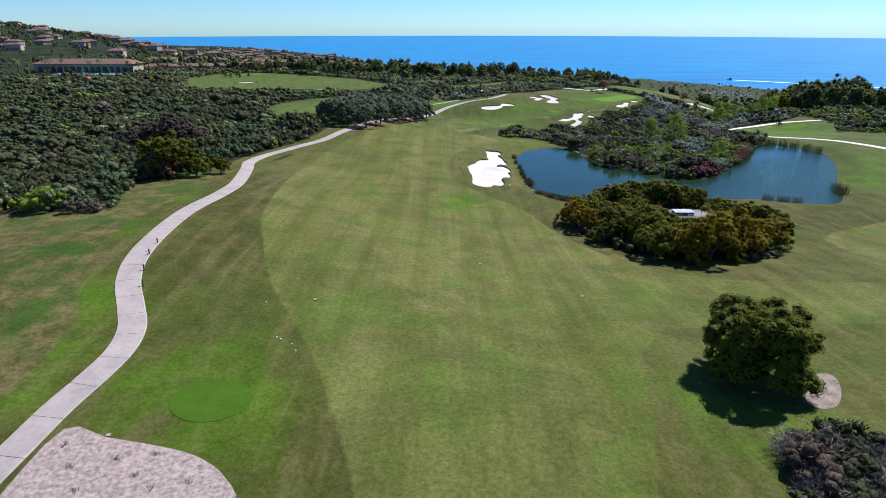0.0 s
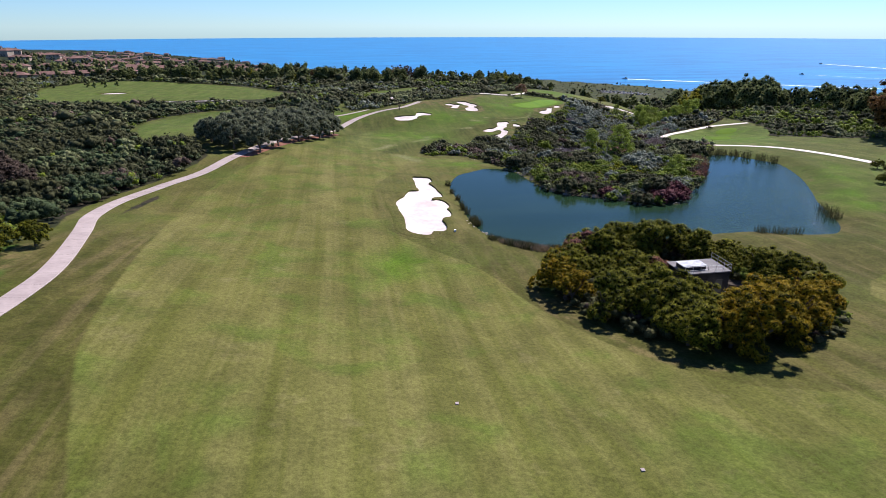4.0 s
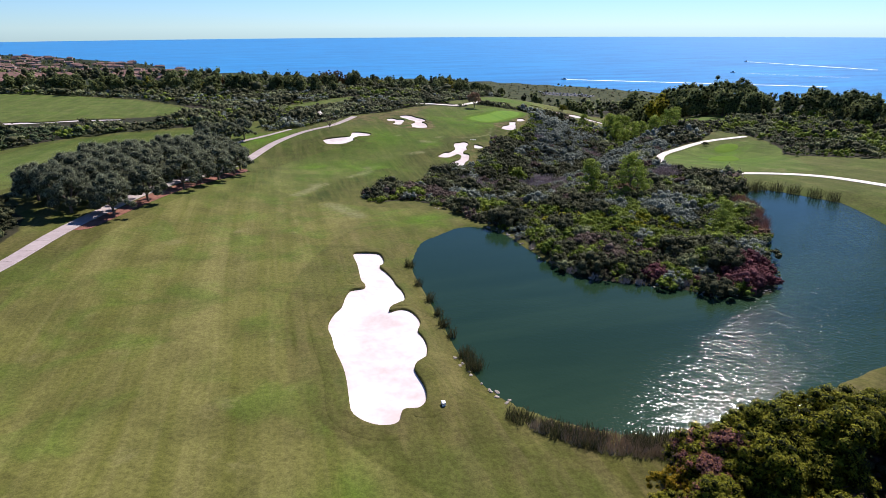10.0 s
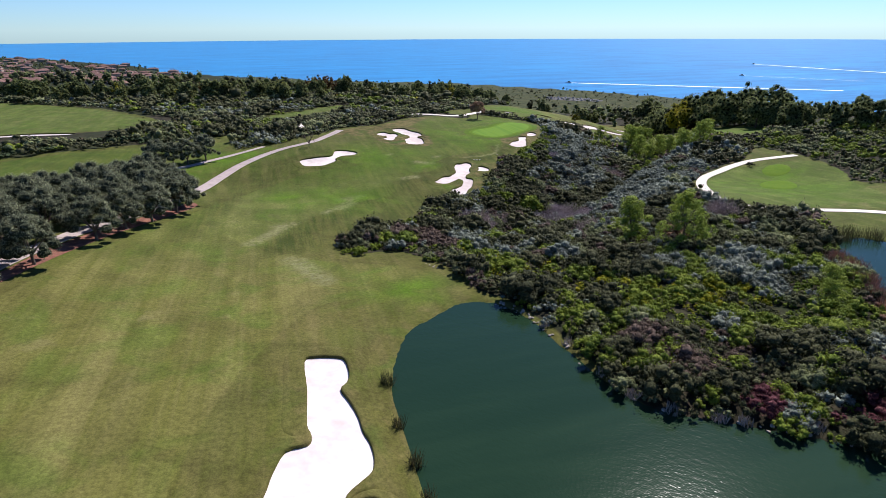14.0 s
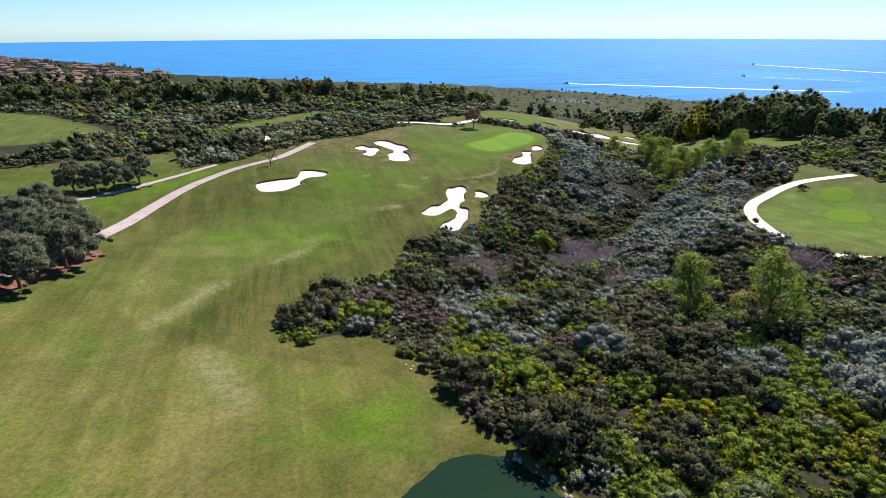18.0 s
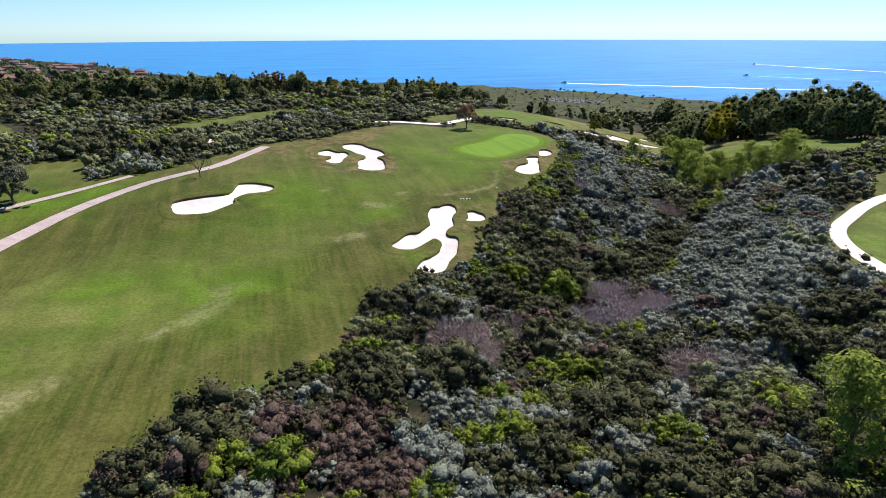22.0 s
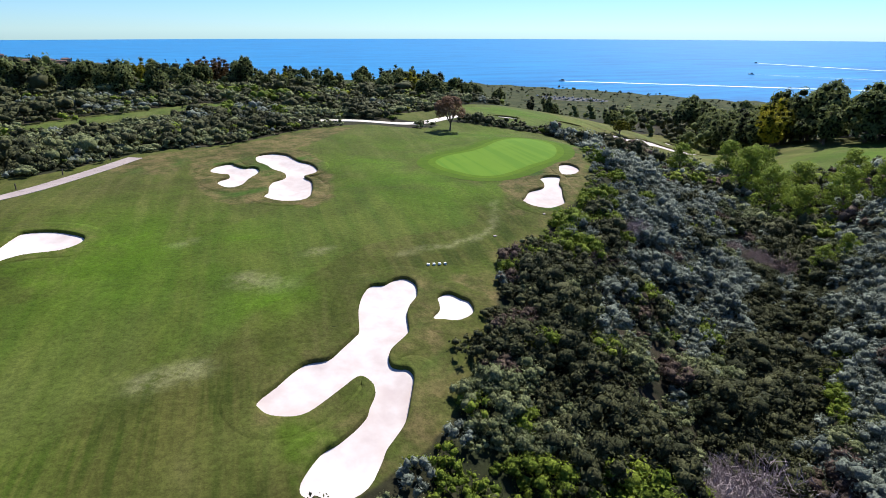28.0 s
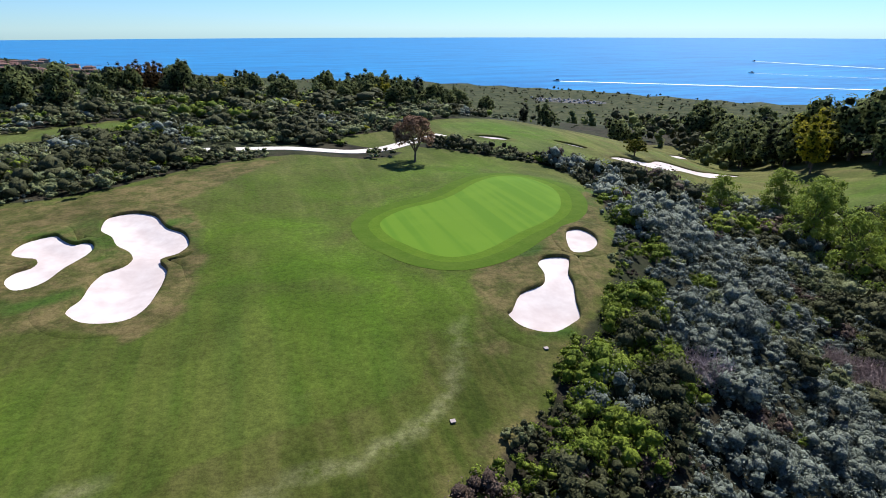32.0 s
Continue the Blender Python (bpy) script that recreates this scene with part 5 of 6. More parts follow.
for k, (kind, leaf) in enumerate((("sage", LEAF_SAGE), ("green", LEAF_GREEN), ("dark", LEAF_DARK), ("brown", LEAF_BROWN), ("flower", FLOWER), ("red", LEAF_RED), ("olive", LEAF_SCRUB), ("rosy", LEAF_PINK), ("west", LEAF_WEST))):
    shapes, coarse, best, crude = [], [], [], []
    for j in range(5):
        rng = np.random.default_rng(100 + 10 * k + j)
        for lumps, per, leaf_size, ball, own in ((22, 42, 0.042, (ROUND_V, ROUND_F), best), (12, 20, 0.06, (ROUND_V, ROUND_F), shapes), (7, 12, 0.085, (ROUND_V, ROUND_F), coarse), (5, 8, 0.11, (ROUND_V, ROUND_F), crude)):
            far, about = np.sqrt(rng.uniform(0, 1, lumps)) * 0.78, rng.uniform(0, 2 * math.pi, lumps)
            c = np.stack([far * np.cos(about), far * np.sin(about), 0.72 * np.sqrt(np.clip(1 - far * far, 0.05, 1)) * rng.uniform(0.6, 1.15, lumps)], 1)
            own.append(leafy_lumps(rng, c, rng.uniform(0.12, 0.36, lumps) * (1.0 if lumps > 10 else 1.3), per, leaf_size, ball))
    SPECIES[kind] = (leaf, shapes, coarse, best, crude)
twig_shapes = []
for j in range(3):
    rng = np.random.default_rng(200 + j)
    d = rng.normal(size=(110, 3))
    d[:, 2] = np.abs(d[:, 2]) * 0.8 + 0.25
    d /= np.linalg.norm(d, axis=1, keepdims=True)
    tip = d * rng.uniform(0.6, 1.05, (110, 1))
    side = tip[rng.integers(0, 110, 420)] * rng.uniform(0.5, 0.98, (420, 1))
    end = side + rng.normal(scale=0.16, size=(420, 3)) + (0, 0, 0.08)
    tuft = end[rng.integers(0, 420, 520)] * rng.uniform(0.85, 1.0, (520, 1))
    twig_shapes.append(strip_quads(rng, np.r_[d * 0.08, side, tuft], np.r_[tip, end, tuft + rng.normal(scale=0.08, size=(520, 3)) + (0, 0, 0.05)], 0.008))
SPECIES["twigs"] = (TWIG, twig_shapes, twig_shapes, twig_shapes, twig_shapes)
SPECIES["purple"] = (PURPLE_TWIG, twig_shapes, twig_shapes, twig_shapes, twig_shapes)
KINDS = {"west": "coastal_shrub", "rosy": "pink_brush", "sage": "sagebrush", "green": "green_shrub", "dark": "dark_shrub", "brown": "dry_shrub", "flower": "flowering_shrub", "red": "red_shrub", "olive": "lemonade_berry_shrub",
         "twigs": "twiggy_brush", "purple": "purple_brush"}
NAMES = {"west": ("dark blue-green coastal shrub of the western slope", "shrub"), "rosy": ("pinkish dry brush on the bank", "dry shrub"), "sage": ("silver-grey sagebrush over the ravine slope", "sagebrush"), "green": ("bright green chaparral shrub with small leaves", "shrub"), "dark": ("dense dark green chaparral shrub with small leaves", "shrub"),
         "brown": ("brownish half-dry chaparral shrub on the slope", "shrub"), "flower": ("low shrub with yellow-green flowers", "flowering shrub"), "red": ("dark wine-red shrub at the pond's edge", "shrub"),
         "olive": ("grey-green lemonade-berry shrub among the sage", "shrub"), "twigs": ("leafless grey twiggy brush of the ravine", "dry shrub"), "purple": ("leafless purplish twiggy brush of the ravine", "dry shrub")}


def clear_of(x, y, margin=1.6):
    ok = signed(x, y, POND, 3.0) > -0.3
    for line, width, _ in PATHS.values():
        ok &= line_distance(x, y, line[::4] + line[-1:]) > width / 2 + margin
    for ring in BUNKERS.values():
        ok &= signed(x, y, ring, 4.0) > 1.5
    ok &= (signed(x, y, BUNKERS["M"], 25.0) > 21) & (line_distance(x, y, PATHS["north"][0][::4]) > 4.2)
    ok &= ~((x > -335) & (x < -228) & (y > 428) & (y < 475))
    for ring in FAIRWAYS[1:]:
        ok &= signed(x, y, ring, 4.0) > 0.6
    return ok


def patches(x, y, scale, seed):
    return np.array([noise.noise(Vector((a * scale, b * scale, seed))) for a, b in zip(x, y)])


def scatter(ring, spacing, size, choose, seed, singles=0, keep=None, name="shrubs", fine=False, flat=1.0):
    """Shrubs over a ring on a shaken grid: a joined mesh for each kind, and the largest as things of their own."""
    rng = np.random.default_rng(seed)
    r = np.array(ring)
    gx, gy = np.meshgrid(np.arange(r[:, 0].min(), r[:, 0].max(), spacing), np.arange(r[:, 1].min(), r[:, 1].max(), spacing))
    x = gx.ravel() + rng.uniform(-0.5, 0.5, gx.size) * spacing
    y = gy.ravel() + rng.uniform(-0.5, 0.5, gx.size) * spacing
    ok = (signed(x, y, ring, 3.0) < np.where((y < 198) & (x > 46) & (x < 110), 1.5, 0.2)) & clear_of(x, y)
    if keep is not None:
        ok &= keep(x, y)
    x, y = x[ok], y[ok]
    z = terrain(x, y)
    scale = size * np.clip(rng.lognormal(0, 0.3, len(x)), 0.6, 1.9) * (1 + 0.6 * patches(x, y, 0.12, 3.1))
    kinds_at = choose(x, y, rng)
    scale *= np.where(y > 275, np.clip(0.74 - 0.1 * signed(x, y, ring, 5.0), 0.72, 1.0), 1.0)
    scale[(kinds_at == "twigs") | (kinds_at == "purple")] *= 1.5
    scale[kinds_at == "dark"] *= 1.35
    scale[kinds_at == "flower"] *= 0.75
    turn = rng.uniform(0, 2 * math.pi, len(x))
    large, taken = set(), {}
    for i in np.argsort(-scale):
        if len(large) < singles and taken.get(kinds_at[i], 0) < 200:
            large.add(i)
            taken[kinds_at[i]] = taken.get(kinds_at[i], 0) + 1
    shared = {}
    for kind, (material, good, coarse, best, crude) in SPECIES.items():
        shapes = crude if fine is None else good if fine else coarse
        here = [i for i in range(len(x)) if kinds_at[i] == kind]
        allv, allf, allt, base = [], [], [], 0
        for i in here:
            v, f, t = shapes[i % len(shapes)]
            if i in large:
                key = (kind, i % len(shapes))
                v, f, t = best[i % len(shapes)]
                if key not in shared:
                    shared[key] = quads_mesh(kind + "_shrub", v, f, material, True, tone=t)
                ob = tagged(new(KINDS[kind], shared[key]), *NAMES[kind], "chaparral: " + KINDS[kind].replace("_", " "))
                ob.matrix_basis = Matrix.Translation((x[i], y[i], z[i] - 0.1)) @ Matrix.Rotation(turn[i], 4, "Z") @ Matrix.Scale(scale[i], 4)
                continue
            c, s = math.cos(turn[i]), math.sin(turn[i])
            k = scale[i]
            allv.append(np.stack([(v[:, 0] * c - v[:, 1] * s) * k + x[i], (v[:, 0] * s + v[:, 1] * c) * k + y[i], v[:, 2] * k * flat * rng.uniform(0.75, 1.2) + z[i] - 0.1], 1))
            allf.append(f + base)
            allt.append(t * 0.4 + rng.uniform(0, 0.6))
            base += len(v)
        if allv:
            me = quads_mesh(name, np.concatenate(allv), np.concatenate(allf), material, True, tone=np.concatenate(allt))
            tagged(new(name, me), *NAMES[kind], kind="stuff")


def pick(x, y, rng, table):
    """Kinds by weight, in drifts. table: rows of (kind, weight, scale of its drift, seed)."""
    score = np.stack([np.log(max(wt, 1e-6)) + 5.0 * patches(x, y, sc, sd) + 1.25 * rng.gumbel(size=len(x)) for _, wt, sc, sd in table])
    best = score.argmax(0)
    return np.array([row[0] for row in table], object)[best]


def in_spots(x, y, spots):
    ok = np.zeros(len(x), bool)
    for cx, cy, r in spots:
        ok |= np.hypot(x - cx, y - cy) < r
    return ok


def ravine_kinds(x, y, rng):
    out = pick(x, y, rng, [("sage", 1.7, 0.05, 1), ("green", 0.5, 0.09, 2), ("dark", 1.0, 0.07, 3), ("brown", 0.4, 0.08, 4), ("olive", 1.0, 0.06, 5)])
    roll = rng.uniform(size=len(x))
    low = (y < 205) & ((out == "sage") | (out == "brown"))
    out[low & (roll < 0.5)] = "green"
    out[low & (roll > 0.87)] = "dark"

    def drift(kind, share, spots):
        out[in_spots(x, y, spots) & (rng.uniform(size=len(x)) < share)] = kind

    drift("sage", 0.58, [(112, 270, 20), (118, 292, 18), (100, 245, 12), (112, 308, 14), (124, 330, 14), (136, 300, 14), (104, 285, 9)])
    drift("dark", 0.5, [(28, 225, 5), (35, 234, 5), (44, 243, 4), (40, 232, 6), (48, 250, 4)])
    drift("brown", 0.25, [(28, 225, 5), (35, 234, 5), (44, 243, 5), (40, 232, 6), (60, 172, 9)])
    drift("green", 0.75, [(80, 290, 4), (88, 297, 4), (94, 302, 4), (101, 309, 4.5), (107, 318, 5), (112, 328, 5), (93, 300, 3), (97, 298, 2.5), (90, 294, 2)])
    drift("green", 0.65, [(41, 246, 3), (48, 247, 3.5), (68, 240, 4), (44, 215, 4.5), (51, 226, 2.2), (57, 214, 3.5), (33, 227, 2.2), (33, 222, 2.5), (48, 212, 4), (51, 203, 5), (57, 205, 4),
                           (51, 189, 3), (58, 189, 4.5), (64, 190, 5), (74, 187, 5), (75, 181, 4), (87, 180, 5), (83, 174, 4), (73, 176, 4), (66, 181, 5), (60, 181, 4), (26, 220, 3), (30, 222, 3)])
    drift("flower", 0.45, [(44.5, 215.5, 2.4), (43.5, 209, 3.2), (48.5, 205.7, 3), (52, 204, 2.5), (60, 188, 2), (73, 187, 2), (52, 173, 2)])
    meadow = [(46, 211, 4), (48, 205, 5), (53, 201, 5), (57, 196, 5), (60, 190, 5), (61, 184, 5), (68, 188, 6), (74, 184, 5), (54, 207, 3)]
    drift("green", 0.4, meadow)
    drift("flower", 0.42, meadow)
    drift("dark", 0.8, [(44, 197, 3), (47.5, 194, 2.6), (53, 205, 2), (58, 203, 2.2), (63, 200, 3), (66, 195, 2.2), (56, 190, 2.2), (70, 203, 4), (65, 207, 3)])
    drift("brown", 0.6, [(41.5, 197.5, 2), (40.5, 201, 1.6)])
    drift("sage", 0.55, [(82, 192, 6), (72, 196, 5), (90, 190, 5)])
    drift("sage", 0.8, [(52, 251.6, 2.5), (57.5, 227, 4.2), (48, 223, 3), (48, 216.5, 2), (62, 221, 4), (80, 184, 3)])
    drift("dark", 0.85, [(43, 237.5, 3.6), (73, 254.5, 3.6), (70, 233, 3.6), (58.5, 222.5, 2), (50.5, 219, 2.5), (36, 239.5, 3), (78, 217, 4.5), (66, 258, 4), (84, 285, 3.5), (81, 280, 3.5), (88, 288, 2.5)])
    drift("brown", 0.7, [(41.8, 223, 2.8), (39, 225.6, 2.5), (56, 211, 2.5), (52, 173, 2.5), (54.5, 170, 2.5)])
    bed = line_distance(x, y, [p[:2] for p in RAVINE])
    out[(bed < 4.5) & (y > 262) & (rng.uniform(size=len(x)) < 0.75)] = "dark"
    drift("sage", 0.68, [(108, 262, 7), (117, 270, 9), (128, 279, 10), (140, 290, 10), (152, 301, 9), (100, 251, 6), (93, 244, 6), (164, 312, 8), (104, 292, 6), (112, 300, 8), (119, 313, 8), (127, 323, 8), (97, 287, 4), (135, 333, 8), (112, 250, 5)])
    drift("purple", 0.8, [(89, 256, 4.5), (84, 255, 4), (86, 262, 4), (81.5, 253.5, 3), (78, 249.5, 3), (101, 299, 1.2)])
    drift("twigs", 0.8, [(55, 244, 4.5), (59, 247, 3), (66, 250, 3), (78, 232, 3), (128, 304, 3), (131, 300, 2.5), (101, 221, 3)])
    drift("rosy", 0.85, [(86.5, 213, 2.2), (89.5, 172, 3)])
    drift("red", 0.95, [(57.0, 161.2, 2.8), (64.2, 157.2, 2.4), (68.5, 156.2, 3.2), (72, 157.2, 3.6), (75.5, 160.5, 2.8)])
    return out


def west_kinds(x, y, rng):
    return pick(x, y, rng, [("west", 2.6, 0.03, 11), ("olive", 0.35, 0.05, 12), ("green", 0.14, 0.06, 13), ("dark", 1.8, 0.04, 14), ("brown", 0.06, 0.08, 15)])


def north_kinds(x, y, rng):
    return pick(x, y, rng, [("green", 0.35, 0.07, 21), ("olive", 1.7, 0.05, 22), ("dark", 1.5, 0.06, 23), ("sage", 0.3, 0.06, 24), ("flower", 0.03, 0.08, 25)])


near_side = lambda x, y: (y < 326) & (x < np.where(y > 262, 146, 108))
scatter(SCRUB_RINGS["ravine"], 1.7, 1.5, ravine_kinds, 1, 1100, near_side, "chaparral", True)
scatter(SCRUB_RINGS["ravine"], 1.9, 1.8, ravine_kinds, 2, 0, lambda x, y: ~near_side(x, y), "chaparral")
scatter(SCRUB_RINGS["west"], 2.3, 2.0, west_kinds, 3, 60, lambda x, y: (x > -100) & (y < 235), "chaparral")
scatter(SCRUB_RINGS["west"], 3.3, 2.7, west_kinds, 4, 0, lambda x, y: ~((x > -100) & (y < 235)), "chaparral", None, 0.75)
scatter(SCRUB_RINGS["east"], 2.2, 1.6, lambda x, y, rng: pick(x, y, rng, [("green", 1.4, 0.05, 41), ("olive", 1.6, 0.06, 42), ("dark", 0.5, 0.05, 43)]), 5, 0, None, "chaparral", None)
scatter(SCRUB_RINGS["north"], 1.8, 1.7, north_kinds, 6, 0, None, "chaparral", False, 0.8)
scatter(SCRUB_RINGS["strip"], 1.5, 1.3, north_kinds, 7, 0, None, "chaparral")
scatter([(-330, 380), (-160, 372), (-180, 440), (-153, 486), (-60, 430), (-20, 380), (8, 375), (30, 396), (60, 405), (110, 400), (140, 425), (120, 462), (20, 462), (-90, 465), (-150, 520), (-360, 470)],
        3.2, 2.6, north_kinds, 8, 0, None, "chaparral", None, 0.75)
scatter([(60, 500), (140, 480), (200, 500), (280, 520), (300, 420), (330, 300), (560, 560), (470, 740), (400, 850), (200, 1050), (0, 1150), (-100, 900), (-60, 600)], 13, 1.6, west_kinds, 9, 0, None, "coastal_scrub", None)
scatter([(-40, 340), (-22, 332), (0, 345), (22, 336), (16, 352), (12, 372), (-28, 372), (-55, 362)], 2.2, 1.9, north_kinds, 10, 0, None, "chaparral")


scatter([(-2, 330), (2, 320), (12, 319.5), (22, 333.5), (35, 346), (36, 357), (22, 358), (5, 346)], 1.8, 1.8, north_kinds, 11, 0, None, "chaparral")
place(kinds[1], [(124.5, 153, 0.55), (127, 151, 0.7), (129.5, 155, 0.65), (133, 158.5, 0.75), (131, 152, 0.8), (137, 160, 0.7), (136, 154.5, 0.8), (141, 157, 0.8), (135, 165.5, 0.5)], R)


for strip in ([(129, 250.5), (131.5, 250), (137, 257), (135.5, 259)], [(145, 265), (146, 263.6), (155, 267), (154.5, 268.6)]):
    scatter(strip, 1.1, 1.0, lambda x, y, rng: np.full(len(x), "dark", object), 13, 0, None, "chaparral", True)


# ---- pump house in the thicket ----
def pump_house():
    house = tagged(new("pump_house"), "low grey pump house with a railed roof deck", "pump house")
    x0, x1, y0, y1, deck = 45.2, 52.9, 107.6, 112.8, 1.2
    bm = bmesh.new()
    box(bm, x0 + 0.15, y0 + 0.15, -3.2, x1 - 0.15, y1 - 0.15, deck - 0.18)
    # black colour stands in for the shade on the wall
    part("wall", bm, BLACK, house, "dark shaded block wall")
    bm = bmesh.new()
    box(bm, x0, y0, deck - 0.178, x1, y1, deck, 0.03)
    part("roof_deck", bm, DECK, house, "flat grey concrete roof deck")
    for x, text in ((46.0, ""), (48.2, ""), (50.6, "")):
        bm = bmesh.new()
        box(bm, x, y0 + 0.09, -2.2, x + 1.1, y0 + 0.148, -0.1)
        part("door", bm, DARK, house)
    posts = [(x, y0 + 0.1) for x in np.linspace(x0 + 0.1, x1 - 0.1, 7)] + [(x1 - 0.1, y) for y in np.linspace(y0 + 0.1, y1 - 0.1, 4)[1:]]
    for x, y in posts:
        bm = bmesh.new()
        rod(bm, (x, y, deck), (x, y, deck + 1.05), 0.035, 0.035, 6)
        part("rail_post", bm, STEEL, house)
    for z in (0.5, 1.04):
        bm = bmesh.new()
        rod(bm, (x0 + 0.1, y0 + 0.1, deck + z), (x1 - 0.1, y0 + 0.1, deck + z), 0.025, 0.025, 6)
        part("rail", bm, STEEL, house)
        bm = bmesh.new()
        rod(bm, (x1 - 0.1, y0 + 0.1, deck + z), (x1 - 0.1, y1 - 0.1, deck + z), 0.025, 0.025, 6)
        part("rail", bm, STEEL, house)
    hatch = tagged(new("roof_hatch"), "black roof hatch with a white mottled lid on the deck", "roof hatch")
    bm = bmesh.new()
    box(bm, 45.75, 108.8, deck, 49.4, 110.9, deck + 0.62, 0.02)
    part("curb", bm, BLACK, hatch)
    bm = bmesh.new()
    box(bm, 45.65, 108.7, deck + 0.622, 49.5, 111.0, deck + 0.72, 0.03)
    part("lid", bm, LID, hatch)
    yard = [(43, 99.5), (57, 99.5), (57.5, 108), (53.5, 112), (43, 107.5)]
    v, f = fill(yard, 1.5, lambda x, y, d: terrain(x, y) + 0.05)
    tagged(new("yard", mesh_of("yard", v, f, EARTH)), "shaded bare earth service yard beside the pump house", "yard", kind="structure")
    tank = tagged(new("water_tank"), "white upright plastic water tank in the service yard", "water tank")
    z = height(51.9, 105.4)
    bm = bmesh.new()
    rod(bm, (51.9, 105.4, z), (51.9, 105.4, z + 2.15), 0.95, 0.95, 28)
    part("tank_body", bm, WHITE, tank)
    bm = bmesh.new()
    rod(bm, (51.9, 105.4, z + 2.152), (51.9, 105.4, z + 2.42), 0.95, 0.3, 28)
    part("tank_top", bm, WHITE, tank)
    bm = bmesh.new()
    rod(bm, (51.7, 105.6, z + 2.36), (51.7, 105.6, z + 2.56), 0.14, 0.14, 12)
    part("lid", bm, BLACK, tank)
    bm = bmesh.new()
    rod(bm, (52.8, 105.4, z + 0.2), (53.6, 105.1, z + 0.2), 0.06, 0.06, 8)
    rod(bm, (53.6, 105.1, z + 0.17), (53.6, 105.1, z + 1.1), 0.06, 0.06, 8)
    part("pipe", bm, STEEL, tank)
    crate = tagged(new("equipment_box"), "small white equipment box on the service yard", "equipment box")
    bm = bmesh.new()
    box(bm, 50.6, 102.2, z, 51.5, 103.0, z + 0.6, 0.04)
    part("case", bm, WHITE, crate)
    bm = bmesh.new()
    box(bm, 50.56, 102.16, z + 0.602, 51.54, 103.04, z + 0.7, 0.03)
    part("lid", bm, WHITE, crate)


pump_house()


# ---- houses of the town ----
def gable_roof(x0, y0, x1, y1, z, rise, over):
    x0, y0, x1, y1 = x0 - over, y0 - over, x1 + over, y1 + over
    ym, hip = (y0 + y1) / 2, (y1 - y0) * 0.42
    v = [(x0, y0, z), (x1, y0, z), (x1, y1, z), (x0, y1, z), (x0 + hip, ym, z + rise), (x1 - hip, ym, z + rise), (x0, y0, z - 0.25), (x1, y0, z - 0.25), (x1, y1, z - 0.25), (x0, y1, z - 0.25)]
    f = [(0, 1, 5, 4), (1, 2, 5), (2, 3, 4, 5), (3, 0, 4), (1, 0, 6, 7), (2, 1, 7, 8), (3, 2, 8, 9), (0, 3, 9, 6), (9, 8, 7, 6)]
    return v, f


def house(long, deep, storeys, text, group):
    h = tagged(new("house"), text, "house", group)
    tall_wall = 3.0 * storeys
    bm = bmesh.new()
    box(bm, -long / 2, -deep / 2, -3, long / 2, deep / 2, tall_wall)
    part("wall", bm, STUCCO, h)
    child("roof", mesh_of("roof", *gable_roof(-long / 2, -deep / 2, long / 2, deep / 2, tall_wall + 0.26, deep * 0.2, 0.6), TILE), h, "red clay tile hip roof")
    for level in range(storeys):
        for k in range(int(long // 4)):
            x = -long / 2 + 2 + k * 4
            bm = bmesh.new()
            box(bm, x - 0.7, -deep / 2 - 0.06, level * 3 + 0.9, x + 0.7, -deep / 2 - 0.01, level * 3 + 2.3)
            part("window", bm, DARK, h)
    bm = bmesh.new()
    box(bm, long * 0.2, -0.5, tall_wall, long * 0.2 + 1.0, 0.5, tall_wall + deep * 0.2 + 1.2, 0.05)
    part("chimney", bm, STUCCO, h)
    return h


def settle(template, spots):
    for k, (x, y, turn) in enumerate(spots):
        m = pose(x, y, height(x, y), 0, 0, turn)
        if k:
            copy_thing(template, m)
        else:
            first = m
    template.matrix_basis = first


villas = house(26, 10, 1, "long low villa with a red tile roof behind the fairway", "villas by the golf course")
settle(villas, [(-232, 505, 12), (-205, 512, 12), (-188, 520, 14), (-168, 532, 15), (-272, 598, 10), (-243, 612, 12), (-214, 600, 12), (-160, 566, 10), (-176, 585, 15), (-140, 575, 14)])
big_villa = house(22, 14, 2, "large red-roofed house beyond the tree belt", "villas by the golf course")
settle(big_villa, [(-108, 838, 20), (-92, 846, -10), (-27, 791, 15), (-12, 800, 30), (-250, 850, 10), (-232, 862, 12), (-268, 838, 20), (-160, 760, -5)])
R2 = np.random.default_rng(21)
homes, small = [], []
while len(homes) < 150:
    x, y = R2.uniform(-700, -60), R2.uniform(640, 1650)
    if -0.6 * y < x < -0.11 * y:
        homes.append((x, y, R2.uniform(-30, 40)))
homes += [(R2.uniform(-1250, -640), R2.uniform(860, 1350), R2.uniform(-20, 40)) for _ in range(60)]
two = [house(16, 11, 2, "red-roofed house in the hillside town above the sea", "houses of the town"), house(20, 10, 1, "low tile-roofed house in the hillside town", "houses of the town")]
for t, own in zip(two, deal(homes, 2)):
    settle(t, own)


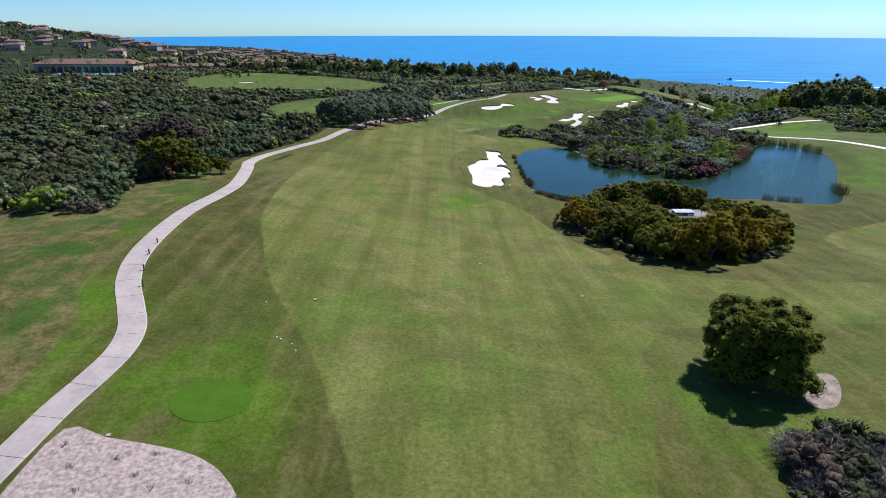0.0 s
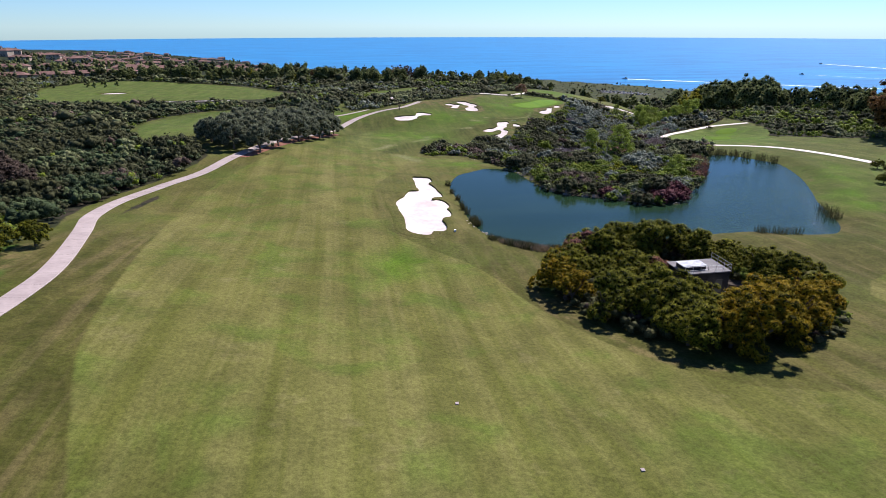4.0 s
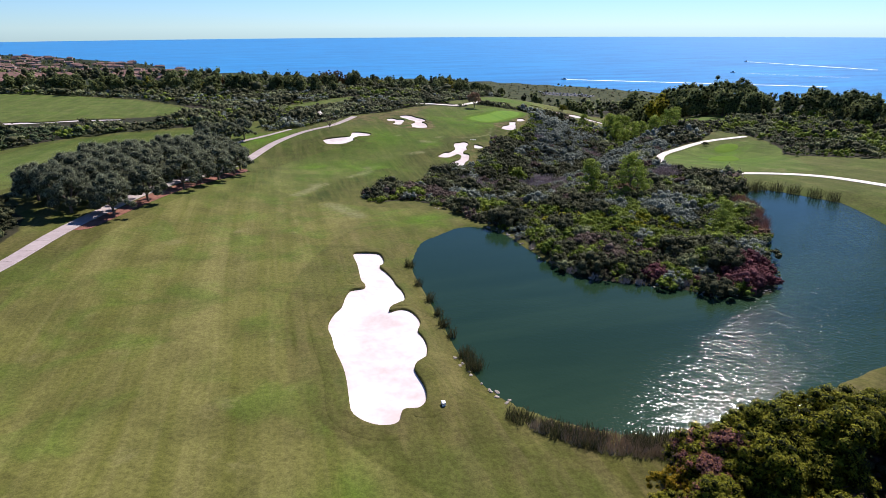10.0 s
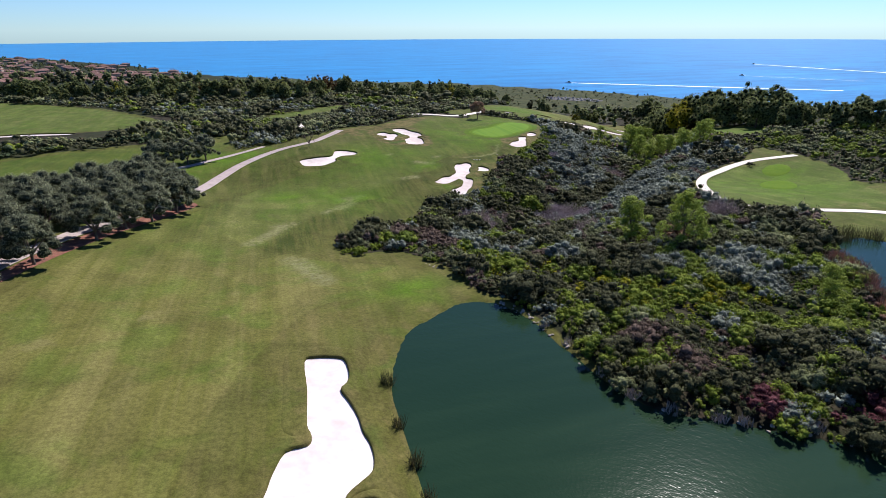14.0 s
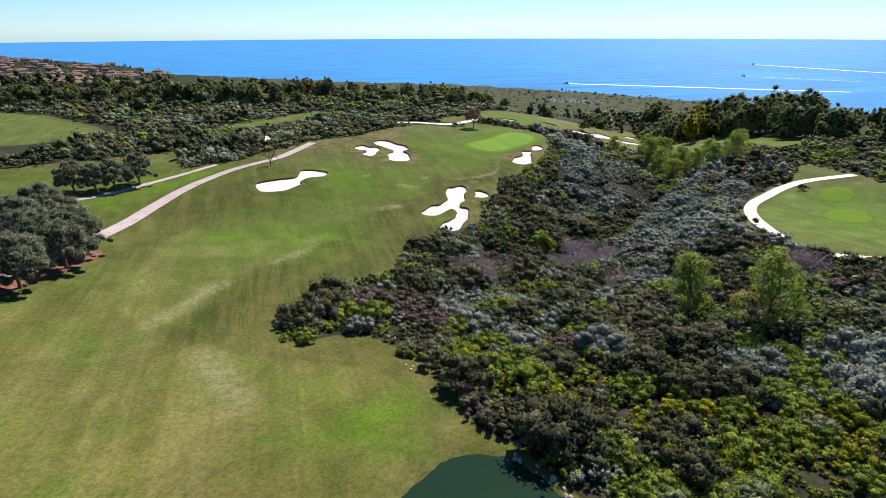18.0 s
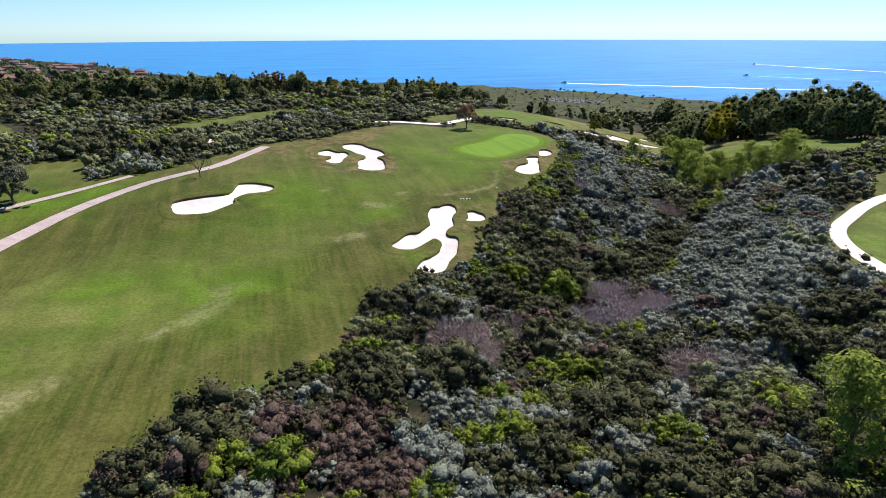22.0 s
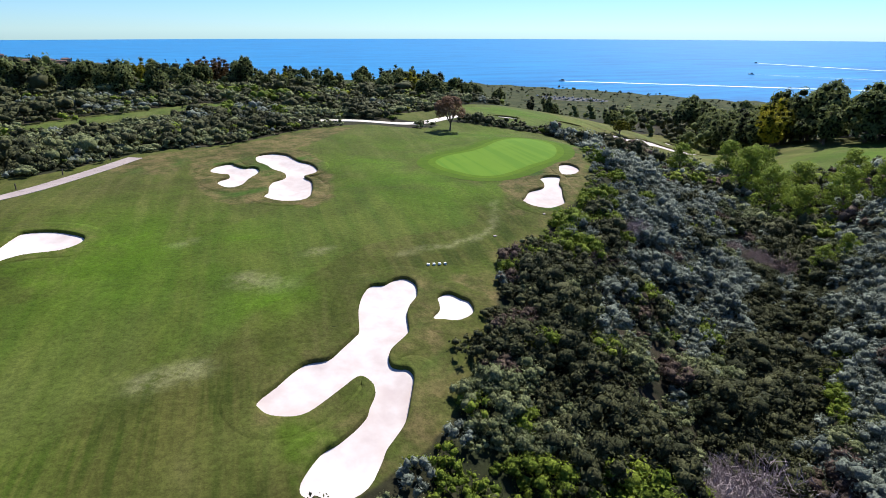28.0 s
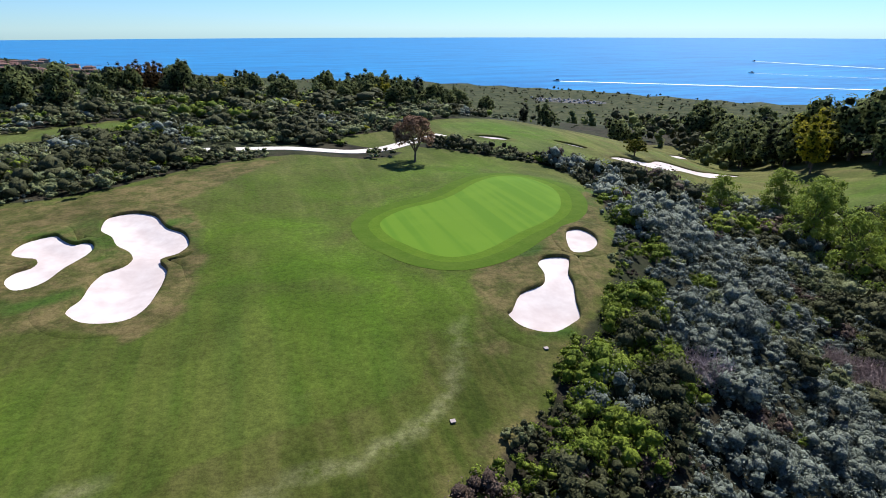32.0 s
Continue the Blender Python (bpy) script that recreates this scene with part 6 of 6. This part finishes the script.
def roofs(spots):
    """The small houses of the far town, past counting."""
    verts, faces, kinds, rng = [], [], [], np.random.default_rng(77)
    for x, y, turn in spots:
        long, deep, tall_wall = rng.uniform(12, 20), rng.uniform(8, 11), rng.choice((3.2, 6.0))
        z, c, s = height(x, y), math.cos(radians(turn)), math.sin(radians(turn))
        own = [(a, b, h) for h in (-3, tall_wall) for a, b in ((-long / 2, -deep / 2), (long / 2, -deep / 2), (long / 2, deep / 2), (-long / 2, deep / 2))]
        base = len(verts)
        faces += [tuple(base + i for i in f) for f in ((0, 1, 5, 4), (1, 2, 6, 5), (2, 3, 7, 6), (3, 0, 4, 7))]
        kinds += [0] * 4
        top, f = gable_roof(-long / 2, -deep / 2, long / 2, deep / 2, tall_wall + 0.26, deep * 0.2, 0.6)
        faces += [tuple(base + 8 + i for i in q) for q in f]
        kinds += [1] * len(f)
        for w in np.arange(-long / 2 + 1.5, long / 2 - 1.5, 3.4):
            n = len(own) + len(top)
            k = -deep / 2 - 0.05
            top += [(w, k, 0.8), (w + 1.4, k, 0.8), (w + 1.4, k, 2.4), (w, k, 2.4)]
            faces.append(tuple(base + n + i for i in range(4)))
            kinds.append(2)
        verts += [(x + a * c - b * s, y + a * s + b * c, z + h) for a, b, h in own + top]
    me = mesh_of("town_houses", verts, faces, STUCCO)
    me.materials.append(TILE)
    me.materials.append(DARK)
    me.polygons.foreach_set("material_index", kinds)
    tagged(new("town_houses", me), "dense red-roofed houses of the town above the sea", "houses", kind="stuff")


R3 = np.random.default_rng(33)
plots = [(R3.uniform(-1400, -130), R3.uniform(680, 2200), R3.uniform(-30, 40)) for _ in range(2600)]
plots = [p for p in plots if p[0] < -0.12 * p[1]]
inland = signed(np.array([p[0] for p in plots]), np.array([p[1] for p in plots]), SHORE, 60.0) < -50
roofs([p for p, ok in zip(plots, inland) if ok][:520])


def hotel():
    h = tagged(new("clubhouse"), "long tile-roofed clubhouse with a shaded arcade", "clubhouse")
    base = height(-280, 474)
    bm = bmesh.new()
    box(bm, -316, 474, base - 2, -240, 492, base + 6.5)
    part("wall", bm, STUCCO, h)
    v, f = gable_roof(-316, 474, -240, 492, base + 6.76, 3.4, 1.2)
    child("roof", mesh_of("roof", v, f, TILE), h)
    # dark panels on the uncut wall paint the shade within the arches
    for k in range(15):
        x = -313 + k * 5
        bm = bmesh.new()
        box(bm, x, 473.9, base + 0.4, x + 3.4, 473.98, base + 4.6)
        part("arch_shade", bm, DARK, h)
    pool = tagged(new("swimming_pool"), "turquoise swimming pool with a pale rim before the clubhouse", "swimming pool")
    z = height(-272, 460)
    bm = bmesh.new()
    box(bm, -291, 455, z - 1, -245, 466, z + 0.5)
    part("rim", bm, PALE_CONCRETE, pool)
    bm = bmesh.new()
    box(bm, -290, 456, z + 0.3, -246, 465, z + 0.504)
    part("pool_water", bm, POOL, pool)
    pav = tagged(new("garden_pavilion"), "small round pavilion with a dark red dome on white columns", "pavilion")
    px, py = -211.4, 361.8
    z = height(px, py)
    for k in range(6):
        t = math.pi * k / 3
        bm = bmesh.new()
        rod(bm, (px + 2.2 * math.cos(t), py + 2.2 * math.sin(t), z - 0.2), (px + 2.2 * math.cos(t), py + 2.2 * math.sin(t), z + 4.2), 0.28, 0.24, 10)
        part("column", bm, WHITE, pav)
    bm = bmesh.new()
    rod(bm, (px, py, z + 4.2), (px, py, z + 4.7), 2.8, 2.7, 24)
    part("cornice", bm, STUCCO, pav)
    bm = bmesh.new()
    made = bmesh.ops.create_uvsphere(bm, u_segments=20, v_segments=10, radius=2.6)["verts"]
    bmesh.ops.translate(bm, verts=made, vec=(px, py, z + 4.72))
    bmesh.ops.bisect_plane(bm, geom=bm.verts[:] + bm.edges[:] + bm.faces[:], plane_co=(0, 0, z + 4.702), plane_no=(0, 0, 1), clear_inner=True)
    part("dome", bm, plain("dome_copper", (0.12, 0.03, 0.03), (0.2, 0.06, 0.05), 1.0, 0.4), pav)


hotel()


def palm(spots):
    p = tagged(new("palm_tree"), "tall palm with a drooping crown beside the clubhouse", "palm tree", "palms by the clubhouse")
    bm = bmesh.new()
    rod(bm, (0, 0, -0.5), (0.2, 0, 9.5), 0.3, 0.2, 7)
    part("trunk", bm, BARK, p)
    rng = np.random.default_rng(5)
    v, f, base = [], [], 0
    for k in range(26):
        t, up = rng.uniform(0, 2 * math.pi), rng.uniform(-0.2, 1.0)
        c, s = math.cos(t), math.sin(t)
        prev = None
        for j in range(5):
            u = j / 4
            r, z, w = 2.6 * u, 9.5 + 1.4 * up * u - 2.2 * u * u, 0.42 * (1 - u) + 0.05
            v += [(r * c - w * s, r * s + w * c, z - 0.12), (r * c + w * s, r * s - w * c, z - 0.12)]
            if j:
                f.append((base + 2 * j - 2, base + 2 * j - 1, base + 2 * j + 1, base + 2 * j))
        base += 10
    child("crown", quads_mesh("crown", np.array(v), np.array(f), LEAF_EUC, False, tone=np.full(len(v), 0.4)), p)
    for k, (x, y, sc) in enumerate(spots):
        m = pose(x, y, height(x, y), 0, 0, 40 * k) @ Matrix.Scale(sc, 4)
        if k:
            copy_thing(p, m)
        else:
            first = m
    p.matrix_basis = first


palm([(-326, 470, 1), (-335, 478, 1.1), (-320, 462, 0.9), (-297, 464, 1.1), (-303, 468, 1.0), (-291, 469, 1.1), (-270, 470, 1), (-262, 469, 1.1), (-240, 468, 1), (-234, 472, 0.9), (-229, 478, 1.1), (-345, 475, 1)])


# ---- parked cars by the coast, boats and wakes ----
def cars():
    car = tagged(new("car"), "parked car on the clifftop car park", "car", "parked cars")
    bm = bmesh.new()
    box(bm, -2.2, -0.9, 0.35, 2.2, 0.9, 0.95, 0.15)
    part("body", bm, plain("car_paint", (0.25, 0.28, 0.32), (0.6, 0.62, 0.65), 0.5, 0.35, specular=0.5), car)
    bm = bmesh.new()
    box(bm, -1.3, -0.8, 0.952, 1.1, 0.8, 1.5, 0.2)
    part("cabin", bm, DARK, car)
    for x in (-1.4, 1.4):
        for y in (-0.92, 0.92):
            bm = bmesh.new()
            rod(bm, (x, y - 0.1, 0.33), (x, y + 0.1, 0.33), 0.33, 0.33, 12)
            part("wheel", bm, BLACK, car)
    spots = [(334 + 6.2 * i + 1.0 * j, 782 - 7 * i + 12 * j - 10) for i in range(7) for j in range(3)]
    for k, (x, y) in enumerate(spots):
        m = pose(x, y, height(x, y) + 0.1, 0, 0, 35 + 5 * (k % 3))
        if k:
            copy_thing(car, m)
        else:
            first = m
    car.matrix_basis = first
    ring = [(331, 770), (370, 732), (382, 746), (346, 792)]
    v, f = fill(rounded(ring, 3), 6, lambda x, y, d: terrain(x, y) + 0.1)
    tagged(new("pavement", mesh_of("car_park", v, f, plain("car_park_asphalt", (0.05, 0.05, 0.052), (0.085, 0.083, 0.08), 0.4, 0.9))), "pale asphalt clifftop car park above the sea", "car park", kind="structure")


cars()


def boat(x, y, far, near, label):
    b = tagged(new("motor_boat"), label, "boat", "boats at sea")
    turn = math.atan2(y - near[1], x - near[0])
    bm = bmesh.new()
    made = bmesh.ops.create_cube(bm, size=1)["verts"]
    bmesh.ops.scale(bm, verts=made, vec=(9, 3, 1.6))
    for v in made:
        if v.co.x > 0:
            v.co.y *= 0.15
        if v.co.z < 0:
            v.co.y *= 0.6
    part("hull", bm, WHITE, b)
    bm = bmesh.new()
    box(bm, -2.5, -1, 0.802, 1.0, 1, 2.2, 0.2)
    part("cabin", bm, DARK, b)
    b.matrix_basis = Matrix.Translation((x, y, SEA + 0.7)) @ Matrix.Rotation(turn, 4, "Z")
    d = Vector((near[0] - x, near[1] - y)).normalized()
    s, length, n = Vector((-d.y, d.x)), math.hypot(near[0] - x, near[1] - y), 40
    rng = np.random.default_rng(int(abs(x)))
    v, f = [], []
    for k in range(n + 1):
        u = k / n
        w = far * (0.5 + 0.7 * u ** 0.6) * rng.uniform(0.75, 1.15) * (1 - 0.5 * u)
        c = Vector((x, y)) + d * (length * u + 4)
        v += [(c.x + s.x * w, c.y + s.y * w, SEA + 0.12), (c.x - s.x * w, c.y - s.y * w, SEA + 0.12)]
        if k:
            f.append((2 * k - 2, 2 * k - 1, 2 * k + 1, 2 * k))
    tagged(new("water", mesh_of("wake", v, f, FOAM)), "long white foam wake of a motor boat", "wake", kind="structure")


boat(480, 1009, 5.5, (774, 774), "small white motor boat with a long foaming wake")
boat(1123, 1314, 6.0, (1150, 1000), "small white motor boat far out at sea")
boat(844, 1038, 1.6, (940, 880), "small motor boat crossing the bay")


# ---- small things on the course ----
def block(name, x, y, size, material, text, category, group=""):
    ob = new(name)
    tagged(ob, text, category, group)
    z = height(x, y)
    bm = bmesh.new()
    box(bm, x - size[0] / 2, y - size[1] / 2, z, x + size[0] / 2, y + size[1] / 2, z + size[2] * 0.8, 0.02)
    part("case", bm, material, ob)
    bm = bmesh.new()
    box(bm, x - size[0] * 0.55, y - size[1] * 0.55, z + size[2] * 0.8 + 0.002, x + size[0] * 0.55, y + size[1] * 0.55, z + size[2], 0.02)
    part("lid", bm, material, ob)


block("irrigation_box", 16.5, 137.4, (0.35, 0.5, 0.4), WHITE, "small white irrigation box on the grass by the bunker", "irrigation box")
for x in (71.0, 71.6, 72.2, 72.8):
    block("tee_marker", x, 289.8, (0.25, 0.25, 0.2), WHITE, "small white marker block in the turf", "marker", "row of white markers")
for x, y in ((18.5, 69.2), (5.7, 80.1), (-25.9, 36.8), (80.9, 296.1), (90.1, 301.8), (-15, 62)):
    block("valve_cover", x, y, (0.3, 0.3, 0.1), CONCRETE, "pale round-edged valve cover set in the turf", "valve cover", "valve covers in the turf")


# ---- reeds, rocks and tufts by the water ----
def reed_bed(spots, tall, material, text, seed, each=60):
    rng = np.random.default_rng(seed)
    a, b = [], []
    for x, y, r in spots:
        n = int(each * r * r)
        t, d = rng.uniform(0, 2 * math.pi, n), r * np.sqrt(rng.uniform(0, 1, n))
        px, py = x + d * np.cos(t), y + d * np.sin(t)
        pz = terrain(px, py)
        top = tall * rng.uniform(0.6, 1.2, n)
        a.append(np.stack([px, py, pz - 0.1], 1))
        b.append(np.stack([px + rng.normal(size=n) * 0.25 * tall, py + rng.normal(size=n) * 0.25 * tall, np.maximum(pz, WATER) + top], 1))
    v, f, tone = strip_quads(rng, np.concatenate(a), np.concatenate(b), 0.03)
    tagged(new("reeds", quads_mesh("reeds", v, f, material, False, tone=tone)), text, "reeds", kind="stuff")


reed_bed([(23.5, 134.5, 1.4), (26, 131.8, 1.6), (28.5, 130, 1.8), (36, 126.8, 2.2), (40, 126, 2.2), (44, 126, 2), (33, 128.2, 1.5), (38, 124.8, 2)], 1.0, REED, "dark green reeds along the pond bank", 401, 190)
reed_bed([(27.5, 130.6, 1.6), (30, 128.8, 1.9), (32.5, 127.6, 1.7), (25, 132.6, 1.2), (34.5, 126.4, 1.4), (46.5, 127, 1.2)], 0.85, plain("dry_reed", (0.24, 0.18, 0.12), (0.45, 0.36, 0.25), 2.0, 0.9), "dry tan reeds along the pond bank", 402, 200)
reed_bed([(45.8, 172, 0.8), (46.5, 167.5, 0.8), (49, 164, 0.8), (52.5, 161.7, 0.9), (45, 179, 0.7), (44.2, 184, 0.7), (60, 157.6, 0.8), (54.5, 160.4, 0.7)], 0.7, plain("bleached_reed", (0.3, 0.25, 0.22), (0.5, 0.43, 0.38), 2.0, 0.9), "bleached dry reeds on the peninsula shore", 408, 160)
reed_bed([(22.3, 164, 0.7), (22.2, 159.5, 0.6), (22.0, 156.2, 0.7), (22.2, 153.2, 0.6), (22.6, 145.5, 1.1), (22.4, 148, 0.9), (21.9, 169.5, 0.6), (22.2, 177, 0.7)], 1.2, REED, "small dark reed clumps standing in the pond", 403, 260)
reed_bed([(76, 130.8, 1.4), (79, 129.8, 1.5), (82, 129.2, 1.2), (98.5, 140, 1.8), (97, 136.8, 1.6), (99.5, 143, 1.2)], 1.4, REED, "dark green reeds at the far pond bank", 404)
reed_bed([(110, 199, 1.6), (113, 199.4, 1.7), (116, 197.5, 1.6), (118, 194.5, 1.5), (120, 190.5, 1.5), (121.3, 187, 1.4), (107, 198.5, 1.4)], 2.0, REED, "tall dark reeds along the inlet", 405)
reed_bed([(97.5, 186, 1.8), (94.5, 181.5, 1.8), (91.8, 177, 1.6), (89.5, 173.8, 1.2), (98.5, 189.5, 1.4)], 2.2, plain("rusty_reed", (0.26, 0.13, 0.09), (0.42, 0.25, 0.18), 2.0, 0.9), "rust-coloured dry reeds on the peninsula shore", 406, 220)


def stones():
    rng = np.random.default_rng(55)
    rock = plain("shore_rock", (0.2, 0.17, 0.14), (0.38, 0.33, 0.28), 1.2, 0.9, 0.05)
    shapes = []
    for k in range(4):
        bm = bmesh.new()
        bmesh.ops.create_icosphere(bm, subdivisions=2, radius=0.5)
        for v in bm.verts:
            v.co *= 1 + 0.45 * noise.noise(v.co * 1.7 + Vector((k * 3.1, 0, 0)))
            v.co.z *= 0.6
        me = bpy.data.meshes.new("rock")
        bm.to_mesh(me)
        bm.free()
        me.materials.append(rock)
        shapes.append(me)
    edge = np.array(POND)
    pick_from = [i for i in range(len(edge)) if 40 < edge[i][0] < 76 and edge[i][1] > 150] + [i for i in range(len(edge)) if edge[i][0] < 24 and 136 < edge[i][1] < 147]
    for k in range(70):
        i = pick_from[rng.integers(len(pick_from))]
        p = edge[i] + (edge[(i + 1) % len(edge)] - edge[i]) * rng.uniform() + rng.normal(size=2) * 0.3
        ob = tagged(new("rock", shapes[k % 4]), "grey-brown boulder on the pond shore", "rock", "rocks of the shore")
        s = rng.uniform(0.18, 0.5)
        ob.matrix_basis = pose(p[0], p[1], max(height(p[0], p[1]), WATER) + 0.08 * s, rng.uniform(0, 20), rng.uniform(0, 20), rng.uniform(0, 360)) @ Matrix.Diagonal((s * 1.3, s, s, 1))


stones()
TEE = rounded([(-19.7 + 3.4 * math.cos(k * math.pi / 5), 41.6 + 2.9 * math.sin(k * math.pi / 5)) for k in range(10)], 3)
verts, faces = fill(TEE, 1.0, lambda x, y, d: terrain(x, y) + 0.03)
tagged(new("practice_green", mesh_of("practice_green", verts, faces, plain("practice_turf", (0.036, 0.08, 0.006), (0.054, 0.098, 0.01), 0.5, 0.95, 0.04, specular=0.05), True)), "round patch of short dark green turf beside the gravel", "turf", kind="structure")
for cx, cy, rx, ry, turn in ((144, 247, 8.5, 4.5, 40), (157.3, 261.4, 6.5, 3.6, 35)):
    c, q = math.cos(radians(turn)), math.sin(radians(turn))
    ring = rounded([(cx + rx * math.cos(k * 0.6283) * c - ry * math.sin(k * 0.6283) * q, cy + rx * math.cos(k * 0.6283) * q + ry * math.sin(k * 0.6283) * c) for k in range(10)], 3)
    verts, faces = fill(ring, 1.5, lambda x, y, d: terrain(x, y) + 0.03 + 0.25 * ease(0, 1.2, d))
    tagged(new("tee_ground", mesh_of("tee_ground", verts, faces, FRINGE, True)), "raised oval tee of short light green turf", "tee", kind="structure")
# white stones at the edge of the turf
for x, y, size in ((36.3, 209.6, 0.17), (36.7, 210.3, 0.14), (36.0, 210.9, 0.15), (36.9, 209.0, 0.12), (35.6, 211.8, 0.1)):
    bm = bmesh.new()
    bmesh.ops.create_icosphere(bm, subdivisions=2, radius=size)
    for v in bm.verts:
        v.co *= 1 + 0.35 * noise.noise(v.co * 4 + Vector((x, y, 0)))
        v.co.z *= 0.6
    me = bpy.data.meshes.new("stone")
    bm.to_mesh(me)
    bm.free()
    me.materials.append(EDGING)
    tagged(new("stone", me), "pale loose stone at the edge of the mown turf", "stone", "pale stones").matrix_basis = pose(x, y, height(x, y) + 0.3 * size)
# weeds in the gravel
reed_bed([(x, y, 0.28) for x, y in ((-27, 33.5), (-24, 34.5), (-22, 33), (-25.5, 31.5), (-20.5, 31.8), (-18, 32.6), (-28.5, 35.6), (-23, 30.5), (-16.5, 30.8), (-27.5, 30), (-19.5, 29.5), (-21.5, 35))], 0.25, LEAF_BROWN, "dry weed tufts in the gravel bed", 407, 260)
# brush beside the lone tree
scatter(rounded([(27, 31), (27, 36), (31, 38.6), (37, 38), (40, 33), (36, 28), (30, 28)], 3), 1.0, 1.3, lambda x, y, rng: np.where(rng.uniform(size=len(x)) < 0.2, "twigs", np.where(rng.uniform(size=len(x)) < 0.5, "dark", "brown")), 31, 12, None, "brush", True)
# low growth under the thicket
scatter(rounded([(27, 104), (33, 95), (40, 90.5), (50, 89.5), (58, 94), (63, 102), (66, 112), (62, 120), (52, 125), (40, 126), (31, 121), (27, 114)], 3), 1.6, 1.3,
        lambda x, y, rng: np.where(x > 56, "green", np.where(rng.uniform(size=len(x)) < 0.6, "dark", "brown")), 32, 0, lambda x, y: ~((x > 41.5) & (x < 55) & (y > 98.5) & (y < 114)), "undergrowth")


# posts along the cart path, practice markers in the rough
def path_post(spots):
    post = tagged(new("path_post"), "short dark wooden post beside the cart path", "post", "posts along the cart path")
    bm = bmesh.new()
    rod(bm, (0, 0, -0.2), (0, 0, 0.75), 0.09, 0.08, 8)
    part("shaft", bm, BARK, post)
    bm = bmesh.new()
    rod(bm, (0, 0, 0.752), (0, 0, 0.8), 0.1, 0.06, 8)
    part("cap", bm, BLACK, post)
    for x, y in spots[1:]:
        copy_thing(post, pose(x, y, height(x, y)))
    post.matrix_basis = pose(*spots[0], height(*spots[0]))


path_post([(-38.2, 73.3), (-37.6, 69.6), (-36.2, 65.1), (-34.5, 61.2), (33.2, 341.2), (28.3, 333.5), (24.8, 325.6)])
for x, y in ((-20.3, 60.4), (-17.0, 52.5), (-16.5, 52.2), (-15.2, 51.4), (-14.5, 50.1)):
    block("practice_marker", x, y, (0.11, 0.11, 0.09), WHITE, "small white practice marker in the rough", "marker", "practice markers")
